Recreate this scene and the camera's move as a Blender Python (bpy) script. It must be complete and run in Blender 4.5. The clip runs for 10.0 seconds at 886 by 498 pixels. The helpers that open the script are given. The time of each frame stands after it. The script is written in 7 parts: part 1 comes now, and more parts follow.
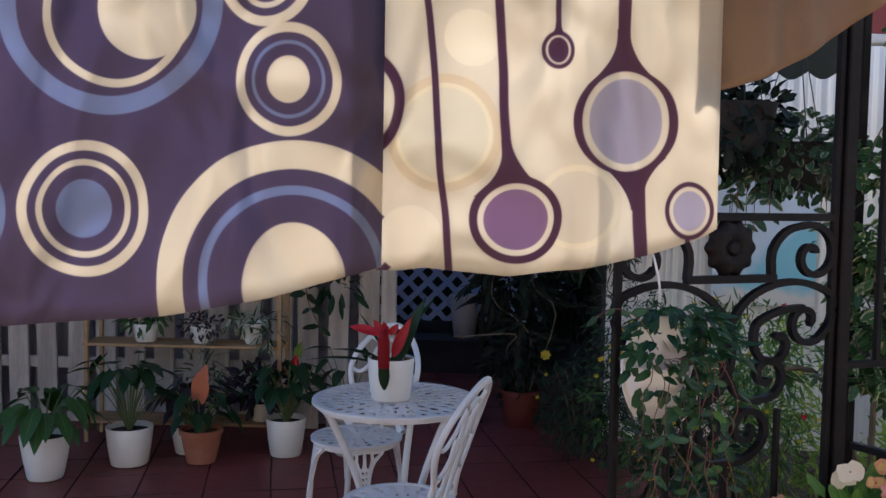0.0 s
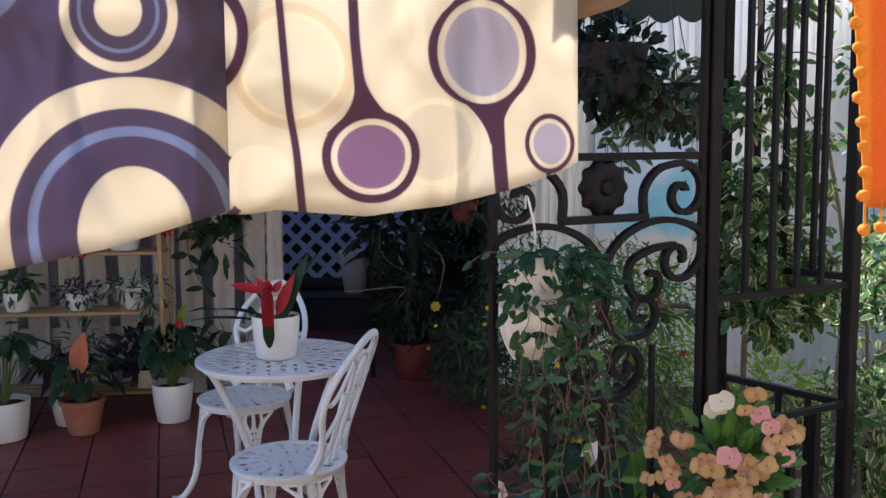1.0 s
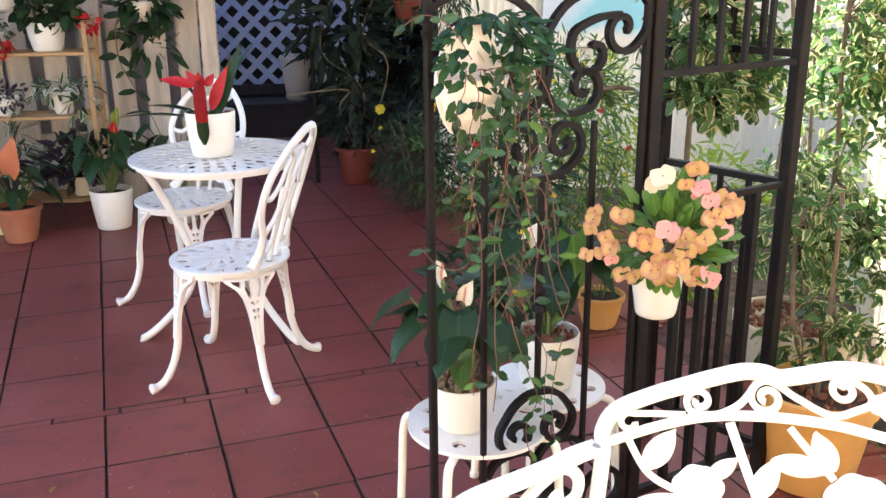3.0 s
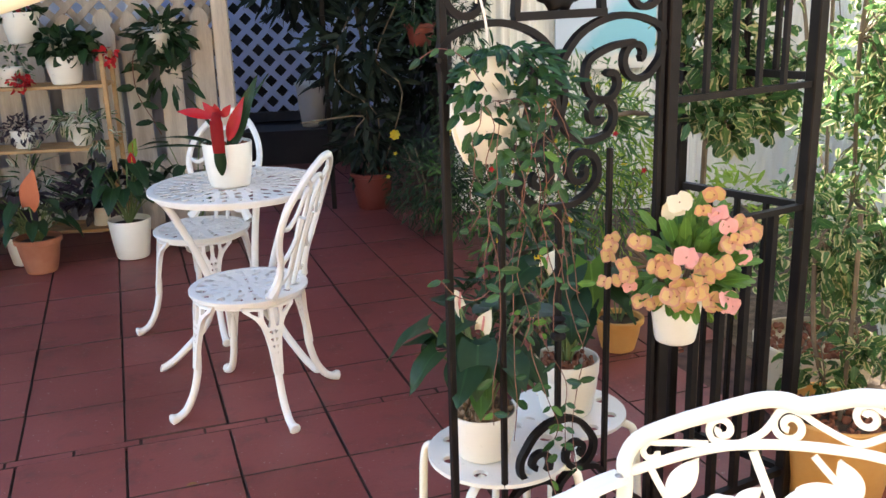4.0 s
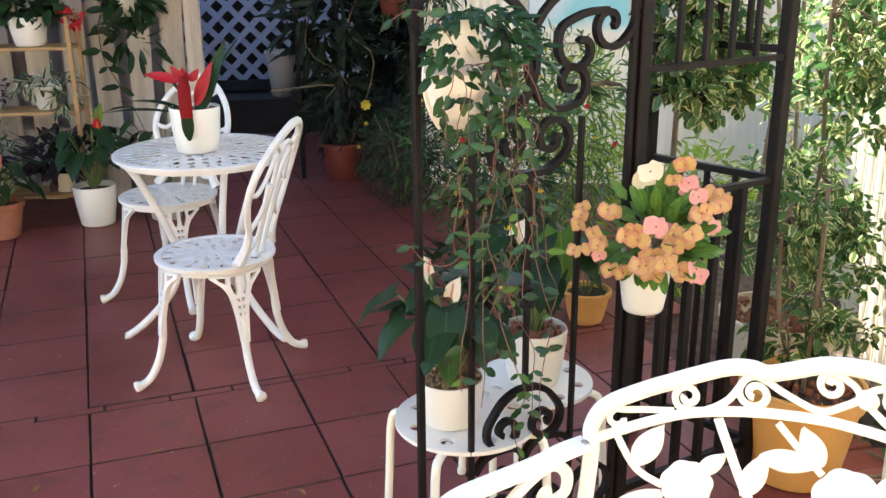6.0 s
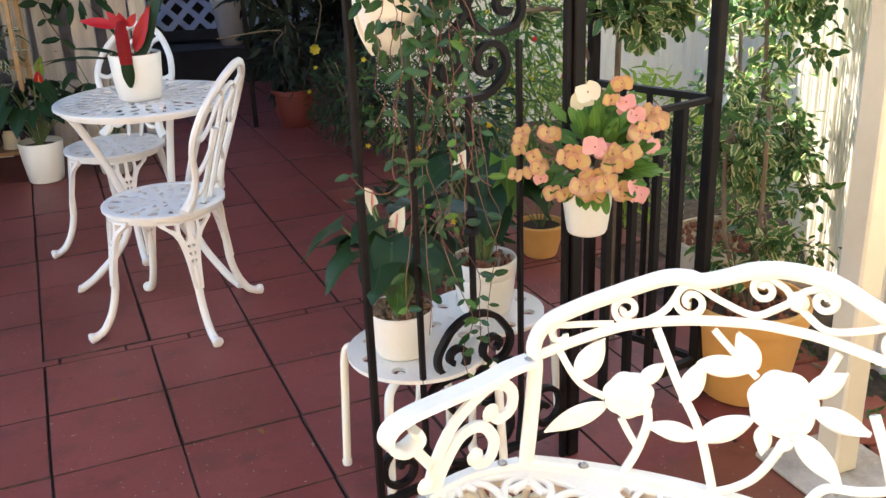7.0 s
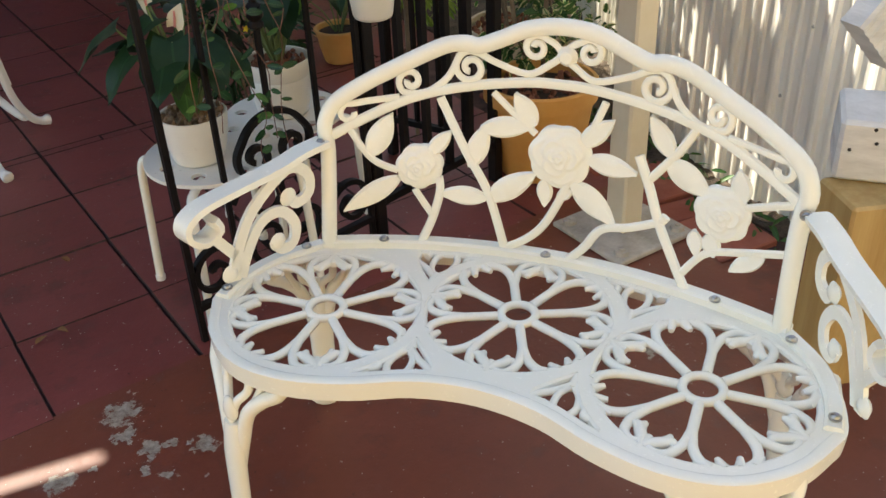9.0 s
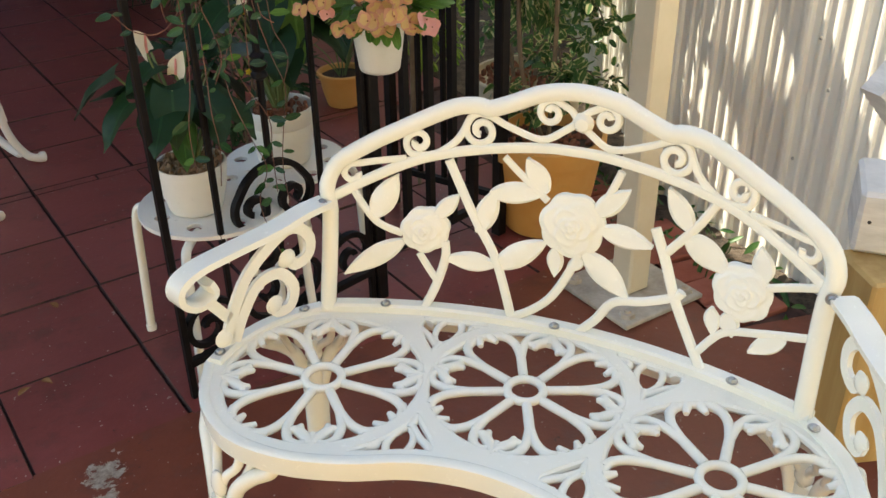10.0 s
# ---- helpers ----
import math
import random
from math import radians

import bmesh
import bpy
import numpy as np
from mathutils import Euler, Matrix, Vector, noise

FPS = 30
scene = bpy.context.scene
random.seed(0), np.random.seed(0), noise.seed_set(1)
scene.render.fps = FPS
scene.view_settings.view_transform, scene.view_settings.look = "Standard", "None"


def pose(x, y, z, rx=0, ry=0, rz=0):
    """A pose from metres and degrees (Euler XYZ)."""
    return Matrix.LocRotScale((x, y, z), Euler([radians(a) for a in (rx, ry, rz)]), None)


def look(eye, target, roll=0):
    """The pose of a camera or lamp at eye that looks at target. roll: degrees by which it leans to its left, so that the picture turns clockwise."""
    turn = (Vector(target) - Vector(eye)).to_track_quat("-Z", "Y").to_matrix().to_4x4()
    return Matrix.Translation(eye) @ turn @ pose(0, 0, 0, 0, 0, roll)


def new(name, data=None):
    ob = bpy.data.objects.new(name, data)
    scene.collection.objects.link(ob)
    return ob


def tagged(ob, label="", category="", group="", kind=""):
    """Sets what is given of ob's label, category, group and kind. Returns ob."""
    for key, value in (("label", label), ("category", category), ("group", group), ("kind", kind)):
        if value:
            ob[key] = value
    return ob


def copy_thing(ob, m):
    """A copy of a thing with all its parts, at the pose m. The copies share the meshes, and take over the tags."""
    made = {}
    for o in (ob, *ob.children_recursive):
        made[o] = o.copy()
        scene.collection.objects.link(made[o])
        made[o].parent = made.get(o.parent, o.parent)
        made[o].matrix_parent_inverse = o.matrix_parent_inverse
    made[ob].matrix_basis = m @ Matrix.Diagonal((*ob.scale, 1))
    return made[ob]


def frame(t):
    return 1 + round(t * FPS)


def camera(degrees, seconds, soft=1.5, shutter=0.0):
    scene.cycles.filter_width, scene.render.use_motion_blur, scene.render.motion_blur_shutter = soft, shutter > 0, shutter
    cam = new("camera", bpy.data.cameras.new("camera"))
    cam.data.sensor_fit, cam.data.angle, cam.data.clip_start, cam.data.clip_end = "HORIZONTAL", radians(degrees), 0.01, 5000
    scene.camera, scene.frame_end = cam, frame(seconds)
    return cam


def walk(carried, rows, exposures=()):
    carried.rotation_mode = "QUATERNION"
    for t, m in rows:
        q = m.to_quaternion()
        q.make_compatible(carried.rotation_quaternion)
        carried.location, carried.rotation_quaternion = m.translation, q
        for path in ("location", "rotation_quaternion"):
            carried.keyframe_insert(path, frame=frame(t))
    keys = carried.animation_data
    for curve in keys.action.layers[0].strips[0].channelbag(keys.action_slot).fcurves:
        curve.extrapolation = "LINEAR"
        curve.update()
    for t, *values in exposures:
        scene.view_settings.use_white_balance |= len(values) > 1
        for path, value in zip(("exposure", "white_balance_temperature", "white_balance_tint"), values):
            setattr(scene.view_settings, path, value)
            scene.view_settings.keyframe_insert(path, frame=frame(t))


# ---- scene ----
cam = camera(51.0, 10.0)
PATH = [
    (0, (0.086, 0.027, 1.505), (0.012, 2.022, 1.379), 1.0),
    (0.5, (0.103, 0.048, 1.526), (0.138, 2.045, 1.429), -0.4),
    (1, (0.123, 0.064, 1.485), (0.279, 2.046, 1.266), -0.5),
    (1.5, (0.165, 0.069, 1.43), (0.402, 2.017, 1.045), -0.4),
    (2, (0.185, 0.1, 1.397), (0.436, 2.01, 0.861), -0.6),
    (2.2, (0.18, 0.104, 1.388), (0.443, 2.002, 0.817), -0.2),
    (3.3, (0.155, 0.123, 1.398), (0.38, 2.015, 0.791), -1.3),
    (3.5, (0.162, 0.122, 1.404), (0.372, 2.021, 0.812), -1.8),
    (4, (0.154, 0.121, 1.41), (0.371, 2.029, 0.849), -1.8),
    (4.5, (0.164, 0.126, 1.392), (0.424, 2.025, 0.821), -0.9),
    (5, (0.16, 0.125, 1.391), (0.452, 2.01, 0.791), -0.1),
    (6.5, (0.154, 0.13, 1.386), (0.428, 2.01, 0.76), -0.5),
    (7, (0.196, 0.107, 1.349), (0.539, 1.942, 0.631), -2.2),
    (7.5, (0.164, 0.011, 1.333), (0.69, 1.751, 0.499), -2.9),
    (8, (0.119, -0.054, 1.317), (0.726, 1.604, 0.377), -3.6),
    (8.5, (0.146, -0.049, 1.308), (0.81, 1.547, 0.302), -2.8),
    (9, (0.231, 0.041, 1.283), (0.867, 1.612, 0.221), -2.7),
    (9.5, (0.265, 0.114, 1.279), (0.906, 1.656, 0.179), -2.5),
    (10, (0.249, 0.125, 1.294), (0.912, 1.727, 0.296), -0.9),
]
EXPOSURES = [(0.0, 0.95, 5700.0, 18.0), (0.5, 1.85, 5600.0, 18.0), (1.0, 1.35, 5800.0, 17.0), (1.5, 1.65, 5900.0, 12.0), (1.7, 1.8, 6100.0, 12.0), (2.0, 1.98, 6300.0, 11.0), (2.2, 2.4, 6600.0, 14.0), (3.3, 2.85, 6900.0, 15.0), (4.0, 2.55, 6800.0, 12.0), (4.5, 2.45, 6850.0, 10.5), (6.3, 2.57, 6900.0, 10.0), (7.0, 2.45, 6950.0, 11.5), (7.5, 1.76, 7050.0, 10.5), (8.2, 1.30, 7200.0, 9.5), (8.6, 1.30, 7250.0, 8.5), (9.1, 1.50, 7150.0, 6.5), (10.0, 1.60, 7250.0, 5.5)]
walk(cam, [(t, look(eye, target, roll)) for t, eye, target, roll in PATH], EXPOSURES)

# ---- world, sun ----
world = bpy.data.worlds.new("sky")
scene.world = world
world.use_nodes = True
sky = world.node_tree.nodes.new("ShaderNodeTexSky")
sky.sky_type, sky.sun_disc = "NISHITA", False
sky.dust_density, sky.ozone_density = 0.7, 1.3
TO_SUN = Vector((-0.25, 0.70, 0.80)).normalized()
sky.sun_elevation = math.asin(TO_SUN.z)
sky.sun_rotation = math.atan2(TO_SUN.x, TO_SUN.y)
background = world.node_tree.nodes["Background"]
background.inputs["Strength"].default_value = 0.15
world.node_tree.links.new(sky.outputs[0], background.inputs["Color"])
sun_data = bpy.data.lights.new("sun", "SUN")
sun_data.energy, sun_data.angle, sun_data.color = 5.0, radians(0.5), (1.0, 0.94, 0.85)
sun = new("sun", sun_data)
sun.matrix_world = look(TO_SUN * 30, (0, 0, 0))

# ---- materials ----
def node(tree, kind, **inputs):
    n = tree.nodes.new(kind)
    for key, value in inputs.items():
        key = key.replace("_", " ")
        if isinstance(value, bpy.types.NodeSocket):
            tree.links.new(value, n.inputs[key])
        else:
            n.inputs[key].default_value = value
    return n


def rgb(c, k=1.0):
    return (c[0] * k, c[1] * k, c[2] * k, 1.0)


def calc(tree, op, a, b=0.0, c=0.0):
    n = tree.nodes.new("ShaderNodeMath")
    n.operation = op
    for i, v in enumerate((a, b, c)):
        if isinstance(v, bpy.types.NodeSocket):
            tree.links.new(v, n.inputs[i])
        else:
            n.inputs[i].default_value = v
    return n.outputs[0]


def blend(tree, fac, a, b):
    n = tree.nodes.new("ShaderNodeMix")
    n.data_type = "RGBA"
    for i, v in ((0, fac), (6, a), (7, b)):
        if isinstance(v, bpy.types.NodeSocket):
            tree.links.new(v, n.inputs[i])
        else:
            n.inputs[i].default_value = v
    return n.outputs[2]


def ramp(tree, value, lo, hi):
    n = node(tree, "ShaderNodeMapRange", Value=value, From_Min=lo, From_Max=hi)
    return n.outputs[0]


def blank(name):
    m = bpy.data.materials.new(name)
    m.use_nodes = True
    t = m.node_tree
    return m, t, t.nodes["Principled BSDF"]


def surface(name, colour, second, rough=0.5, metal=0.0, coarse=3.0, fine=60.0, bump=0.15, dist=0.002, speckle=0.35,
            stretch=(1, 1, 1), vary=0.0, spec=0.5):
    """A worn surface: two colours mixed by coarse blotches and fine grain, with relief."""
    m, t, b = blank(name)
    tc = t.nodes.new("ShaderNodeTexCoord")
    mp = node(t, "ShaderNodeMapping", Vector=tc.outputs["Object"], Scale=stretch)
    big = node(t, "ShaderNodeTexNoise", Vector=mp.outputs[0], Scale=coarse, Detail=5.0, Roughness=0.6)
    small = node(t, "ShaderNodeTexNoise", Vector=mp.outputs[0], Scale=fine, Detail=3.0, Roughness=0.7)
    f = calc(t, "ADD", ramp(t, big.outputs[0], 0.35, 0.7), calc(t, "MULTIPLY", calc(t, "SUBTRACT", small.outputs[0], 0.5), speckle))
    if vary:
        info = t.nodes.new("ShaderNodeObjectInfo")
        f = calc(t, "ADD", f, calc(t, "MULTIPLY", calc(t, "SUBTRACT", info.outputs["Random"], 0.5), vary))
    f = calc(t, "MINIMUM", calc(t, "MAXIMUM", f, 0.0), 1.0)
    t.links.new(blend(t, f, rgb(colour), rgb(second)), b.inputs["Base Color"])
    b.inputs["Roughness"].default_value, b.inputs["Metallic"].default_value = rough, metal
    b.inputs["Specular IOR Level"].default_value = spec
    t.links.new(calc(t, "ADD", rough - 0.08, calc(t, "MULTIPLY", small.outputs[0], 0.16)), b.inputs["Roughness"])
    if bump:
        h = calc(t, "ADD", small.outputs[0], big.outputs[0])
        bp = node(t, "ShaderNodeBump", Height=h, Strength=bump, Distance=dist)
        t.links.new(bp.outputs[0], b.inputs["Normal"])
    return m


def leafy(name, dark, light, edge=None, rough=0.4, glow=0.35, wide=0.3, vein=0.45):
    """A leaf: tint by island, paler midrib, lit through; edge gives the variegated margin."""
    m, t, b = blank(name)
    geo = t.nodes.new("ShaderNodeNewGeometry")
    uv = t.nodes.new("ShaderNodeTexCoord")
    sep = node(t, "ShaderNodeSeparateXYZ", Vector=uv.outputs["UV"])
    across = calc(t, "ABSOLUTE", calc(t, "SUBTRACT", sep.outputs[0], 0.5))
    ns = node(t, "ShaderNodeTexNoise", Vector=uv.outputs["Object"], Scale=75.0, Detail=3.0)
    f = calc(t, "ADD", geo.outputs["Random Per Island"], calc(t, "MULTIPLY", calc(t, "SUBTRACT", ns.outputs[0], 0.5), 0.5))
    col = blend(t, calc(t, "MINIMUM", calc(t, "MAXIMUM", f, 0.0), 1.0), rgb(dark), rgb(light))
    rib = calc(t, "LESS_THAN", across, 0.03)
    col = blend(t, calc(t, "MULTIPLY", rib, vein), col, rgb(light, 1.7))
    if edge:
        wob = calc(t, "ADD", across, calc(t, "MULTIPLY", calc(t, "SUBTRACT", ns.outputs[0], 0.5), 0.75))
        wob = calc(t, "ADD", wob, calc(t, "MULTIPLY", calc(t, "SUBTRACT", geo.outputs["Random Per Island"], 0.5), 0.44))
        col = blend(t, ramp(t, wob, 0.5 - wide, 0.55 - wide), col, rgb(edge))
    t.links.new(col, b.inputs["Base Color"])
    b.inputs["Roughness"].default_value = rough
    b.inputs["Specular IOR Level"].default_value = 0.3
    tl = node(t, "ShaderNodeBsdfTranslucent", Color=col)
    mx = node(t, "ShaderNodeMixShader", Fac=glow)
    t.links.new(b.outputs[0], mx.inputs[1])
    t.links.new(tl.outputs[0], mx.inputs[2])
    t.links.new(mx.outputs[0], t.nodes["Material Output"].inputs[0])
    return m


WHITE_IRON = surface("white_enamel_on_cast_metal", (0.82, 0.81, 0.79), (0.75, 0.73, 0.69), rough=0.34, coarse=7, fine=120, bump=0.12, dist=0.001, speckle=0.25)
CREAM_IRON = surface("cream_enamel_on_cast_metal", (0.87, 0.86, 0.78), (0.84, 0.83, 0.72), rough=0.25, coarse=6, fine=140, bump=0.12, dist=0.001, speckle=0.25)
BLACK_IRON = surface("dark_brown_painted_iron", (0.005, 0.004, 0.004), (0.013, 0.010, 0.010), rough=0.5, coarse=9, fine=150, bump=0.2, dist=0.001, spec=0.16)
STEEL = surface("zinc_screw", (0.45, 0.45, 0.44), (0.3, 0.3, 0.3), rough=0.35, metal=1.0, bump=0.0)
WHITE_POT = surface("white_glazed_pot", (0.82, 0.80, 0.74), (0.75, 0.73, 0.66), rough=0.3, coarse=4, fine=80, bump=0.03, speckle=0.1)
APRON = surface("pale_bounce_concrete", (0.46, 0.40, 0.30), (0.36, 0.31, 0.23), rough=0.9, coarse=3, fine=60, bump=0.3)
BRICK = surface("red_clay_brick", (0.24, 0.062, 0.038), (0.33, 0.11, 0.075), rough=0.85, coarse=9, fine=70, bump=0.5, vary=0.6)
TERRACOTTA = surface("terracotta", (0.31, 0.105, 0.055), (0.40, 0.17, 0.10), rough=0.8, coarse=5, fine=70, bump=0.25)
OCHRE_POT = surface("ochre_clay_pot", (0.62, 0.31, 0.075), (0.70, 0.40, 0.14), rough=0.6, coarse=5, fine=60, bump=0.12)
RED_POT = surface("red_plastic_pot", (0.16, 0.028, 0.018), (0.12, 0.022, 0.015), rough=0.5, bump=0.08)
BEIGE_TUB = surface("beige_plastic_tub", (0.55, 0.47, 0.33), (0.48, 0.40, 0.28), rough=0.6, bump=0.1)
BLACK_POT = surface("black_plastic_basket", (0.02, 0.02, 0.024), (0.035, 0.033, 0.036), rough=0.5, bump=0.1)
SOIL = surface("potting_soil", (0.035, 0.022, 0.014), (0.075, 0.048, 0.03), rough=0.95, coarse=20, fine=150, bump=0.8, dist=0.006)
PEBBLE = surface("river_pebble", (0.24, 0.14, 0.075), (0.42, 0.29, 0.18), rough=0.5, coarse=30, fine=120, bump=0.15, vary=1.4)
BARK = surface("red_bark_chips", (0.20, 0.07, 0.04), (0.32, 0.13, 0.07), rough=0.9, coarse=30, fine=120, bump=0.5, dist=0.004)
PICKET = surface("weathered_picket_wood", (0.40, 0.345, 0.29), (0.62, 0.55, 0.47), rough=0.85, coarse=3, fine=26, bump=0.5, dist=0.003, speckle=0.8, stretch=(6, 6, 0.7), vary=0.8)
PINE = surface("yellow_pine_post", (0.44, 0.27, 0.09), (0.56, 0.38, 0.15), rough=0.6, coarse=4, fine=24, bump=0.25, speckle=0.7, stretch=(6, 6, 0.6))
SHELF_WOOD = surface("orange_stained_shelf_wood", (0.34, 0.20, 0.085), (0.44, 0.27, 0.13), rough=0.55, coarse=4, fine=30, bump=0.2, speckle=0.6, stretch=(0.6, 6, 6))
WHITE_WOOD = surface("flaking_white_paint_on_wood", (0.74, 0.73, 0.71), (0.55, 0.54, 0.52), rough=0.65, coarse=6, fine=40, bump=0.5, dist=0.003, speckle=0.8, stretch=(1, 1, 5))
LATTICE = surface("pale_lattice_paint", (0.62, 0.72, 0.95), (0.54, 0.63, 0.88), rough=0.7, bump=0.2)
RIBBED = surface("white_ribbed_sheet", (0.82, 0.79, 0.71), (0.74, 0.70, 0.61), rough=0.35, coarse=2, fine=40, bump=0.06, speckle=0.3, stretch=(1, 1, 0.3))
POST_PAINT = surface("cream_painted_post", (0.76, 0.69, 0.53), (0.66, 0.58, 0.41), rough=0.45, coarse=3, fine=60, bump=0.1)
PLATE = surface("dirty_white_steel_plate", (0.54, 0.50, 0.43), (0.30, 0.27, 0.22), rough=0.7, coarse=9, fine=60, bump=0.4, speckle=0.8)
# Near-black boards: the patio's deep shade is put into this colour.
DARK_WALL = surface("shade_dark_boards", (0.035, 0.032, 0.034), (0.06, 0.055, 0.055), rough=0.85, bump=0.3)
PALE_WALL = surface("blue_light_backdrop", (0.62, 0.66, 0.74), (0.52, 0.56, 0.64), rough=0.9, bump=0.3)
GREY_BOARD = surface("grey_weathered_boards", (0.24, 0.24, 0.275), (0.33, 0.325, 0.36), rough=0.9, bump=0.3, stretch=(5, 5, 0.6))
ROOFING = surface("dark_green_awning_cloth", (0.02, 0.028, 0.022), (0.035, 0.045, 0.035), rough=0.9, bump=0.3)
# Cream of an unseen wall that serves as a warm reflector.
BOUNCE_WALL = surface("cream_bounce_wall", (0.60, 0.48, 0.29), (0.53, 0.42, 0.24), rough=0.9, coarse=2, fine=40, bump=0.4)
FASCIA = surface("red_fascia_board", (0.26, 0.035, 0.03), (0.2, 0.03, 0.026), rough=0.6)
MULCH = surface("garden_soil_with_mulch", (0.035, 0.025, 0.018), (0.13, 0.095, 0.065), rough=0.95, coarse=22, fine=110, bump=0.9, dist=0.012, speckle=0.9)
ROPE = surface("clothesline_rope", (0.6, 0.58, 0.52), (0.45, 0.43, 0.4), rough=0.9)
BROWN_CLOTH = surface("brown_cloth", (0.25, 0.165, 0.11), (0.19, 0.125, 0.08), rough=0.9, coarse=5, fine=300, bump=0.2, dist=0.001)
GROUND = surface("garden_ground", (0.10, 0.085, 0.06), (0.06, 0.075, 0.035), rough=0.95, coarse=1.5, fine=20, bump=0.5)
STEM_GREEN = surface("green_stem", (0.10, 0.16, 0.05), (0.16, 0.20, 0.08), rough=0.6, coarse=20)
STEM_RED = surface("reddish_vine_stem", (0.12, 0.048, 0.034), (0.19, 0.085, 0.055), rough=0.6, coarse=20)
WOODY = surface("woody_stem", (0.12, 0.085, 0.055), (0.20, 0.155, 0.105), rough=0.8, coarse=20)

LEAF_DARK = leafy("dark_leaf", (0.008, 0.026, 0.010), (0.020, 0.056, 0.018), rough=0.45, glow=0.18)
# Near-black leaf: the shade at the back is put into its colour.
LEAF_SHADE = leafy("shade_dark_leaf", (0.006, 0.012, 0.008), (0.015, 0.028, 0.016), rough=0.6, glow=0.08)
# Feathery green darkened in the colour itself for the shaded back corner.
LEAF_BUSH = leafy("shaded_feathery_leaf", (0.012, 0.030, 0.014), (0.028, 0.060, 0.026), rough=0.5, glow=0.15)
LEAF_MID = leafy("green_leaf", (0.03, 0.085, 0.022), (0.075, 0.17, 0.045), rough=0.4)
LEAF_VINE = leafy("vine_leaf", (0.010, 0.040, 0.018), (0.042, 0.112, 0.036), rough=0.26, glow=0.28)
LEAF_BRIGHT = leafy("bright_leaf", (0.07, 0.18, 0.035), (0.12, 0.26, 0.05), rough=0.35, glow=0.45)
# Lime leaf; the sun on these shrubs is put into its bright colour.
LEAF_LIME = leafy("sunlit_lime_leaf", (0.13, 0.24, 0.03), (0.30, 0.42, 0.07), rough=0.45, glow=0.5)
LEAF_VARI = leafy("cream_edged_ficus_leaf", (0.035, 0.10, 0.035), (0.12, 0.24, 0.07), edge=(0.66, 0.64, 0.34), wide=0.105, rough=0.35, glow=0.5)
LEAF_IVY = leafy("white_edged_ivy_leaf", (0.035, 0.085, 0.04), (0.08, 0.15, 0.07), edge=(0.34, 0.38, 0.25), wide=0.08, rough=0.4)
LEAF_PURPLE = leafy("dark_purple_leaf", (0.02, 0.018, 0.025), (0.06, 0.04, 0.06), rough=0.4, glow=0.15)
LEAF_EUPH = leafy("thick_green_leaf", (0.06, 0.15, 0.03), (0.13, 0.27, 0.055), rough=0.35, glow=0.25)
LEAF_STRIPE = leafy("white_striped_leaf", (0.03, 0.075, 0.03), (0.06, 0.12, 0.05), edge=(0.62, 0.64, 0.5), wide=0.22, rough=0.4)
PETAL_PEACH = leafy("peach_bract", (0.56, 0.33, 0.14), (0.70, 0.52, 0.22), edge=(0.60, 0.32, 0.20), wide=0.10, rough=0.5, glow=0.3, vein=0.0)
PETAL_PINK = leafy("pink_bract", (0.72, 0.28, 0.27), (0.80, 0.45, 0.42), rough=0.5, glow=0.3, vein=0.0)
PETAL_CREAM = leafy("cream_bract", (0.75, 0.70, 0.50), (0.82, 0.78, 0.66), rough=0.5, glow=0.3, vein=0.0)
PETAL_RED = leafy("red_bract", (0.36, 0.006, 0.014), (0.52, 0.024, 0.032), rough=0.4, glow=0.2, vein=0.0)
PETAL_ORANGE = leafy("orange_spathe", (0.62, 0.16, 0.07), (0.70, 0.24, 0.12), rough=0.4, glow=0.25, vein=0.0)
PETAL_YELLOW = leafy("yellow_petal", (0.65, 0.45, 0.03), (0.75, 0.6, 0.05), rough=0.5, glow=0.3, vein=0.0)
DARK_EYE = surface("dark_flower_eye", (0.20, 0.06, 0.03), (0.30, 0.11, 0.05), rough=0.6, bump=0)


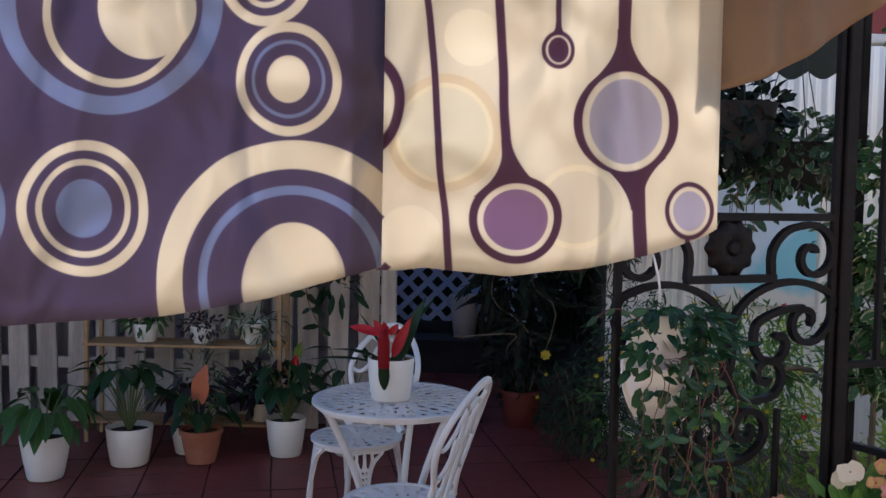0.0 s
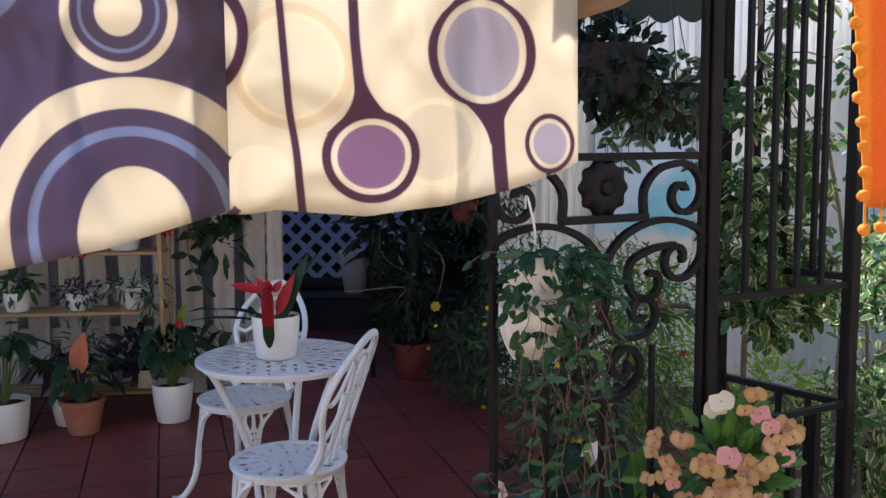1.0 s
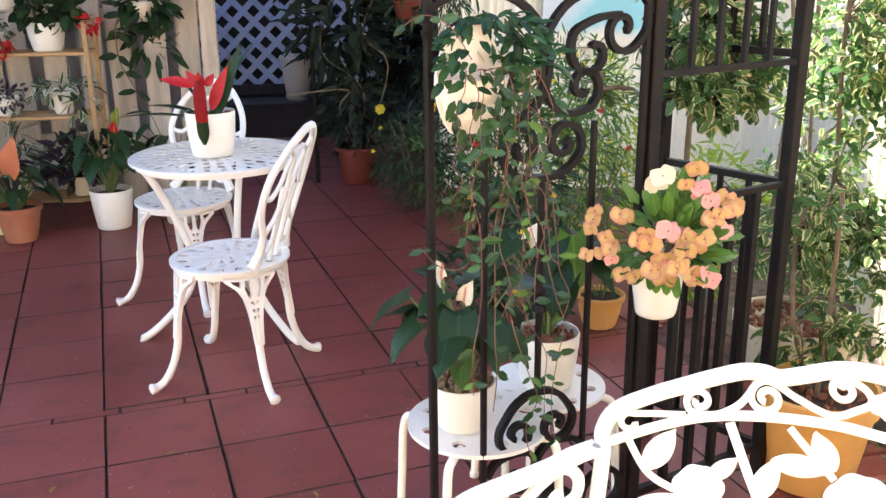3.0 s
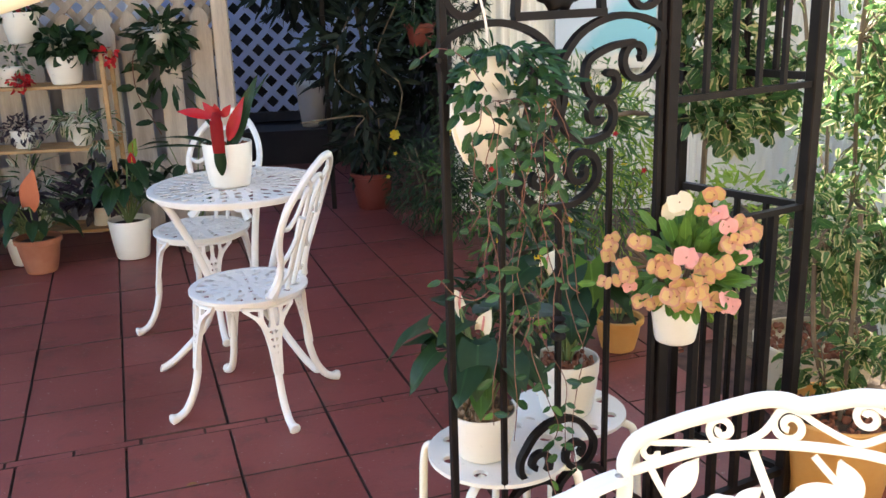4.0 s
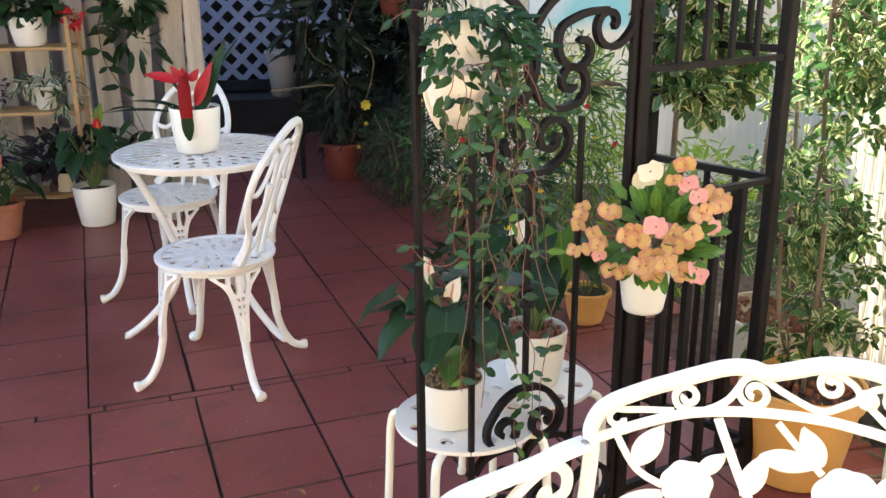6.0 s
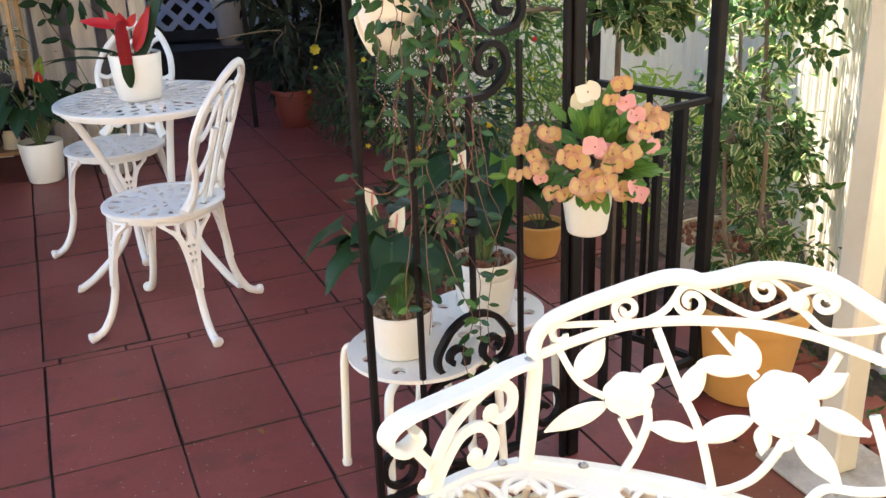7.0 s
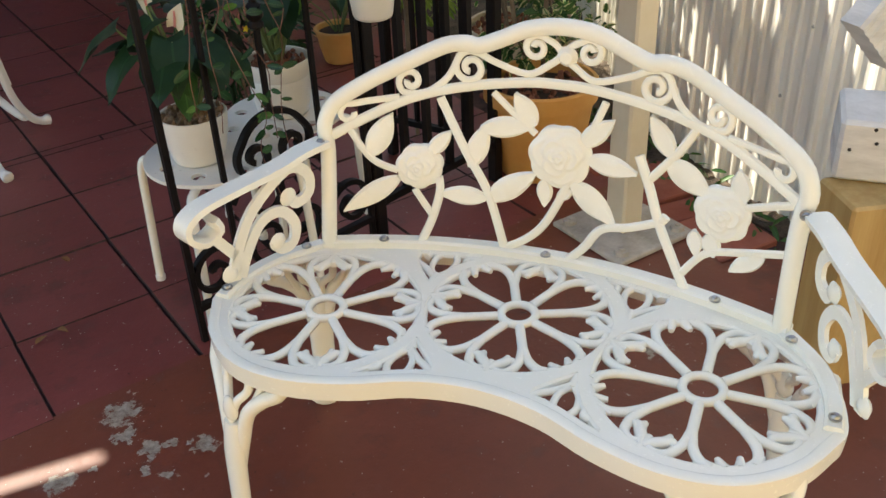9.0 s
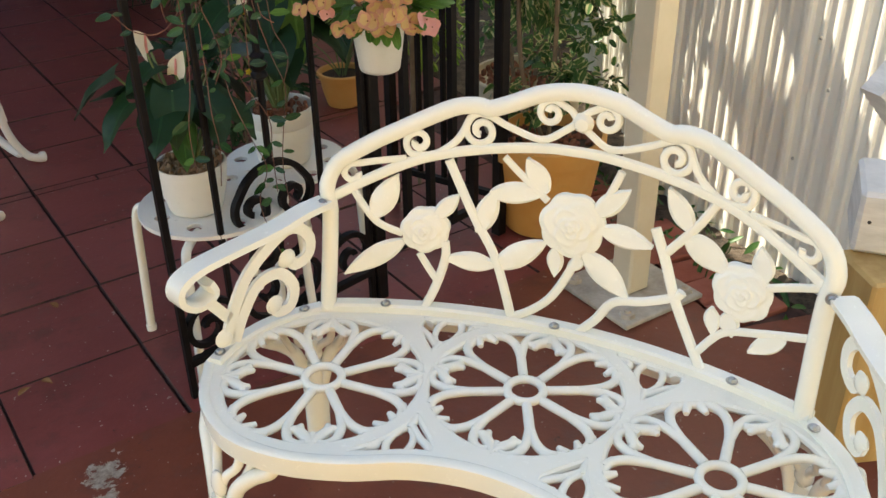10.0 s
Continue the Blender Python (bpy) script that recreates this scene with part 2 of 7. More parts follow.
def floor_paint(name, vary, slab):
    """Oxblood floor paint, scuffed; the poured slab has flaked spots that bare the grey concrete."""
    m, t, b = blank(name)
    tc = t.nodes.new("ShaderNodeTexCoord")
    geo = t.nodes.new("ShaderNodeNewGeometry")
    big = node(t, "ShaderNodeTexNoise", Vector=geo.outputs["Position"], Scale=2.2, Detail=6.0, Roughness=0.65)
    fine = node(t, "ShaderNodeTexNoise", Vector=geo.outputs["Position"], Scale=55.0, Detail=4.0, Roughness=0.7)
    info = t.nodes.new("ShaderNodeObjectInfo")
    f = ramp(t, big.outputs[0], 0.3, 0.72)
    f = calc(t, "ADD", f, calc(t, "MULTIPLY", calc(t, "SUBTRACT", fine.outputs[0], 0.5), 0.8))
    f = calc(t, "ADD", f, calc(t, "MULTIPLY", calc(t, "SUBTRACT", info.outputs["Random"], 0.5), vary))
    lo, hi = ((0.145, 0.036, 0.019), (0.202, 0.056, 0.032)) if slab else ((0.168, 0.035, 0.030), (0.240, 0.059, 0.052))
    col = blend(t, calc(t, "MINIMUM", calc(t, "MAXIMUM", f, 0), 1), rgb(lo), rgb(hi))
    grime = node(t, "ShaderNodeTexNoise", Vector=geo.outputs["Position"], Scale=7.0, Detail=7.0, Roughness=0.7)
    col = blend(t, calc(t, "MULTIPLY", ramp(t, grime.outputs[0], 0.53, 0.70), 0.62), col, rgb((0.055, 0.019, 0.014)))
    dust = node(t, "ShaderNodeTexNoise", Vector=geo.outputs["Position"], Scale=14.0, Detail=5.0, Roughness=0.75)
    col = blend(t, calc(t, "MULTIPLY", ramp(t, dust.outputs[0], 0.56, 0.8), 0.25), col, rgb((0.30, 0.15, 0.13)))
    chips = node(t, "ShaderNodeTexNoise", Vector=geo.outputs["Position"], Scale=38.0, Detail=2.0)
    col = blend(t, ramp(t, chips.outputs[0], 0.735, 0.75), col, rgb((0.30, 0.22, 0.19)))
    speck = node(t, "ShaderNodeTexNoise", Vector=geo.outputs["Position"], Scale=120.0, Detail=1.0)
    col = blend(t, ramp(t, speck.outputs[0], 0.75, 0.775), col, rgb((0.42, 0.36, 0.32)))
    drip = node(t, "ShaderNodeTexNoise", Vector=geo.outputs["Position"], Scale=24.0, Detail=4.0, Roughness=0.8)
    col = blend(t, calc(t, "MULTIPLY", ramp(t, drip.outputs[0], 0.645, 0.715), 0.7), col, rgb((0.03, 0.014, 0.012)))
    if slab:
        mask = None
        bend = node(t, "ShaderNodeTexNoise", Vector=geo.outputs["Position"], Scale=30.0, Detail=3.0)
        shift = node(t, "ShaderNodeVectorMath", Vector=bend.outputs[1])
        shift.operation = "MULTIPLY_ADD"
        shift.inputs[1].default_value = (0.075, 0.075, 0.0)
        away = node(t, "ShaderNodeVectorMath", Vector=geo.outputs["Position"])
        away.operation = "SUBTRACT"
        away.inputs[1].default_value = (0.0375, 0.0375, 0.0)
        t.links.new(away.outputs[0], shift.inputs[2])
        for x, y, r in ((0.150, 1.656, 0.040), (0.151, 1.585, 0.024), (0.189, 1.519, 0.027), (0.175, 1.469, 0.014), (0.203, 1.438, 0.017), (0.226, 1.516, 0.012), (0.288, 1.490, 0.026), (0.016, 1.503, 0.034), (0.08, 1.514, 0.010), (0.93, 0.98, 0.02), (1.25, 1.35, 0.03)):
            d = node(t, "ShaderNodeVectorMath", Vector=shift.outputs[0])
            d.operation = "DISTANCE"
            d.inputs[1].default_value = (x, y, 0.0)
            near = ramp(t, d.outputs["Value"], r * 1.6, r * 0.1)
            mask = near if mask is None else calc(t, "MAXIMUM", mask, near)
        edge = node(t, "ShaderNodeTexNoise", Vector=geo.outputs["Position"], Scale=42.0, Detail=7.0, Roughness=0.78)
        bare = ramp(t, calc(t, "ADD", calc(t, "MULTIPLY", mask, 0.48), edge.outputs[0]), 0.715, 0.745)
        col = blend(t, bare, col, blend(t, ramp(t, edge.outputs[0], 0.38, 0.62), rgb((0.17, 0.12, 0.09)), rgb((0.40, 0.35, 0.29))))
    t.links.new(col, b.inputs["Base Color"])
    t.links.new(calc(t, "ADD", 0.30, calc(t, "MULTIPLY", calc(t, "ADD", fine.outputs[0], big.outputs[0]), 0.17)), b.inputs["Roughness"])
    b.inputs["Specular IOR Level"].default_value = 0.45
    h = calc(t, "ADD", calc(t, "MULTIPLY", fine.outputs[0], 0.6), big.outputs[0])
    bp = node(t, "ShaderNodeBump", Height=h, Strength=0.4, Distance=0.004)
    t.links.new(bp.outputs[0], b.inputs["Normal"])
    return m


TILE_PAINT = floor_paint("oxblood_painted_paver", 0.55, False)
SLAB_PAINT = floor_paint("oxblood_painted_slab", 0.0, True)
JOINT = surface("dirty_joint", (0.030, 0.014, 0.012), (0.12, 0.062, 0.050), rough=0.95, coarse=12, fine=80, bump=0.5)

# ---- modelling tools ----
def thing(name, label, category, x=0.0, y=0.0, z=0.0, turn=0.0, group="", kind=""):
    ob = new(name)
    ob.matrix_basis = pose(x, y, z, 0, 0, turn)
    return tagged(ob, label, category, group, kind)


def finish(bm, name, material, smooth):
    bmesh.ops.recalc_face_normals(bm, faces=bm.faces)
    me = bpy.data.meshes.new(name)
    bm.to_mesh(me)
    bm.free()
    me.materials.append(material)
    if smooth:
        me.polygons.foreach_set("use_smooth", [True] * len(me.polygons))
        me.set_sharp_from_angle(angle=radians(42))
    return me


def part(name, bm, material, parent=None, label="", kind="", smooth=True):
    ob = new(name, finish(bm, name, material, smooth))
    if parent is not None:
        ob.parent = parent
    return tagged(ob, label, "", "", kind)


def curve_through(pts, n=5, closed=False):
    """Points of a smooth curve through the given ones."""
    p = [Vector(q) for q in pts]
    out, k = [], len(p)
    for i in range(k if closed else k - 1):
        a, b, c, d = (p[(i + j) % k] if closed else p[min(max(i + j, 0), k - 1)] for j in (-1, 0, 1, 2))
        for s in range(n):
            t = s / n
            out.append(0.5 * (2 * b + (c - a) * t + (2 * a - 5 * b + 4 * c - d) * t * t + (3 * b - a - 3 * c + d) * t ** 3))
    if not closed:
        out.append(p[-1])
    return out


def sweep(bm, pts, r, seg=8, closed=False, up=None, tall=1.0, taper=None, section=None):
    """A bar along pts. Section: an ellipse of half-widths r (across) and r*tall (along up), or given (across, up) points."""
    p = [Vector(q) for q in pts]
    n = len(p)
    sec = section or [(math.cos(2 * math.pi * i / seg) * r, math.sin(2 * math.pi * i / seg) * r * tall) for i in range(seg)]
    m = len(sec)
    rings, side = [], None
    for i in range(n):
        a = p[(i - 1) % n] if closed or i else p[i]
        b = p[(i + 1) % n] if closed or i < n - 1 else p[i]
        t = (b - a).normalized()
        if up is not None:
            side = t.cross(Vector(up))
            if side.length < 1e-5:
                side = t.orthogonal()
        elif side is None:
            side = t.orthogonal()
        else:
            side = side - t * side.dot(t)
        side.normalize()
        top = side.cross(t)
        k = taper(i / max(n - 1, 1)) if taper else 1.0
        rings.append([bm.verts.new(p[i] + side * x * k + top * y * k) for x, y in sec])
    for i in range(n if closed else n - 1):
        a, b = rings[i], rings[(i + 1) % n]
        for j in range(m):
            bm.faces.new((a[j], a[(j + 1) % m], b[(j + 1) % m], b[j]))
    if not closed:
        bm.faces.new(rings[0][::-1])
        bm.faces.new(rings[-1])
    return bm


def lathe(bm, profile, seg=24, cx=0.0, cy=0.0, cz=0.0, wave=None):
    """Turned shape from (radius, height) points; closed where a radius is 0."""
    rings = []
    for r, z in profile:
        if r <= 1e-6:
            rings.append([bm.verts.new((cx, cy, cz + z))])
        else:
            ring = []
            for i in range(seg):
                a = 2 * math.pi * i / seg
                k = r * (wave(a) if wave else 1.0)
                ring.append(bm.verts.new((cx + k * math.cos(a), cy + k * math.sin(a), cz + z)))
            rings.append(ring)
    for a, b in zip(rings, rings[1:]):
        for i in range(seg):
            j = (i + 1) % seg
            if len(a) == 1 and len(b) == 1:
                continue
            if len(a) == 1:
                bm.faces.new((a[0], b[j], b[i]))
            elif len(b) == 1:
                bm.faces.new((a[i], a[j], b[0]))
            else:
                bm.faces.new((a[i], a[j], b[j], b[i]))
    return bm


def block(bm, x0, y0, z0, x1, y1, z1, bevel=0.004, m=None):
    v = [bm.verts.new((x, y, z)) for x in (x0, x1) for y in (y0, y1) for z in (z0, z1)]
    faces = [bm.faces.new([v[i] for i in f]) for f in ((0, 1, 3, 2), (4, 6, 7, 5), (0, 4, 5, 1), (2, 3, 7, 6), (0, 2, 6, 4), (1, 5, 7, 3))]
    if bevel:
        edges = {e for f in faces for e in f.edges}
        out = bmesh.ops.bevel(bm, geom=list(edges), offset=bevel, segments=1, affect="EDGES")
        v = list({w for f in out["faces"] for w in f.verts} | {w for w in v if w.is_valid})
    if m is not None:
        bmesh.ops.transform(bm, matrix=m, verts=[w for w in v if w.is_valid])
    return bm


def plate(bm, outline, thick, lift=0.0):
    """A flat plate in x and y with the given outline."""
    lo = [bm.verts.new((p[0], p[1], lift)) for p in outline]
    hi = [bm.verts.new((p[0], p[1], lift + thick)) for p in outline]
    n = len(lo)
    bm.faces.new(lo[::-1])
    bm.faces.new(hi)
    for i in range(n):
        bm.faces.new((lo[i], lo[(i + 1) % n], hi[(i + 1) % n], hi[i]))
    return bm


def spiral(cx, cz, r0, r1, a0, a1, n=16):
    out = []
    for i in range(n + 1):
        k = i / n
        a, r = radians(a0 + (a1 - a0) * k), r0 + (r1 - r0) * k
        out.append((cx + r * math.cos(a), cz + r * math.sin(a)))
    return out


class Leaves:
    """Gathers many small leaves into one mesh."""

    def __init__(self):
        self.v, self.f, self.uv = [], [], []

    def add(self, base, way, face, length, width, droop=0.25, fold=0.25, round_=0.5):
        base, way = Vector(base), Vector(way).normalized()
        side = way.cross(Vector(face))
        if side.length < 1e-4:
            side = way.orthogonal()
        side.normalize()
        up = side.cross(way)

        def at(k, s, lift):
            return base + way * (length * k) + side * (s * width / 2) + up * (lift - droop * length * k * k)
        n = len(self.v)
        w1, w2 = 0.55 + 0.45 * round_, 1.0 - 0.25 * (1 - round_)
        w3 = 0.22 + 0.33 * round_
        rise = fold * width / 2
        for k, s, lift, u in ((0, 0, 0, 0.5), (0.28, -w1, rise, 0), (0.28, 0, 0, 0.5), (0.28, w1, rise, 1),
                              (0.66, -w2 * 0.85, rise * 0.8, 0), (0.66, 0, 0, 0.5), (0.66, w2 * 0.85, rise * 0.8, 1), (0.9, -w3, rise * 0.4, 0), (0.9, 0, 0, 0.5), (0.9, w3, rise * 0.4, 1), (1, 0, 0, 0.5)):
            self.v.append(at(k, s, lift))
            self.uv.append((u, k))
        self.f += [(n, n + 2, n + 1), (n, n + 3, n + 2), (n + 1, n + 2, n + 5, n + 4), (n + 2, n + 3, n + 6, n + 5), (n + 4, n + 5, n + 8, n + 7), (n + 5, n + 6, n + 9, n + 8), (n + 7, n + 8, n + 10), (n + 8, n + 9, n + 10)]

    def make(self, name, material, parent=None, label="", kind=""):
        me = bpy.data.meshes.new(name)
        me.from_pydata(self.v, [], self.f)
        layer = me.uv_layers.new(name="UVMap")
        idx = np.empty(len(me.loops), dtype=np.int32)
        me.loops.foreach_get("vertex_index", idx)
        layer.data.foreach_set("uv", np.array(self.uv, dtype=np.float32)[idx].ravel())
        me.materials.append(material)
        me.polygons.foreach_set("use_smooth", [True] * len(me.polygons))
        ob = new(name, me)
        if parent is not None:
            ob.parent = parent
        return tagged(ob, label, "", "", kind)


RND = random.Random(7)


def rnd(a, b):
    return RND.uniform(a, b)


def any_way(up=0.0):
    v = Vector((RND.gauss(0, 1), RND.gauss(0, 1), RND.gauss(0, 1) + up))
    return v.normalized()


def big_leaf(name, parent, material, base, way, face, length, width, droop=0.3, fold=0.2, heart=0.0, label="", tip=1.0):
    """One large leaf or spathe as a mesh of its own, with a thickness."""
    base, way = Vector(base), Vector(way).normalized()
    side = way.cross(Vector(face))
    if side.length < 1e-4:
        side = way.orthogonal()
    side.normalize()
    up = side.cross(way)
    rows, cols = 9, 5
    v, f, uv = [], [], []
    for i in range(rows):
        k = i / (rows - 1)
        w = (math.sin(math.pi * min(1, k * (1.0 - 0.15 * heart) + 0.02 + 0.16 * heart) ** (0.75 * tip))) ** 0.8 if k < 1 else 0.02
        w = max(w, 0.03)
        for j in range(cols):
            s = -1 + 2 * j / (cols - 1)
            back = heart * 0.16 * length * abs(s) ** 1.5 * max(0, 1 - k * 3)
            ripple = 0.03 * width * math.sin(k * 9 + s * 2.5)
            p = base + way * (length * k - back) + side * (s * w * width / 2) + up * (fold * width / 2 * abs(s) * w - droop * length * k * k + ripple)
            v.append(p)
            uv.append(((s + 1) / 2, k))
    for i in range(rows - 1):
        for j in range(cols - 1):
            a = i * cols + j
            f.append((a, a + 1, a + cols + 1, a + cols))
    me = bpy.data.meshes.new(name)
    me.from_pydata(v, [], f)
    layer = me.uv_layers.new(name="UVMap")
    idx = np.empty(len(me.loops), dtype=np.int32)
    me.loops.foreach_get("vertex_index", idx)
    layer.data.foreach_set("uv", np.array(uv, dtype=np.float32)[idx].ravel())
    me.materials.append(material)
    me.polygons.foreach_set("use_smooth", [True] * len(me.polygons))
    ob = new(name, me)
    ob.parent = parent
    return tagged(ob, label)

# ---- setting ----
ALONG = Vector((-0.210, 0.978, 0)).normalized()
ACROSS = Vector((ALONG.y, -ALONG.x, 0))
CORNER = Vector((0.137, 2.721, 0))
PITCH, STRIP = 0.326, 0.042

bm = bmesh.new()
plate(bm, [(-400, -400), (400, -400), (400, 400), (-400, 400)], 0.02, -0.12)
tagged(part("ground", bm, GROUND, smooth=False), "bare garden ground around the patio", "ground", kind="structure")

bm = bmesh.new()
plate(bm, [(-3.6, -1.5), (1.80, -1.5), (1.82, 1.56), (1.76, 2.05), (1.70, 2.5), (1.66, 3.4), (1.2, 9.3), (-3.6, 9.3)], 0.085, -0.10)
floor = tagged(part("floor", bm, JOINT, smooth=False), "patio floor of oxblood painted pavers and concrete", "floor", kind="structure")

# the poured slab in front of the pavers
edge_a = CORNER - ALONG * (3 * PITCH - 0.012) + ACROSS * 3.2
edge_b = CORNER - ALONG * (3 * PITCH - 0.012) - ACROSS * 4.2
bm = bmesh.new()
plate(bm, [(-3.6, -0.3), (1.80, -0.3), (1.82, 1.53), (1.59, 1.56), (1.57, 2.18), (edge_a.x - 1.9 * ACROSS.x, edge_a.y - 1.9 * ACROSS.y), (edge_b.x, edge_b.y)], 0.018, -0.018)
part("slab", bm, SLAB_PAINT, floor, "smooth painted concrete with flaked spots", smooth=False)

# strip of pale ground out of view, added to reflect warm light
bm = bmesh.new()
plate(bm, [(-3.6, -1.5), (1.80, -1.5), (1.80, -0.31), (-3.6, -0.31)], 0.018, -0.018)
part("apron", bm, APRON, floor, "unseen pale concrete added to bounce warm light", smooth=False)

# soil bed, edged with bricks laid flat
bm = bmesh.new()
plate(bm, [(1.80, -1.5), (2.4, -1.5), (3.2, 3.0), (3.2, 9.3), (1.2, 9.3), (1.66, 3.4), (1.70, 2.5), (1.76, 2.05), (1.82, 1.56)], 0.09, -0.10)
tagged(part("soil_bed", bm, MULCH, smooth=False), "narrow soil bed along the white fence", "soil bed", kind="structure")


edging = thing("brick_edging", "row of worn red bricks edging the soil bed", "brick edging", 1.595, 1.572, 0, 3, kind="structure")
bm = bmesh.new()
block(bm, 0, 0, -0.03, 0.195, 0.101, 0.003, 0.004)
brick_mesh = finish(bm, "brick", BRICK, False)
for i in range(12):
    ob = new("brick", brick_mesh)
    ob.parent = edging
    ob.location, ob.rotation_euler = (rnd(-0.012, 0.012), i * 0.106, rnd(-0.006, 0.004)), (radians(rnd(-2, 2)), radians(rnd(-2, 2)), radians(rnd(-4, 4)))


def ribbed_fence(name, label, x0, y0, x1, y1, height, pitch=0.156, z0=-0.05):
    """Upright ribbed sheets, one mesh for each sheet."""
    fence = thing(name, label, "fence", x0, y0, 0, math.degrees(math.atan2(y1 - y0, x1 - x0)), kind="structure")
    length = math.hypot(x1 - x0, y1 - y0)
    profile = [(0.0, 0.0), (0.004, 0.013), (0.012, 0.016), (0.022, 0.015), (0.046, 0.001), (0.048, 0.0), (0.074, 0.0), (0.077, 0.006), (0.082, 0.0065), (0.097, 0.0), (0.116, 0.0), (0.119, 0.006), (0.124, 0.0065), (0.139, 0.0)]
    shared = None
    for i in range(int(length / pitch) + 1):
        if shared is None:
            bm = bmesh.new()
            front = [(px, py) for px, py in profile] + [(pitch + 0.004, 0.002)]
            lo = [bm.verts.new((px, py, z0)) for px, py in front]
            hi = [bm.verts.new((px, py, height)) for px, py in front]
            lo2 = [bm.verts.new((px, py - 0.002, z0)) for px, py in front]
            hi2 = [bm.verts.new((px, py - 0.002, height)) for px, py in front]
            for j in range(len(front) - 1):
                bm.faces.new((lo[j], lo[j + 1], hi[j + 1], hi[j]))
                bm.faces.new((lo2[j + 1], lo2[j], hi2[j], hi2[j + 1]))
                bm.faces.new((hi[j], hi[j + 1], hi2[j + 1], hi2[j]))
            shared = finish(bm, "sheet", RIBBED, False)
        ob = new("sheet", shared)
        ob.parent = fence
        ob.location = (i * pitch, 0, 0)
        ob.rotation_euler = (0, 0, radians(rnd(-0.6, 0.6)))
    return fence


side_fence = ribbed_fence("fence_side", "white ribbed metal fence along the soil bed", 1.92, 1.0, 1.874, 2.32, 2.6)
ribbed_fence("fence_side_far", "white ribbed metal fence in full sun behind the fig", 1.874, 2.32, 3.05, 5.35, 2.6)
ribbed_fence("fence_back", "pale ribbed fence behind the shrubs", 3.05, 5.45, 0.93, 5.72, 2.4)
bm = bmesh.new()
for i in range(14):
    z, y = rnd(0.25, 1.0), rnd(1.1, 2.1)
    lathe(bm, [(0, 0.004), (0.004, 0.003), (0.005, 0)], 8, 0, 0, 0)
    bmesh.ops.transform(bm, matrix=pose(1.905 - (y - 1.0) * 0.0357 - 0.021, y, z, 0, -90, 0), verts=bm.verts[-17:] if len(bm.verts) >= 17 else bm.verts)
part("rivet", bm, STEEL, None, "small zinc screws").parent = side_fence
bpy.data.objects["rivet"].matrix_parent_inverse = side_fence.matrix_basis.inverted()

# weathered picket fence with a lattice top behind the plant shelf
FENCE_Y = 5.72
picket_fence = thing("picket_fence", "weathered grey picket fence with diagonal lattice above", "fence", 0, FENCE_Y, 0, kind="structure")
bm = bmesh.new()
w, h = 0.062, 1.29
out = [(-w, 0.02), (w, 0.02), (w, h - 0.13), (w * 0.62, h - 0.10), (w * 0.9, h - 0.06), (w * 0.45, h - 0.015), (0, h), (-w * 0.45, h - 0.015), (-w * 0.9, h - 0.06), (-w * 0.62, h - 0.10), (-w, h - 0.13)]
plate(bm, out, 0.018)
bmesh.ops.transform(bm, matrix=pose(0, 0, 0, 90, 0, 0), verts=bm.verts)
picket_mesh = finish(bm, "picket", PICKET, False)
for i in range(17):
    ob = new("picket", picket_mesh)
    ob.parent = picket_fence
    ob.location, ob.rotation_euler = (-3.50 + i * 0.182 + rnd(-0.006, 0.006), rnd(-0.004, 0.004), rnd(-0.02, 0.015)), (0, radians(rnd(-1.2, 1.2)), 0)
bm = bmesh.new()
for z in (0.35, 1.05):
    block(bm, -3.6, 0.004, z, -0.42, 0.04, z + 0.07, 0.003)
part("fence_rail", bm, PICKET, picket_fence, smooth=False)
bm = bmesh.new()
for k in range(-26, 50):
    for sgn, yy in ((1, 0.05), (-1, 0.064)):
        x = -3.5 + k * 0.125
        a, b = Vector((x, yy, 1.12)), Vector((x + sgn * 1.1, yy, 2.22))
        lo, hi = -3.6, -0.5
        if min(a.x, b.x) > hi or max(a.x, b.x) < lo:
            continue
        for q, r in ((a, b), (b, a)):
            for lim in (lo, hi):
                if (q.x < lim) == (lim == lo) and abs(r.x - q.x) > 1e-6 and (q.x < lo or q.x > hi):
                    s = (lim - q.x) / (r.x - q.x)
                    if 0 <= s <= 1:
                        q.xyz = q.lerp(r, s)
        sweep(bm, [a, b], 0.02, up=(0, 1, 0), section=[(-0.019, -0.004), (0.019, -0.004), (0.019, 0.004), (-0.019, 0.004)])
part("lattice_top", bm, PICKET, picket_fence, "diagonal lattice panel above the pickets", smooth=False)
bm = bmesh.new()
block(bm, -0.50, -0.03, -0.02, -0.41, 0.06, 2.5, 0.006)
part("fence_post", bm, PICKET, picket_fence, "grooved square timber post", smooth=False)
bm = bmesh.new()
for i in range(22):
    block(bm, -3.6 + i * 0.14, 0.12, 0.0, -3.465 + i * 0.14, 0.135, 1.16, 0)
tagged(part("board_wall", bm, GREY_BOARD, None, smooth=False), "shaded board wall behind the picket fence", "wall", kind="structure").location = (0, FENCE_Y + 0.02, 0)

# added panel: its blue-white stands for the light behind the lattice top
bm = bmesh.new()
block(bm, -3.6, 6.72, -0.05, -1.0, 6.80, 3.2, 0)
tagged(part("light_backdrop", bm, PALE_WALL, None, smooth=False), "pale blue backdrop standing in for the light beyond the picket fence", "wall", kind="structure")

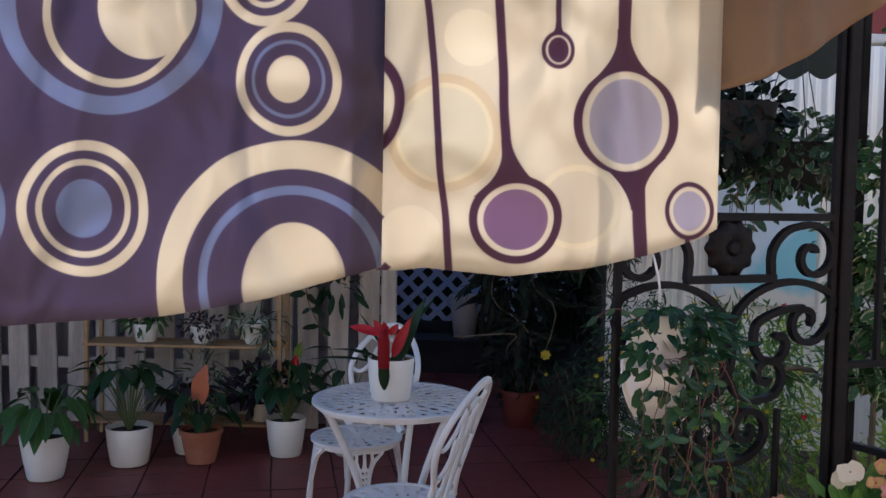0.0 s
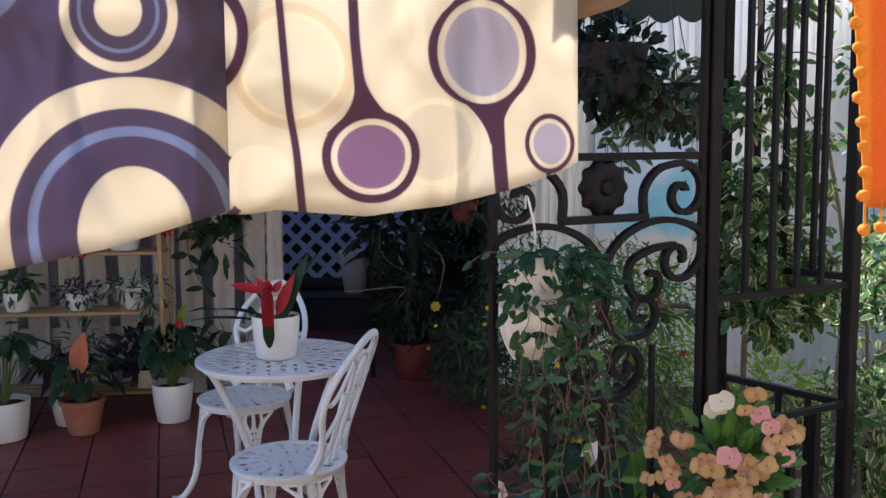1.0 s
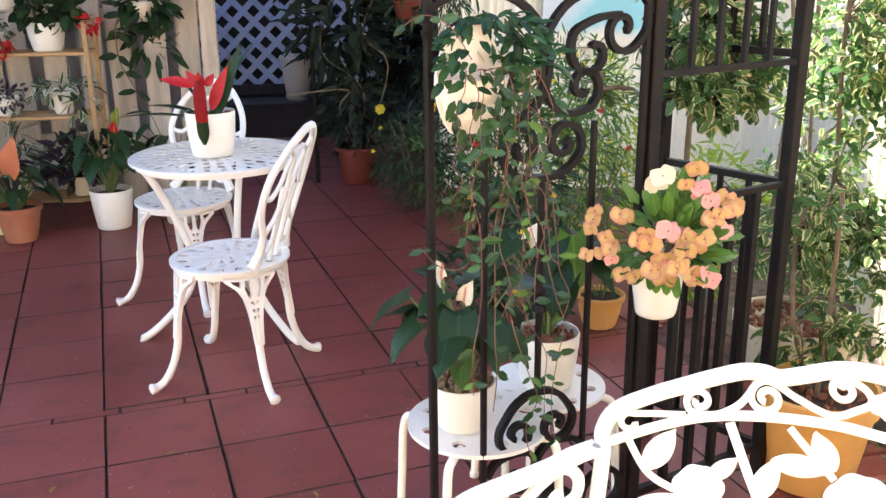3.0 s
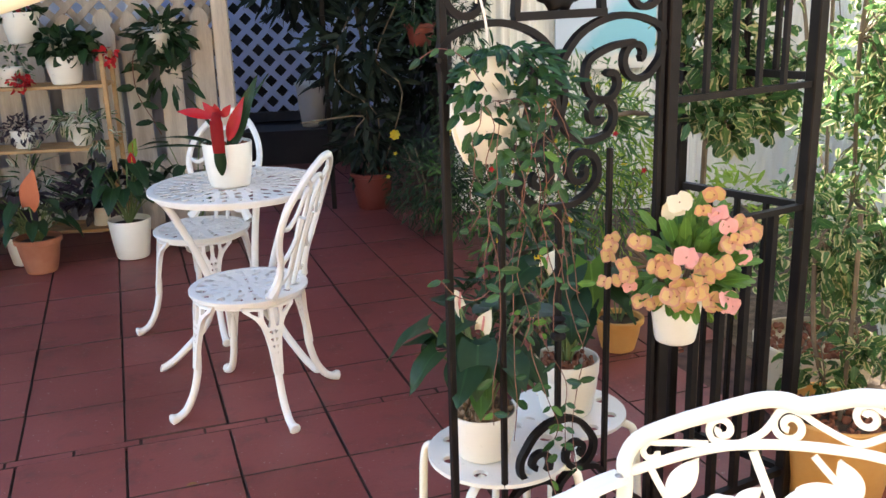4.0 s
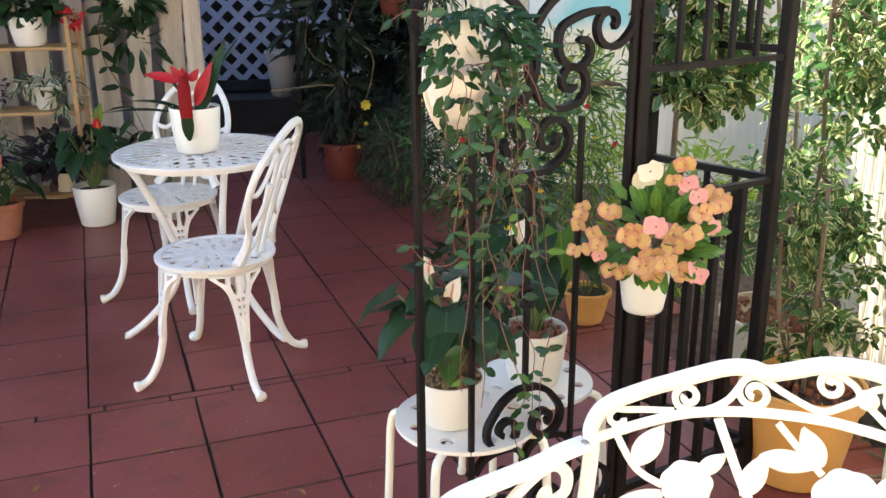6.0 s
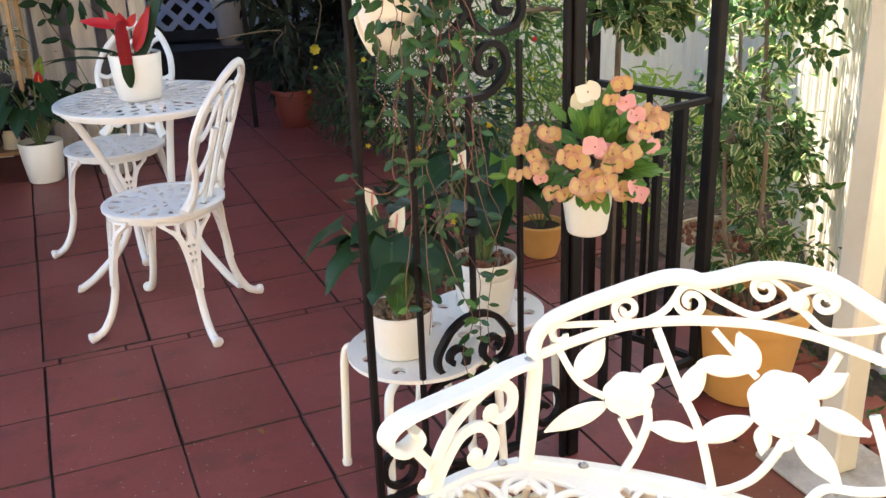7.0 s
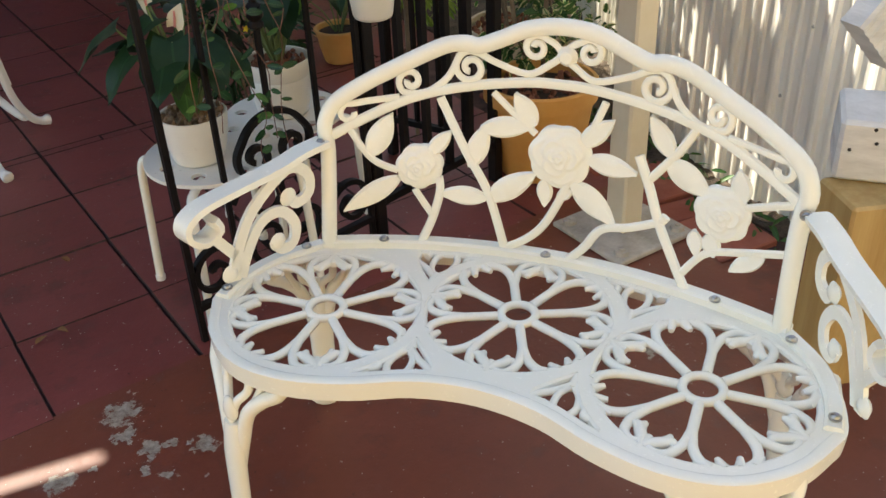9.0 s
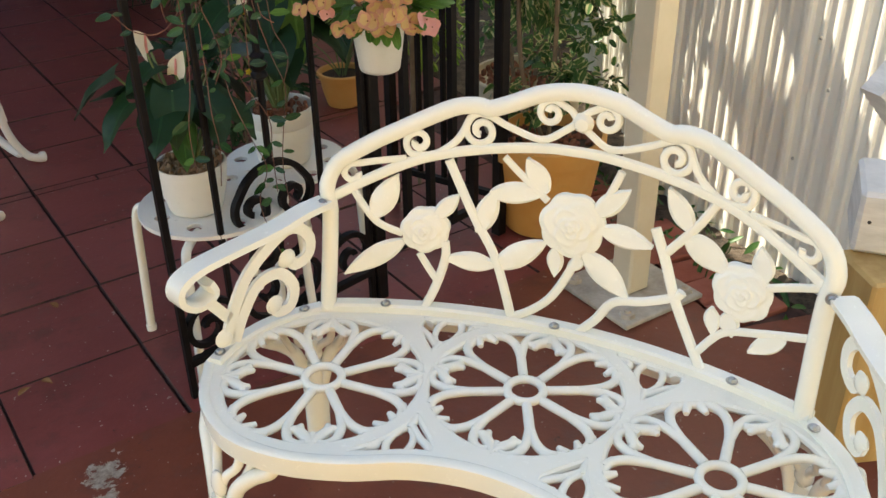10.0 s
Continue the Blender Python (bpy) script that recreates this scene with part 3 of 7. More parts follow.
# pale lattice screen in the shade further back
screen = thing("lattice_screen", "pale blue-grey diagonal lattice screen in deep shade", "lattice", 0, 8.0, 0, kind="structure")
bm = bmesh.new()
for k in range(-30, 30):
    for sgn, yy in ((1, 0.0), (-1, 0.016)):
        x = k * 0.168
        pts = []
        for s in np.linspace(0, 1, 60):
            px, pz = x + sgn * 2.2 * s, 0.38 + 2.2 * s
            if -1.3 < px < 1.05:
                pts.append((px, yy, pz))
        if len(pts) > 1:
            sweep(bm, [pts[0], pts[-1]], 0.02, up=(0, 1, 0), section=[(-0.024, -0.005), (0.024, -0.005), (0.024, 0.005), (-0.024, 0.005)])
part("lattice_slats", bm, LATTICE, screen, smooth=False)
bm = bmesh.new()
block(bm, -1.35, -0.02, 0.3, 1.1, 0.03, 0.38, 0.004)
block(bm, -1.35, -0.02, 2.5, 1.1, 0.03, 2.58, 0.004)
part("lattice_frame", bm, DARK_WALL, screen, smooth=False)
# added near-black walls; the tall one also keeps the sun out
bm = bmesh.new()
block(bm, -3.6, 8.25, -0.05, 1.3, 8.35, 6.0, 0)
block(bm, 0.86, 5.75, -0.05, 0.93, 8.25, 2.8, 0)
# low dark ledge, invented to carry the planter where the floor is dark
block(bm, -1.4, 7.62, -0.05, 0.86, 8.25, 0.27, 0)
tagged(part("wall_back", bm, DARK_WALL, None, smooth=False), "near-black wall added to darken and close the patio's back", "wall", kind="structure")
# unseen side wall, added to close the dark end
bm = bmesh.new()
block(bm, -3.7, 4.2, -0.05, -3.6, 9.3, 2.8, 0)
tagged(part("wall_side", bm, DARK_WALL, None, smooth=False), "plain dark side wall added out of view to close the patio", "wall", kind="structure")

# added unseen wall throws warm light on the bench; eave trims its reach
bm = bmesh.new()
block(bm, -3.7, -1.65, -0.05, 2.6, -1.5, 2.7, 0)
block(bm, -3.7, -1.65, 2.7, 2.6, -0.45, 2.8, 0)
tagged(part("wall_bounce", bm, BOUNCE_WALL, None, smooth=False), "unseen cream wall and eave added to bounce warm light", "wall", kind="structure")

# unseen light-blocking roof over the patio, with a scalloped valance on its open side
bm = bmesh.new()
# gaps left between these panels put the sun streak and lattice light in
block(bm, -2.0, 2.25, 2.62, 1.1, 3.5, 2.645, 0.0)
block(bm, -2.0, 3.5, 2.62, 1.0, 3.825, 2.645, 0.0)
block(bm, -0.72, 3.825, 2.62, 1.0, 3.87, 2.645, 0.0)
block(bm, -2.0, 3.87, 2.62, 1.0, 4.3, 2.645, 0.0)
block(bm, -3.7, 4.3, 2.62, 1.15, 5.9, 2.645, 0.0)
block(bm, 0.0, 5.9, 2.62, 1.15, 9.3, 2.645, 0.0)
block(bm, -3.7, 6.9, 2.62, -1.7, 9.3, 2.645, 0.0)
tagged(part("ceiling", bm, DARK_WALL, None, smooth=False), "unseen dark patio roof, its extent and gaps set to shape light", "roof", kind="structure")
awning = thing("awning_valance", "dark awning valance with a scalloped lower edge", "awning", 0, 0, 0, kind="structure")
bm = bmesh.new()
n = 151
# left of x = -0.2 it runs on unseen, cutting sky light behind
for row in range(n):
    x0, x1 = -2.0 + row * 0.022, -2.0 + (row + 1) * 0.022
    z = [(1.93 - 0.035 * (1.0 - x) if x > -0.2 else 1.97) - 0.03 * abs(math.sin(math.pi * x / 0.11)) for x in (x0, x1)]
    y = [3.18 + 0.10 * x for x in (x0, x1)]
    bm.faces.new([bm.verts.new(p) for p in ((x0, y[0], z[0]), (x1, y[1], z[1]), (x1, y[1], 2.35), (x0, y[0], 2.35))])
bmesh.ops.remove_doubles(bm, verts=bm.verts, dist=0.0005)
bmesh.ops.solidify(bm, geom=list(bm.faces), thickness=0.004)
part("valance", bm, ROOFING, awning, smooth=False)
bm = bmesh.new()
# unseen awning top, widened to keep sun off the steel post
block(bm, -0.25, 3.3, 2.33, 1.3, 3.75, 2.36, 0.004)
part("awning_top", bm, ROOFING, awning, smooth=False)
bm = bmesh.new()
block(bm, 1.30, 3.05, 2.02, 1.88, 3.09, 2.16, 0.004)
part("fascia", bm, FASCIA, awning, "red board edge", smooth=False)
bm = bmesh.new()
block(bm, 1.30, 3.03, 1.99, 1.88, 3.09, 2.02, 0.004)
part("trim", bm, WHITE_WOOD, awning, "thin white trim", smooth=False)

# cream steel post on its bolted plate
post = thing("steel_post", "cream painted square steel post bolted to a base plate", "post", 1.460, 1.806, 0, 10.5)
bm = bmesh.new()
block(bm, -0.035, -0.035, 0.015, 0.035, 0.035, 2.7, 0.006)
part("post", bm, POST_PAINT, post, smooth=False)
bm = bmesh.new()
block(bm, -0.131, -0.131, 0.0, 0.131, 0.131, 0.014, 0.003)
part("base_plate", bm, PLATE, post, "dirty pale steel plate", smooth=False)
for bx, by in ((-0.098, -0.098), (0.098, -0.098), (-0.098, 0.098), (0.098, 0.098)):
    bm = bmesh.new()
    lathe(bm, [(0, 0.034), (0.008, 0.032), (0.009, 0.026), (0.018, 0.025), (0.020, 0.012)], 6, bx, by)
    part("bolt", bm, PLATE, post)

# yellow timber post with a painted white bracket block
timber = thing("timber_post", "yellow pine corner post under a flaking white painted block", "post", 1.55, 1.16, 0)
bm = bmesh.new()
block(bm, 0, 0, -0.01, 0.14, 0.13, 0.42, 0.006, pose(-0.083, -0.06, 0, 0, 0, -15))
part("post", bm, PINE, timber, smooth=False)
bm = bmesh.new()
block(bm, 0, 0, 0.422, 0.32, 0.17, 0.545, 0.008, pose(-0.042, 0.045, 0, 0, 0, -42))
part("cap_block", bm, WHITE_WOOD, timber, "flaking white painted block", smooth=False)
for hx, hz in ((0.022, 0.488), (0.066, 0.505), (0.060, 0.532)):
    bm = bmesh.new()
    lathe(bm, [(0, 0.0015), (0.0035, 0.0012), (0.0042, -0.002)], 8)
    bmesh.ops.transform(bm, matrix=pose(-0.042, 0.045, 0, 0, 0, -42) @ pose(hx, 0.0, hz, 90, 0, 0), verts=bm.verts)
    part("nail_hole", bm, BLACK_POT, timber, "rusty nail hole")
bm = bmesh.new()
block(bm, 0.255, 0.16, -0.01, 0.315, 0.22, 1.1, 0.004)
part("upright", bm, WHITE_WOOD, timber, smooth=False)
bm = bmesh.new()
groove = [(0.030 - 0.005 * (i % 3 == 2), i * 0.155 / 20) for i in range(21)]
sweep(bm, [(0.194, 0.19, 0.555), (0.50, 0.19, 0.861)], 0.03, up=(-1, 0, 1), section=[(-x, z) for x, z in groove] + [(x, z) for x, z in groove[::-1]])
part("brace", bm, WHITE_WOOD, timber, "grooved weathered timber brace", smooth=False)

# ---- iron arbor ----
A0 = Vector((0.358, 1.825, 0))
ANGLE = 23.0
arbor = thing("garden_arbor", "dark brown wrought iron arbor with scrolled panel and climbing plants", "arbor", A0.x, A0.y, 0, ANGLE)
WIDE, MID = 0.53, 0.263


def iron(name, bars, r=0.008, flat=0.009, parent=None, label=""):
    """Square-section bars in the panel's plane; each bar a list of (across, height)."""
    bm = bmesh.new()
    for pts in bars:
        sweep(bm, [(s, 0, z) for s, z in pts], r, up=(0, 1, 0), section=[(-r, -flat), (r, -flat), (r, flat), (-r, flat)])
    return part(name, bm, BLACK_IRON, parent or arbor, label, smooth=False)


def flip(pts):
    return [(2 * MID - s, z) for s, z in pts]


def smooth2(pts, n=5):
    return [(p.x, p.z) for p in curve_through([(s, 0, z) for s, z in pts], n)]


# uprights of the scrolled panel
for s in (0.0, 0.527):
    bm = bmesh.new()
    block(bm, s - 0.0075, -0.0075, 0.0, s + 0.0075, 0.0075, 1.98, 0.002)
    part("upright", bm, BLACK_IRON, arbor, smooth=False)
for s, z0, z1 in ((0.123, 0.10, 1.02), (0.395, 0.10, 1.06), (MID, 0.472, 0.955)):
    bm = bmesh.new()
    block(bm, s - 0.0062, -0.0062, z0, s + 0.0062, 0.0062, z1, 0.002)
    part("bar", bm, BLACK_IRON, arbor, smooth=False)
bm = bmesh.new()
lathe(bm, [(0.009, 0), (0.017, 0.006), (0.017, 0.014), (0.012, 0.02), (0.019, 0.028), (0.019, 0.036), (0.012, 0.042), (0.017, 0.05), (0.009, 0.058)], 10, MID, 0, 0.66)
part("collar", bm, BLACK_IRON, arbor, "ringed iron collar")
iron("top_rail", [[(0.0, 1.462), (WIDE, 1.462)]])
iron("rail", [[(0.155, 1.335), (0.375, 1.335)]])
iron("rail", [[(0.0, 0.09), (WIDE, 0.09)]])

def volute(lead, cx, cz, r0, r1, a0, a1):
    """A bar that runs through lead and winds into a spiral."""
    return smooth2(lead + spiral(cx, cz, r0, r1, a0, a1, 18), 3)


big = volute([(0.534, 1.27), (0.517, 1.303), (0.448, 1.325), (0.375, 1.322), (0.306, 1.291), (0.262, 1.231), (0.254, 1.166), (0.281, 1.106), (0.325, 1.081)], 0.361, 1.132, 0.047, 0.008, -72, 330)
inner = volute([(0.531, 1.262), (0.522, 1.235)], 0.460, 1.243, 0.052, 0.009, -35, -400)
inner2 = volute([(0.452, 1.272), (0.399, 1.268), (0.355, 1.254)], 0.382, 1.202, 0.062, 0.008, 140, 470)
heart = volute([(MID, 0.955), (0.300, 0.956), (0.335, 0.972)], 0.315, 1.022, 0.050, 0.009, -34, 400)
upper = volute([(0.367, 1.335), (0.366, 1.392), (0.400, 1.432)], 0.470, 1.382, 0.067, 0.009, 112, -330)
low = volute([(MID, 0.473), (0.292, 0.470), (0.325, 0.452)], 0.316, 0.382, 0.052, 0.009, 50, -420)
low2 = volute([(0.395, 0.30), (0.372, 0.328), (0.338, 0.338)], 0.310, 0.276, 0.061, 0.009, 98, 440)
low3 = volute([(0.39, 0.10), (0.396, 0.15)], 0.466, 0.158, 0.068, 0.009, 155, -330)
low4 = volute([(MID, 0.10), (0.308, 0.108)], 0.313, 0.174, 0.058, 0.009, -65, 330)
for pts in (big, inner, inner2, heart, upper, low, low2, low3, low4):
    iron("scroll", [pts], 0.0068, 0.008)
    iron("scroll", [flip(pts)], 0.0068, 0.008)

# round flower medallion in the frieze
bm = bmesh.new()
lathe(bm, [(0, 0.016), (0.012, 0.014), (0.016, 0.008), (0.02, 0.011), (0.036, 0.013), (0.05, 0.008), (0.058, 0.0), (0.058, -0.006), (0, -0.008)], 48, 0, 0, 0,
      lambda a: 1 + 0.07 * math.cos(10 * a))
bmesh.ops.transform(bm, matrix=pose(MID, 0, 1.399, 90, 0, 0), verts=bm.verts)
part("medallion", bm, BLACK_IRON, arbor, "cast flower medallion")

# stout corner posts and the plain railing beside the scrolled panel
for s in (0.553, 1.012):
    bm = bmesh.new()
    block(bm, s - 0.016, -0.016, 0.0, s + 0.016, 0.016, 2.3, 0.003)
    part("post", bm, BLACK_IRON, arbor, smooth=False)
iron("rail", [[(0.571, 1.143), (0.998, 1.143)]], 0.007, 0.009)
iron("rail", [[(0.571, 0.845), (0.998, 0.845)]], 0.007, 0.009)
iron("rail", [[(0.571, 0.12), (0.998, 0.12)]], 0.010, 0.009)
for s in (0.66, 0.742, 0.824, 0.906):
    iron("bar", [[(s, 0.13), (s, 0.838)]], 0.009, 0.009)
    iron("bar", [[(s, 1.15), (s, 2.2)]], 0.006, 0.006)
iron("rail", [[(0.0, 2.0), (1.02, 2.2)]], 0.010, 0.009)


# the side of the arbor, running back from the outer post
DEPTH = 0.36
bm = bmesh.new()
block(bm, 0.929, DEPTH - 0.014, 0.0, 0.957, DEPTH + 0.014, 2.3, 0.003)
part("post", bm, BLACK_IRON, arbor, smooth=False)
for z in (0.845, 1.16, 0.12, 2.2):
    bm = bmesh.new()
    sweep(bm, [(1.010, 0.02, z), (0.948, DEPTH - 0.015, z)], 0.009, up=(0, 0, 1), section=[(-0.009, -0.009), (0.009, -0.009), (0.009, 0.009), (-0.009, 0.009)])
    part("rail", bm, BLACK_IRON, arbor, smooth=False)
for k in (0.25, 0.5, 0.75):
    s, d = 1.010 + (0.948 - 1.010) * k, 0.02 + (DEPTH - 0.035) * k
    for z0, z1 in ((0.13, 0.838), (1.168, 2.19)):
        bm = bmesh.new()
        block(bm, s - 0.007, d - 0.007, z0, s + 0.007, d + 0.007, z1, 0.002)
        part("bar", bm, BLACK_IRON, arbor, smooth=False)


def arbor_point(s, d, z):
    a = radians(ANGLE)
    return Vector((A0.x + s * math.cos(a) - d * math.sin(a), A0.y + s * math.sin(a) + d * math.cos(a), z))

# ---- cast garden bench ----
BENCH = Vector((0.7045, 1.025, 0))
bench = thing("garden_bench", "cream painted cast metal loveseat bench with rose back", "bench", BENCH.x, BENCH.y, 0, math.degrees(math.atan2(-0.713, 0.701)))
K = 0.982


def seat_at(u, v, z=0.41):
    return (u * K, v * K, z)


def back_at(u, z, out=0.0):
    """A point on the bowed, slightly leaning back."""
    u, h = u * 0.979 + 0.005, 0.41 + (z - 0.41) * 0.96
    v = 0.269 - 0.53 * u * u + (h - 0.42) * (0.15 + 0.3 * u * u)
    return (u, v - out, h)


def slab_section(w, top, low, lip=0.004):
    return [(-w, low), (w, low), (w, top - lip), (w - lip, top), (-w + lip, top), (-w, top - lip)]


half = [(0, 0.288), (0.15, 0.277), (0.30, 0.241), (0.42, 0.182), (0.478, 0.115), (0.500, 0.02), (0.487, -0.042), (0.447, -0.105), (0.375, -0.153), (0.285, -0.163), (0.19, -0.141), (0.10, -0.103), (0, -0.088)]
outline = half + [(-u, v) for u, v in half[-2:0:-1]]
rim = curve_through([seat_at(u * 0.985, v - 0.010 * (1 if v > 0 else -1), 0.40) for u, v in outline], 4, True)
RINGS = ((-0.306, 0.029, 45.0, 0.160), (0.0, 0.115, 22.5, 0.1535), (0.306, 0.029, 0.0, 0.160))


def rounded(points, n=4):
    return [(p.x, p.y) for p in curve_through([seat_at(u, v) for u, v in points], n, True)]


def gap_shape(sgn, front):
    """The curved triangle left between two wheels and the rim, with its tip and foot."""
    upper, lower = [], []
    edge = sorted((p.x / K, p.y / K) for p in rim if (p.y < 0.02) == front or (not front and p.y > 0.02))
    for i in range(61):
        x = sgn * 0.15 + (i - 30) * 0.0025
        tops = []
        for cx, cy, _, r in RINGS:
            r += 0.0185
            if abs(x - cx) < r:
                tops.append(cy - math.sqrt(r * r - (x - cx) ** 2) * (1 if front else -1))
        foot = np.interp(x, [q[0] for q in edge], [q[1] for q in edge]) + (0.018 if front else -0.018)
        top = min(tops) if front else max(tops)
        top = foot + (top - foot) * max(0.0, 1 - ((i - 30) / 30) ** 4) ** 0.5
        if (top - foot) * (1 if front else -1) > 0.006:
            upper.append((x, top))
            lower.append((x, foot))
    tip = max(range(len(upper)), key=lambda q: abs(upper[q][1] - lower[q][1]))
    return upper + lower[::-1], upper[tip], lower[tip]


GAPS = [gap_shape(sgn, front) for sgn in (-1, 1) for front in (True, False)]
fillers = [[seat_at(u, v)[:2] for u, v in shape] for shape, _, _ in GAPS]
bm = bmesh.new()
loops = [[(p.x, p.y) for p in rim]] + fillers + [[seat_at(cx + hole * math.cos(2 * math.pi * i / 48), cy + hole * math.sin(2 * math.pi * i / 48))[:2] for i in range(48)] for cx, cy, _, hole in RINGS]
edges = []
for lp in loops:
    vs = [bm.verts.new((x, y, 0.412)) for x, y in lp]
    edges += [bm.edges.new((vs[i], vs[(i + 1) % len(vs)])) for i in range(len(vs))]
bmesh.ops.triangle_fill(bm, edges=edges, use_beauty=True)
bmesh.ops.recalc_face_normals(bm, faces=bm.faces)
under = bmesh.ops.extrude_face_region(bm, geom=list(bm.faces))
bmesh.ops.translate(bm, verts=[g for g in under["geom"] if isinstance(g, bmesh.types.BMVert)], vec=(0, 0, -0.012))
seat_plate = part("seat", bm, CREAM_IRON, bench, "flat cast seat pierced by three wheels")
for lp in loops[1:]:
    bm = bmesh.new()
    sweep(bm, [(x, y, 0.4052) for x, y in lp], 0.006, seg=8, closed=True, up=(0, 0, 1), tall=1.05)
    part("lip", bm, CREAM_IRON, seat_plate)
bm = bmesh.new()
sweep(bm, rim, 0.01, closed=True, up=(0, 0, 1), section=[(-0.007, -0.022), (0.0065, -0.022), (0.008, -0.005), (0.0105, -0.001), (0.0105, 0.008), (0.0085, 0.0118), (0.005, 0.0135), (-0.005, 0.0135), (-0.0085, 0.011), (-0.0085, -0.002)])
part("seat_rim", bm, CREAM_IRON, bench, "rounded lip and skirt")
BAR = [(0.0079 * math.cos(2 * math.pi * k / 10), -0.001 + 0.0068 * math.sin(2 * math.pi * k / 10)) for k in range(10)]
for cx, cy, offset, hole in RINGS:
    bm = bmesh.new()

    def polar(r, a):
        r *= hole / 0.144
        return seat_at(cx + r * math.cos(a), cy + r * math.sin(a), 0.406)
    sweep(bm, [polar(0.0262, 2 * math.pi * i / 24) for i in range(24)], 0.01, closed=True, up=(0, 0, 1), section=[(0.0072 * math.cos(2 * math.pi * q / 10), 0.0068 * math.sin(2 * math.pi * q / 10)) for q in range(10)])
    for k in range(8):
        a = radians(offset + 45 * k)
        sweep(bm, [polar(0.031, a), polar(0.090, a)], 0.006, up=(0, 0, 1), section=BAR)
        heart_side = 1 if k % 2 else -1
        lobe = [polar(0.082, a), polar(0.110, a + heart_side * 0.06), polar(0.132, a + heart_side * 0.15), polar(0.140, a + heart_side * 0.26), polar(0.135, a + heart_side * 0.345), polar(0.123, a + heart_side * 0.393)]
        sweep(bm, curve_through(lobe, 4), 0.0055, up=(0, 0, 1), section=BAR, taper=lambda q: 1.0 - 0.12 * q)
        fan = [polar(0.082, a), polar(0.112, a - heart_side * 0.05), polar(0.133, a - heart_side * 0.14), polar(0.142, a - heart_side * 0.27), polar(0.144, a - heart_side * 0.393)]
        sweep(bm, curve_through(fan, 4), 0.0055, up=(0, 0, 1), section=BAR, taper=lambda q: 1.0 - 0.1 * q)
        c = a + 0.393
        if heart_side > 0:
            for side in (-1, 1):
                sweep(bm, curve_through([polar(0.140, c + side * 0.01), polar(0.128, c + side * 0.055), polar(0.119, c + side * 0.13), polar(0.113, c + side * 0.21), polar(0.117, c + side * 0.275)], 4), 0.006, up=(0, 0, 1), section=BAR, taper=lambda q: 1.1 + 0.1 * q - 0.6 * q ** 5)
                sweep(bm, curve_through([polar(0.119, c + side * 0.135), polar(0.109, c + side * 0.17), polar(0.102, c + side * 0.165)], 4), 0.006, up=(0, 0, 1), section=BAR, taper=lambda q: 1.0 - 0.55 * q ** 2)
            sweep(bm, [polar(0.148, c), polar(0.128, c), polar(0.119, c)], 0.006, up=(0, 0, 1), section=BAR, taper=lambda q: 1.15 - 0.35 * q)
        else:
            for q, tip in ((-0.24, 0.131), (-0.085, 0.125), (0.085, 0.125), (0.24, 0.131)):
                sweep(bm, [polar(0.143, c + q * 0.75), polar((0.143 + tip) / 2, c + q), polar(tip, c + q * 1.3)], 0.006, up=(0, 0, 1), section=BAR, taper=lambda h: 1.2 - 0.65 * h)
    part("seat_rosette", bm, CREAM_IRON, bench)
# small fleurs in the gaps between the wheels
for sgn in (-1, 1):
    for front in (-1, 1):
        bm = bmesh.new()
        _, top_, low_ = GAPS[(0 if sgn < 0 else 2) + (0 if front < 0 else 1)]
        top_, low_ = Vector(top_), Vector(low_)
        d = low_ - top_
        e = Vector((-d.y, d.x)).normalized()
        sweep(bm, [seat_at(*(top_ - d * 0.1), 0.406), seat_at(*(top_ + d * 0.2), 0.406), seat_at(*(top_ + d * 0.36), 0.406)], 0.005, up=(0, 0, 1), section=BAR, taper=lambda q: 0.95)
        for s2 in (-1, 1):
            w = e * (s2 * d.length)
            for shape, thick in ((((0.30, 0.0), (0.52, 0.16), (0.82, 0.20), (1.02, 0.12)), 0.72), (((0.26, 0.02), (0.50, 0.26), (0.66, 0.50), (0.84, 0.62), (0.99, 0.52), (0.95, 0.36), (0.83, 0.38)), 0.86)):
                sweep(bm, curve_through([seat_at(*(top_ + d * along_ + w * off), 0.406) for along_, off in shape], 4), 0.005, up=(0, 0, 1), section=BAR, taper=lambda q, thick=thick: thick * (0.9 + 0.25 * q))
        part("seat_fleur", bm, CREAM_IRON, bench)

# back: stout arched frame, inner rail, bottom rail
arch_half = [(0.393, 0.418), (0.392, 0.52), (0.393, 0.600), (0.398, 0.640), (0.380, 0.680), (0.327, 0.715), (0.283, 0.738), (0.240, 0.760), (0.196, 0.780), (0.163, 0.785), (0.140, 0.782), (0.104, 0.795), (0.056, 0.815), (0, 0.822)]
arch = [(-u, z) for u, z in arch_half] + arch_half[-2::-1]
bm = bmesh.new()
sweep(bm, curve_through([back_at(u, z) for u, z in arch], 4), 0.014, seg=12, up=(0, 1, 0), tall=0.85)
part("back_frame", bm, CREAM_IRON, bench)


def back_bar(name, pts, r=0.007, n=8, ends=None):
    bm = bmesh.new()
    sweep(bm, curve_through([back_at(u, z) for u, z in pts], n), r, seg=8, up=(0, 1, 0), tall=0.75, taper=ends)
    return part(name, bm, CREAM_IRON, bench)


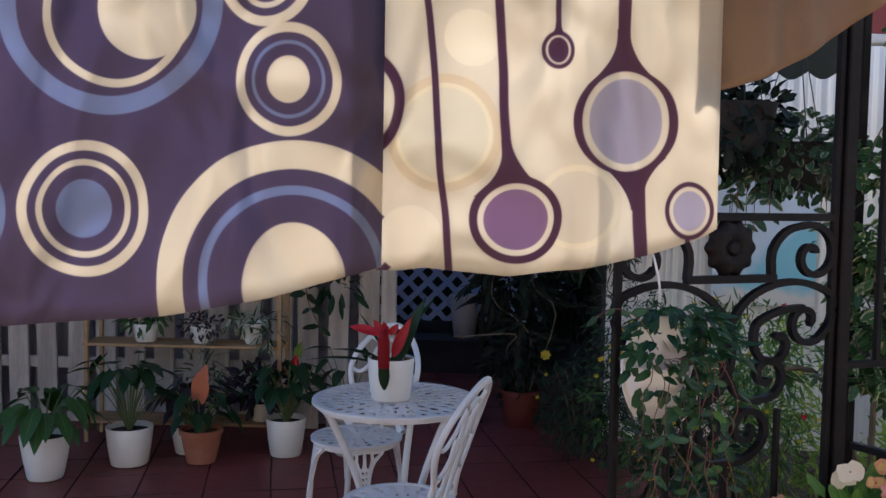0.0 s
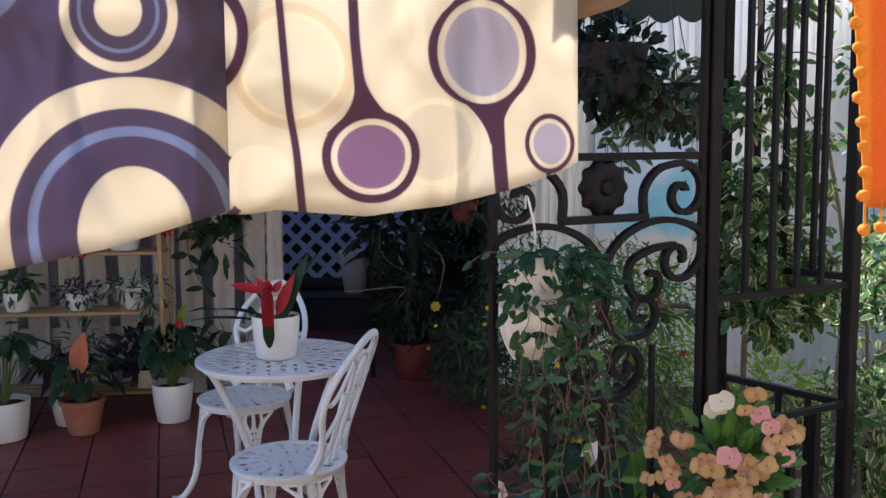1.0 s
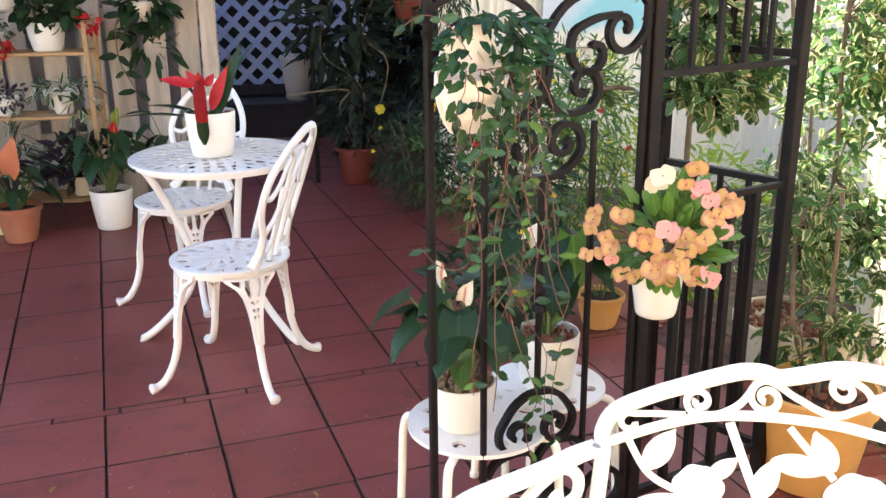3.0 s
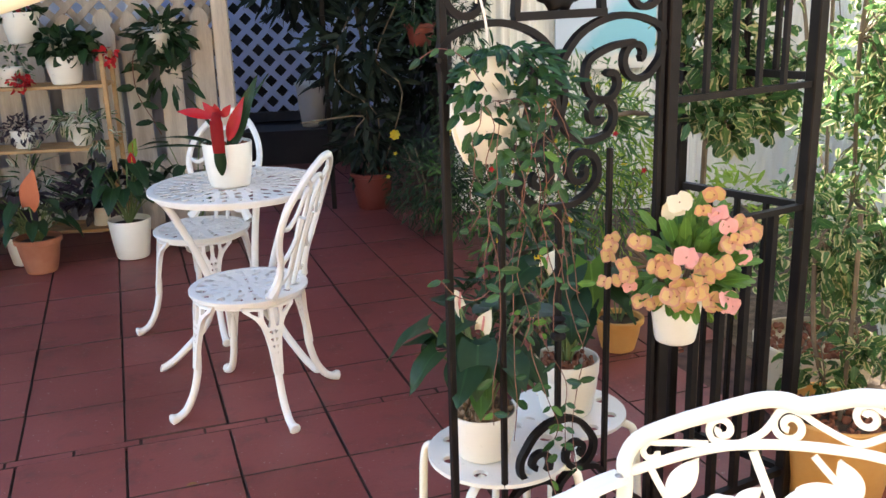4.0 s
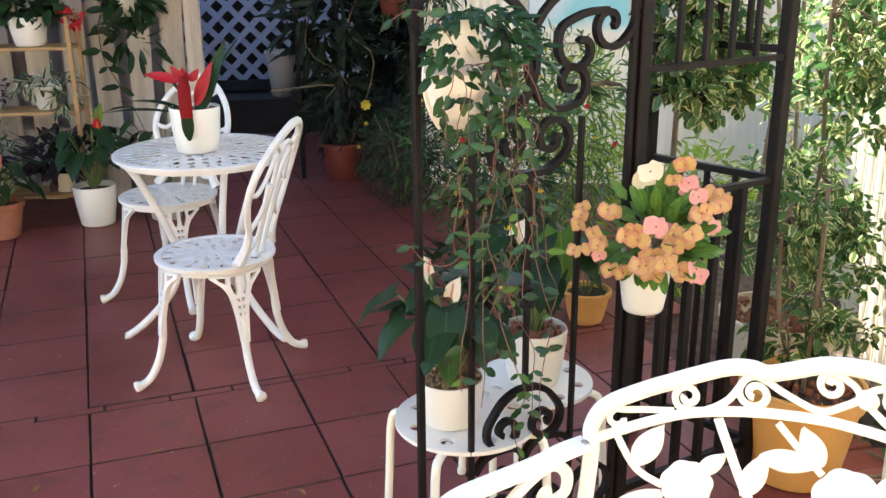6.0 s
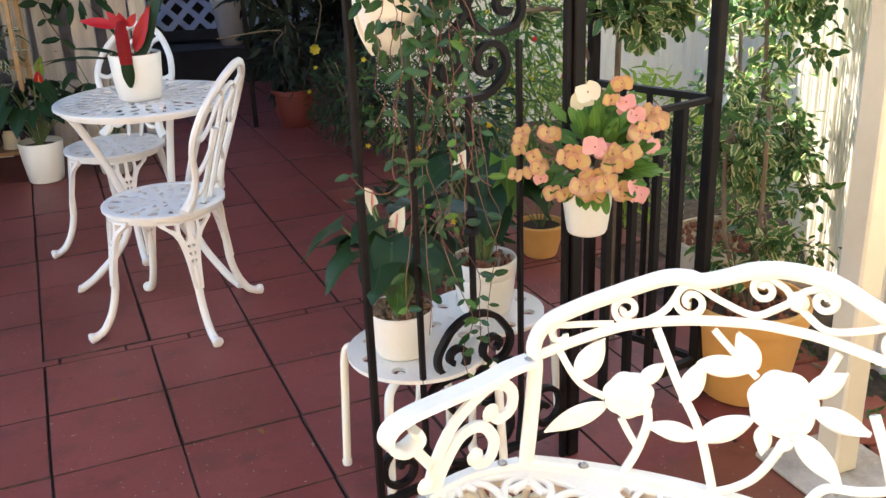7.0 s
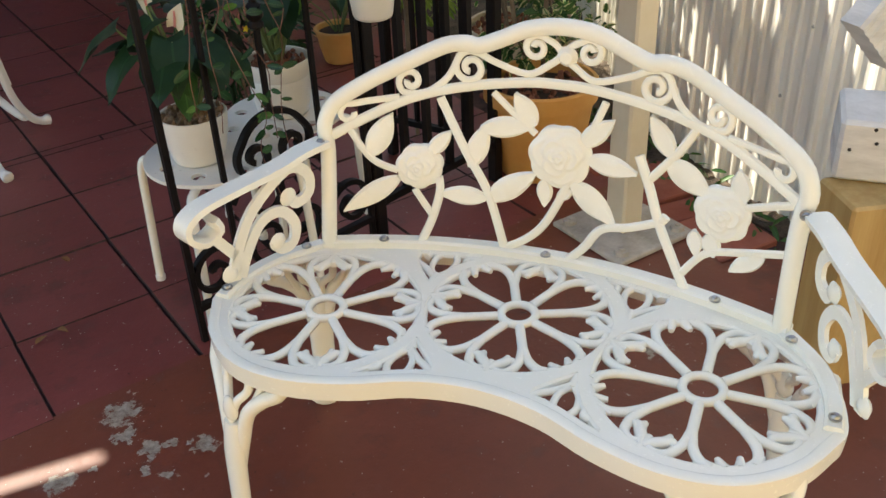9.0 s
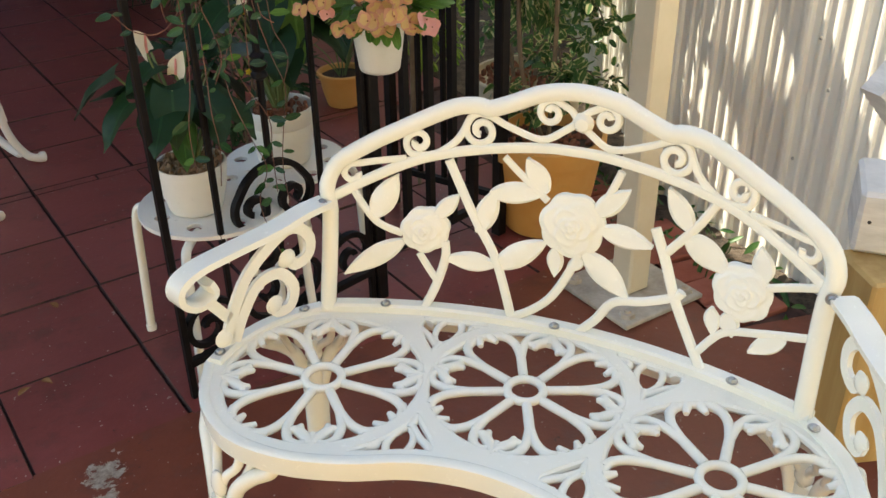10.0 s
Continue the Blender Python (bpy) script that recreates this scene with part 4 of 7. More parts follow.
rail_half = [(0.385, 0.622), (0.318, 0.659), (0.244, 0.692), (0.152, 0.714), (0.057, 0.727), (0, 0.729)]
back_bar("inner_rail", [(-u, z) for u, z in rail_half] + rail_half[-2::-1], 0.009)
bm = bmesh.new()
sweep(bm, curve_through([back_at(u, 0.418, -0.004) for u in np.linspace(-0.405, 0.405, 13)], 3), 0.01, up=(0, 0, 1), section=slab_section(0.013, 0.010, -0.008))
part("bottom_rail", bm, CREAM_IRON, bench)
for sgn in (-1, 1):
    for lead, coil, r in (([(0.0, 0.776), (0.022, 0.759), (0.056, 0.741), (0.110, 0.756), (0.138, 0.769)], (0.153, 0.745, 0.028, 0.0065, 80, -440), 0.0062),
                          ([(0.0, 0.776), (0.012, 0.792)], (0.044, 0.785, 0.022, 0.006, 135, -340), 0.0058),
                          ([(0.172, 0.765), (0.190, 0.728), (0.218, 0.704), (0.240, 0.697)], (0.254, 0.718, 0.022, 0.0055, -65, 370), 0.0062),
                          ([(0.272, 0.690), (0.320, 0.683), (0.348, 0.678)], (0.357, 0.661, 0.017, 0.008, 70, -190), 0.006)):
        back_bar("back_scroll", [(sgn * u, z) for u, z in lead + spiral(*coil, 16)], r, 4)
bm = bmesh.new()
lathe(bm, [(0, 0.012), (0.010, 0.010), (0.017, 0.0), (0.010, -0.010), (0, -0.012)], 12)
bmesh.ops.transform(bm, matrix=Matrix.Translation(back_at(0.007, 0.776)) @ pose(0, 0, 0, 90, 0, 0), verts=bm.verts)
part("boss", bm, CREAM_IRON, bench)
# rose stems
for pts, r in (([(-0.203, 0.692), (-0.158, 0.601), (-0.116, 0.527), (-0.082, 0.424)], 0.0085), ([(-0.360, 0.638), (-0.320, 0.580), (-0.274, 0.558)], 0.007),
               ([(-0.245, 0.525), (-0.228, 0.498), (-0.214, 0.478)], 0.007), ([(-0.203, 0.550), (-0.201, 0.520), (-0.214, 0.468), (-0.232, 0.424)], 0.008),
               ([(-0.113, 0.706), (-0.075, 0.672), (-0.037, 0.641)], 0.0065), ([(0.076, 0.710), (0.062, 0.672), (0.045, 0.640)], 0.0065),
               ([(0.022, 0.562), (0.004, 0.515), (-0.020, 0.472), (-0.050, 0.444), (-0.082, 0.426)], 0.0075), ([(0.032, 0.421), (0.060, 0.452), (0.087, 0.491), (0.135, 0.506), (0.182, 0.528), (0.192, 0.540)], 0.008),
               ([(0.138, 0.632), (0.161, 0.580), (0.182, 0.525), (0.212, 0.468), (0.238, 0.422)], 0.0085), ([(0.223, 0.692), (0.200, 0.650), (0.160, 0.597)], 0.0075),
               ([(0.305, 0.585), (0.340, 0.600), (0.388, 0.618)], 0.007), ([(0.229, 0.452), (0.262, 0.496), (0.314, 0.516), (0.390, 0.540)], 0.007)):
    back_bar("stem", pts, r)


def almond(u0, z0, u1, z1, wide):
    """A veined leaf lying in the back."""
    bm = bmesh.new()
    d = Vector((u1 - u0, z1 - z0))
    q = Vector((-d.y, d.x)).normalized()
    rows = []
    for i in range(15):
        k = i / 14
        w = wide * 1.12 * math.sin(math.pi * (0.05 + 0.93 * k) ** 0.88) ** 0.8
        c = Vector((u0, z0)) + d * k
        row = []
        for s, out in ((-1, 0.000), (-0.7, 0.005), (0, 0.0035), (0.7, 0.005), (1, 0.000), (0.5, -0.006), (-0.5, -0.006)):
            p = c + q * (w * s)
            out -= 0.0011 * (i % 2) if abs(s) == 0.7 else 0.0
            row.append(bm.verts.new(back_at(p.x, p.y, out)))
        rows.append(row)
    for a, b in zip(rows, rows[1:]):
        for j in range(7):
            bm.faces.new((a[j], a[(j + 1) % 7], b[(j + 1) % 7], b[j]))
    bm.faces.new(rows[0][::-1])
    bm.faces.new(rows[-1])
    part("leaf", bm, CREAM_IRON, bench)


for leaf in ((-0.322, 0.585, -0.286, 0.660, 0.019), (-0.221, 0.590, -0.183, 0.634, 0.013), (-0.272, 0.545, -0.366, 0.482, 0.017), (-0.118, 0.516, -0.202, 0.520, 0.016),
             (-0.116, 0.514, -0.032, 0.573, 0.019), (-0.148, 0.572, -0.122, 0.650, 0.017), (-0.132, 0.642, -0.040, 0.655, 0.017), (-0.040, 0.655, -0.076, 0.708, 0.017),
             (0.040, 0.632, 0.092, 0.682, 0.016), (0.052, 0.610, 0.138, 0.600, 0.017), (0.030, 0.565, 0.108, 0.505, 0.020), (-0.018, 0.564, -0.014, 0.515, 0.013),
             (0.030, 0.552, 0.004, 0.530, 0.010), (0.192, 0.640, 0.150, 0.700, 0.016), (0.184, 0.632, 0.258, 0.592, 0.020), (0.308, 0.597, 0.295, 0.646, 0.015),
             (0.240, 0.530, 0.247, 0.488, 0.012), (0.262, 0.530, 0.276, 0.496, 0.015), (0.350, 0.522, 0.302, 0.482, 0.013)):
    almond(*leaf)


def rose(u, z, r):
    """A flat cast rose: lobed outline, a spiral of low petals."""
    bm = bmesh.new()
    rings = []
    for i in range(27):
        k = min(i / 25, 1.0)
        ring = []
        for j in range(48):
            a = 2 * math.pi * j / 48
            rr = max(r * k * (0.97 + 0.09 * k * abs(math.sin(3.5 * a + 0.6))), 0.0004)
            petals = sum(0.0017 * min(max((lim * (0.80 + 0.36 * abs(math.sin(1.5 * a + turn))) - k) / 0.07, 0.0), 1.0) + 0.0012 * max(0.0, 1 - abs(lim * (0.80 + 0.36 * abs(math.sin(1.5 * a + turn))) - 0.05 - k) / 0.09) for lim, turn in ((0.80, 0.4), (0.58, 1.4), (0.36, 0.5), (0.17, 1.2)))
            out = -0.006 if i == 26 else (0.0055 - 0.002 * k ** 3 + petals if i < 25 else 0.002)
            ring.append(bm.verts.new(back_at(u + rr * math.cos(a), z + rr * math.sin(a), out)))
        rings.append(ring)
    for a, b in zip(rings, rings[1:]):
        for j in range(48):
            bm.faces.new((a[j], a[(j + 1) % 48], b[(j + 1) % 48], b[j]))
    bm.faces.new(rings[-1])
    part("rose", bm, CREAM_IRON, bench)


rose(-0.237, 0.567, 0.039)
rose(0.006, 0.607, 0.052)
rose(0.279, 0.569, 0.043)

# arms: a plane from the back's corner to the seat's end
for sgn in (-1, 1):
    foot, away = (Vector((-0.386, 0.223)), Vector((-0.366, -0.931))) if sgn < 0 else (Vector((0.410, 0.215)), Vector((0.425, -0.905)))

    def arm_at(s, z):
        return (foot.x + away.x * s, foot.y + away.y * s, z)
    out = (-away.y * sgn, away.x * sgn, 0)
    bm = bmesh.new()
    sweep(bm, curve_through([arm_at(s, z) for s, z in ((0.0, 0.603), (0.05, 0.602), (0.105, 0.594), (0.196, 0.590), (0.255, 0.585), (0.286, 0.570), (0.288, 0.545), (0.262, 0.528), (0.234, 0.540), (0.240, 0.562))], 4), 0.014, up=out,
          section=[(-0.006, -0.018), (0.004, -0.020), (0.008, -0.012), (0.008, 0.012), (0.004, 0.020), (-0.006, 0.018)])
    arm = part("armrest", bm, CREAM_IRON, bench)
    for pts, rr in (([(0.217, 0.430), (0.205, 0.475), (0.163, 0.540), (0.084, 0.585), (0.045, 0.562), (0.045, 0.527), (0.074, 0.517), (0.088, 0.538)], 0.010),
                    ([(0.205, 0.430), (0.185, 0.470), (0.150, 0.512), (0.108, 0.515), (0.083, 0.480), (0.092, 0.447), (0.118, 0.446), (0.128, 0.466)], 0.010),
                    ([(0.246, 0.530), (0.225, 0.500), (0.208, 0.475)], 0.009)):
        bm = bmesh.new()
        sweep(bm, curve_through([arm_at(s, z) for s, z in pts], 4), rr, up=out, section=[(-rr, -0.004), (rr, -0.004), (rr, 0.003), (0, 0.007), (-rr, 0.003)])
        part("arm_scroll", bm, CREAM_IRON, arm)
    for s, z in ((0.088, 0.533), (0.122, 0.460), (0.222, 0.445)):
        bm = bmesh.new()
        lathe(bm, [(0, 0.007), (0.010, 0.006), (0.017, 0.0), (0.010, -0.006), (0, -0.007)], 12)
        bmesh.ops.transform(bm, matrix=Matrix.Translation(arm_at(s, z)) @ Vector(out).to_track_quat("Z", "Y").to_matrix().to_4x4(), verts=bm.verts)
        part("boss", bm, CREAM_IRON, arm)
    bm = bmesh.new()
    sweep(bm, curve_through([seat_at(sgn * u, v, 0.416) for u, v in ((0.400, 0.195), (0.455, 0.125), (0.480, 0.05), (0.482, -0.01))], 3), 0.01, up=(0, 0, 1), section=slab_section(0.013, 0.005, -0.006))
    part("arm_foot", bm, CREAM_IRON, arm)


def screw(u, v, z, up):
    bm = bmesh.new()
    lathe(bm, [(0, 0.0035), (0.002, 0.002), (0.0045, 0.004), (0.006, 0.0025), (0.0066, 0), (0.009, 0), (0.009, -0.002)], 12)
    turn = Vector(up).to_track_quat("Z", "Y").to_matrix().to_4x4()
    bmesh.ops.transform(bm, matrix=Matrix.Translation((u, v, z)) @ turn, verts=bm.verts)
    part("screw", bm, STEEL, bench, "zinc screw and washer")


for u, v in ((-0.482, 0.008), (0.482, 0.008), (-0.418, 0.168), (0.414, 0.165), (-0.29, 0.226), (0.292, 0.224), (0.0, 0.266)):
    screw(*seat_at(u, v, 0.424 if abs(u) > 0.35 else 0.430), (0, 0, 1))
for sgn in (-1, 1):
    p = back_at(sgn * 0.398, 0.614, 0.016)
    screw(*p, (0, -1, 0))

# legs: cabriole, splitting into a pierced knee of two brackets below the seat
for u, v, du, dv, ax, ay in ((-0.382, -0.140, -0.012, -0.062, 0.92, -0.39), (0.382, -0.140, 0.012, -0.062, 0.92, 0.39), (-0.40, 0.165, -0.055, 0.055, 0.85, 0.53), (0.40, 0.165, 0.055, 0.055, 0.85, -0.53)):
    along = Vector((ax, ay, 0))
    flat = along.cross(Vector((0, 0, 1)))
    base = Vector(seat_at(u, v, 0))
    lean = Vector((du, dv, 0))

    wrap = {1: along, -1: -along}
    if v < 0:
        inner, outer = Vector((-math.copysign(0.99, u), 0.11, 0)), Vector((math.copysign(0.72, u), 0.69, 0))
        wrap = {1: inner, -1: outer} if u < 0 else {1: outer, -1: inner}

    def knee(s, z, k=0.0):
        return base + wrap[1 if s >= 0 else -1] * abs(s) + lean * k + Vector((0, 0, z))
    bm = bmesh.new()
    sweep(bm, curve_through([knee(0, 0.300, 0.37), knee(0, 0.20, 0.5), knee(0, 0.11, 0.62), knee(0, 0.045, 0.85), knee(0, 0.013, 1.1)], 5), 0.026, seg=14, up=flat, tall=0.6, taper=lambda k: min(1.0, 0.62 + 2.4 * k) * (0.96 - 0.12 * math.sin(math.pi * k)) + 0.18 * max(0.0, (k - 0.8) / 0.2))
    leg = part("leg", bm, CREAM_IRON, bench)
    for side in (-1, 1):
        for pts, rr in (([knee(side * 0.007, 0.205, 0.49), knee(side * 0.017, 0.265, 0.41), knee(side * 0.030, 0.318, 0.34), knee(side * 0.054, 0.345, 0.28), knee(side * 0.074, 0.356, 0.24), knee(side * 0.084, 0.364, 0.2), knee(side * 0.088, 0.378, 0.1), knee(side * 0.088, 0.400, 0.0)], 0.0122),
                        ([knee(side * 0.030, 0.318, 0.34), knee(side * 0.044, 0.352, 0.14), knee(side * 0.062, 0.398, 0.0)], 0.0065),
                        ([knee(0, 0.300, 0.36), knee(side * 0.010, 0.335, 0.28), knee(side * 0.028, 0.358, 0.14), knee(side * 0.026, 0.398, 0.0)], 0.0075)):
            bm = bmesh.new()
            sweep(bm, curve_through(pts, 5), rr, seg=10, up=flat, taper=lambda q: min(1.0, 0.75 + 1.5 * q))
            part("knee_bracket", bm, CREAM_IRON, leg)
    for z, rr in ((0.268, 0.0068), (0.285, 0.0045)):
        bm = bmesh.new()
        sweep(bm, [knee(-0.018, z, 0.4), knee(0.018, z, 0.4)], rr, seg=8)
        part("knee_bar", bm, CREAM_IRON, leg)
    bm = bmesh.new()
    lathe(bm, [(0, 0.026), (0.006, 0.024), (0.010, 0.019), (0.014, 0.009), (0.016, -0.004), (0.014, -0.011), (0.008, -0.020), (0, -0.025)], 14)
    turn = Matrix(((along.x, flat.x, 0, 0), (along.y, flat.y, 0, 0), (0, 0, 1, 0), (0, 0, 0, 1)))
    bmesh.ops.transform(bm, matrix=Matrix.Translation(knee(0, 0.322, 0.32)) @ turn @ Matrix.Diagonal((1.0, 0.62, 1.0, 1)), verts=bm.verts)
    part("knee_leaf", bm, CREAM_IRON, leg, "cast leaf on the knee")

# ---- bistro set ----
chair = thing("bistro_chair", "white cast metal bistro chair with openwork seat and looped back", "chair", -0.167, 3.178, 0, 161, group="chairs at the bistro table")
# local x points where the sitter faces
SEAT_Z, SEAT_R = 0.425, 0.198
bm = bmesh.new()
sweep(bm, [((SEAT_R - 0.012) * math.cos(2 * math.pi * i / 44), (SEAT_R - 0.012) * math.sin(2 * math.pi * i / 44), SEAT_Z) for i in range(44)], 0.012, closed=True, up=(0, 0, 1),
      section=[(-0.013, -0.026), (-0.008, -0.028), (-0.006, -0.006), (0.013, -0.006), (0.014, 0.004), (0.006, 0.007), (-0.011, 0.006), (-0.014, 0.0)])
part("seat_rim", bm, WHITE_IRON, chair)


def pierced(name, radius, z, rings, seed, parent, label, thick=0.009):
    """A cast round plate pierced by rings of slanting leaf-shaped slots: (radius, count, length, width, slant)."""
    pick = random.Random(seed)
    bm = bmesh.new()
    seg = 72
    loops = [[(radius * math.cos(2 * math.pi * i / seg), radius * math.sin(2 * math.pi * i / seg)) for i in range(seg)]]
    for rad, count, length, width, slant in rings:
        for k in range(count):
            a = 2 * math.pi * (k + 0.5 * (count % 3)) / count + pick.uniform(-0.02, 0.02)
            tilt = a + radians(slant * (1 if k % 2 else -1) + pick.uniform(-6, 6))
            c, u, v = Vector((rad * math.cos(a), rad * math.sin(a))), Vector((math.cos(tilt), math.sin(tilt))), Vector((-math.sin(tilt), math.cos(tilt)))
            ln, wd = length * pick.uniform(0.9, 1.05) / 2, width * pick.uniform(0.85, 1.1) / 2
            loop = []
            for q in range(12):
                t = 2 * math.pi * q / 12
                fat = 1.0 + 0.35 * math.cos(t)
                loop.append(tuple(c + u * (ln * math.cos(t)) + v * (wd * math.sin(t) * fat)))
            loops.append(loop)
    edges = []
    for lp in loops:
        vs = [bm.verts.new((x, y, z + 0.004)) for x, y in lp]
        edges += [bm.edges.new((vs[i], vs[(i + 1) % len(vs)])) for i in range(len(vs))]
    bmesh.ops.triangle_fill(bm, edges=edges, use_beauty=True)
    bmesh.ops.recalc_face_normals(bm, faces=bm.faces)
    low = bmesh.ops.extrude_face_region(bm, geom=list(bm.faces))
    bmesh.ops.translate(bm, verts=[g for g in low["geom"] if isinstance(g, bmesh.types.BMVert)], vec=(0, 0, -thick))
    part(name, bm, WHITE_IRON, parent, label)


pierced("seat", SEAT_R - 0.014, SEAT_Z, ((0.155, 16, 0.044, 0.030, 10), (0.112, 16, 0.036, 0.0165, 28), (0.070, 12, 0.034, 0.0135, 22), (0.032, 6, 0.026, 0.010, 0)), 3, chair, "openwork cast seat", 0.005)
KNEE = ((0.408, 0.090), (0.392, 0.086), (0.376, 0.066), (0.358, 0.048), (0.335, 0.036), (0.30, 0.027), (0.26, 0.021), (0.22, 0.0175), (0.175, 0.0145))


def knee_plate(leg, d, q):
    """The pierced bracket that widens from a leg to the seat's rim, bent round the rim."""
    loops = [[(w, z) for z, w in KNEE] + [(-w, z) for z, w in KNEE[::-1]]]
    for sgn in (-1, 1):
        loops.append([(sgn * x, z) for x, z in ((0.038, 0.394), (0.070, 0.396), (0.060, 0.383), (0.040, 0.372))])
        loops.append([(sgn * x, z) for x, z in ((0.006, 0.398), (0.027, 0.396), (0.028, 0.366), (0.019, 0.338), (0.012, 0.334), (0.007, 0.350))])
        for z, w in ((0.315, 0.016), (0.290, 0.014), (0.266, 0.012), (0.243, 0.010), (0.222, 0.008)):
            loops.append([(sgn * 0.003, z + 0.010), (sgn * w, z + 0.007), (sgn * 0.004, z - 0.006)])
    bm = bmesh.new()
    edges = []
    for lp in loops:
        vs = [bm.verts.new((x, z, 0)) for x, z in lp]
        edges += [bm.edges.new((vs[i], vs[(i + 1) % len(vs)])) for i in range(len(vs))]
    bmesh.ops.triangle_fill(bm, edges=edges, use_beauty=True)
    bmesh.ops.recalc_face_normals(bm, faces=bm.faces)
    back = bmesh.ops.extrude_face_region(bm, geom=list(bm.faces))
    bmesh.ops.translate(bm, verts=[g for g in back["geom"] if isinstance(g, bmesh.types.BMVert)], vec=(0, 0, -0.016))
    for v in bm.verts:
        x, z, depth = v.co
        far = float(np.interp(z, (0.14, 0.25, 0.295, 0.41), (0.222, 0.207, 0.200, 0.186)))
        v.co = d * (math.sqrt(max(far * far - x * x, 0.0)) + depth) + q * x + Vector((0, 0, z))
    part("pierced_knee", bm, WHITE_IRON, leg)


for deg in (45, 135, 225, 315):
    a = radians(deg)
    d = Vector((math.cos(a), math.sin(a), 0))
    q = Vector((-d.y, d.x, 0))
    bm = bmesh.new()
    sweep(bm, curve_through([d * 0.196 + Vector((0, 0, 0.265)), d * 0.201 + Vector((0, 0, 0.215)), d * 0.206 + Vector((0, 0, 0.16)), d * 0.226 + Vector((0, 0, 0.09)), d * 0.258 + Vector((0, 0, 0.036)), d * 0.288 + Vector((0, 0, 0.017)), d * 0.306 + Vector((0, 0, 0.015)), d * 0.316 + Vector((0, 0, 0.013))], 4), 0.0180, seg=10,
          taper=lambda k: min(0.82, 0.40 + 3.0 * k) - 0.08 * math.sin(math.pi * k) + 0.30 * max(0.0, 1 - abs(k - 0.86) / 0.18) - 0.55 * max(0.0, (k - 0.93) / 0.07))
    leg = part("leg", bm, WHITE_IRON, chair)
    knee_plate(leg, d, q)
# the back: two S-shaped sides meeting in a loop, with an inner loop and tulip bars


def chair_back(y, z):
    return (-0.150 + 0.55 * y * y - (z - 0.43) * 0.30 - 0.30 * max(0, z - 0.60) ** 2, y, z)


side_pts = [(0.148, 0.432), (0.118, 0.475), (0.122, 0.54), (0.160, 0.61), (0.178, 0.68), (0.160, 0.755), (0.108, 0.825), (0.045, 0.868), (0.0, 0.878)]
bm = bmesh.new()
sweep(bm, curve_through([chair_back(-y, z) for y, z in side_pts] + [chair_back(y, z) for y, z in side_pts[-2::-1]], 4), 0.0135, seg=8, up=(1, 0, 0), tall=0.9, taper=lambda k: 1 + 0.7 * max(0, 1 - 9 * min(k, 1 - k)))
part("back_frame", bm, WHITE_IRON, chair)
for sgn in (-1, 1):
    for pts, rr in (([(0.122, 0.54), (0.070, 0.575), (0.030, 0.64), (0.026, 0.72), (0.055, 0.79), (0.108, 0.825)], 0.010), ([(0.178, 0.68), (0.130, 0.665), (0.090, 0.70), (0.070, 0.76), (0.040, 0.80), (0.0, 0.815)], 0.009), ([(0.118, 0.475), (0.075, 0.47), (0.045, 0.50), (0.040, 0.56), (0.048, 0.60)], 0.009)):
        bm = bmesh.new()
        sweep(bm, curve_through([chair_back(sgn * y, z) for y, z in pts], 4), rr, seg=7, up=(1, 0, 0), tall=0.8)
        part("back_loop", bm, WHITE_IRON, chair)
for y in (-0.036, 0.036):
    bm = bmesh.new()
    sweep(bm, [chair_back(y * 0.8, 0.43), chair_back(y, 0.60), chair_back(y * 1.1, 0.68)], 0.008, seg=7, up=(1, 0, 0), taper=lambda k: 1 + 0.8 * k)
    part("back_bar", bm, WHITE_IRON, chair)
copy_thing(chair, pose(-0.425, 4.01, 0, 0, 0, 243))

table = thing("bistro_table", "round white cast metal bistro table with pierced top", "table", -0.222, 3.615, 0, 78)
TOP_Z, TOP_R = 0.685, 0.327
bm = bmesh.new()
sweep(bm, [((TOP_R - 0.014) * math.cos(2 * math.pi * i / 56), (TOP_R - 0.014) * math.sin(2 * math.pi * i / 56), TOP_Z) for i in range(56)], 0.014, closed=True, up=(0, 0, 1),
      section=[(-0.014, -0.024), (-0.008, -0.025), (-0.006, -0.006), (0.014, -0.006), (0.014, 0.003), (0.006, 0.006), (-0.012, 0.005), (-0.014, 0.0)])
part("top_rim", bm, WHITE_IRON, table)
pierced("table_top", TOP_R - 0.016, TOP_Z, ((0.280, 36, 0.055, 0.0275, 10), (0.222, 28, 0.056, 0.0300, 18), (0.163, 20, 0.052, 0.0290, 12), (0.110, 15, 0.046, 0.0250, 14), (0.064, 10, 0.038, 0.0190, 8)), 11, table, "pierced radiating top", 0.004)
for deg in (0, 120, 240):
    a = radians(deg)
    d = Vector((math.cos(a), math.sin(a), 0))
    bm = bmesh.new()
    sweep(bm, curve_through([d * 0.285 + Vector((0, 0, 0.665)), d * 0.245 + Vector((0, 0, 0.60)), d * 0.165 + Vector((0, 0, 0.42)), d * 0.130 + Vector((0, 0, 0.28)), d * 0.165 + Vector((0, 0, 0.16)), d * 0.27 + Vector((0, 0, 0.055)), d * 0.335 + Vector((0, 0, 0.014)), d * 0.352 + Vector((0, 0, 0.013))], 5), 0.0145, seg=9)
    part("leg", bm, WHITE_IRON, table)
bm = bmesh.new()
sweep(bm, [(0.128 * math.cos(2 * math.pi * i / 24), 0.128 * math.sin(2 * math.pi * i / 24), 0.29) for i in range(24)], 0.008, seg=7, closed=True)
part("leg_ring", bm, WHITE_IRON, table)

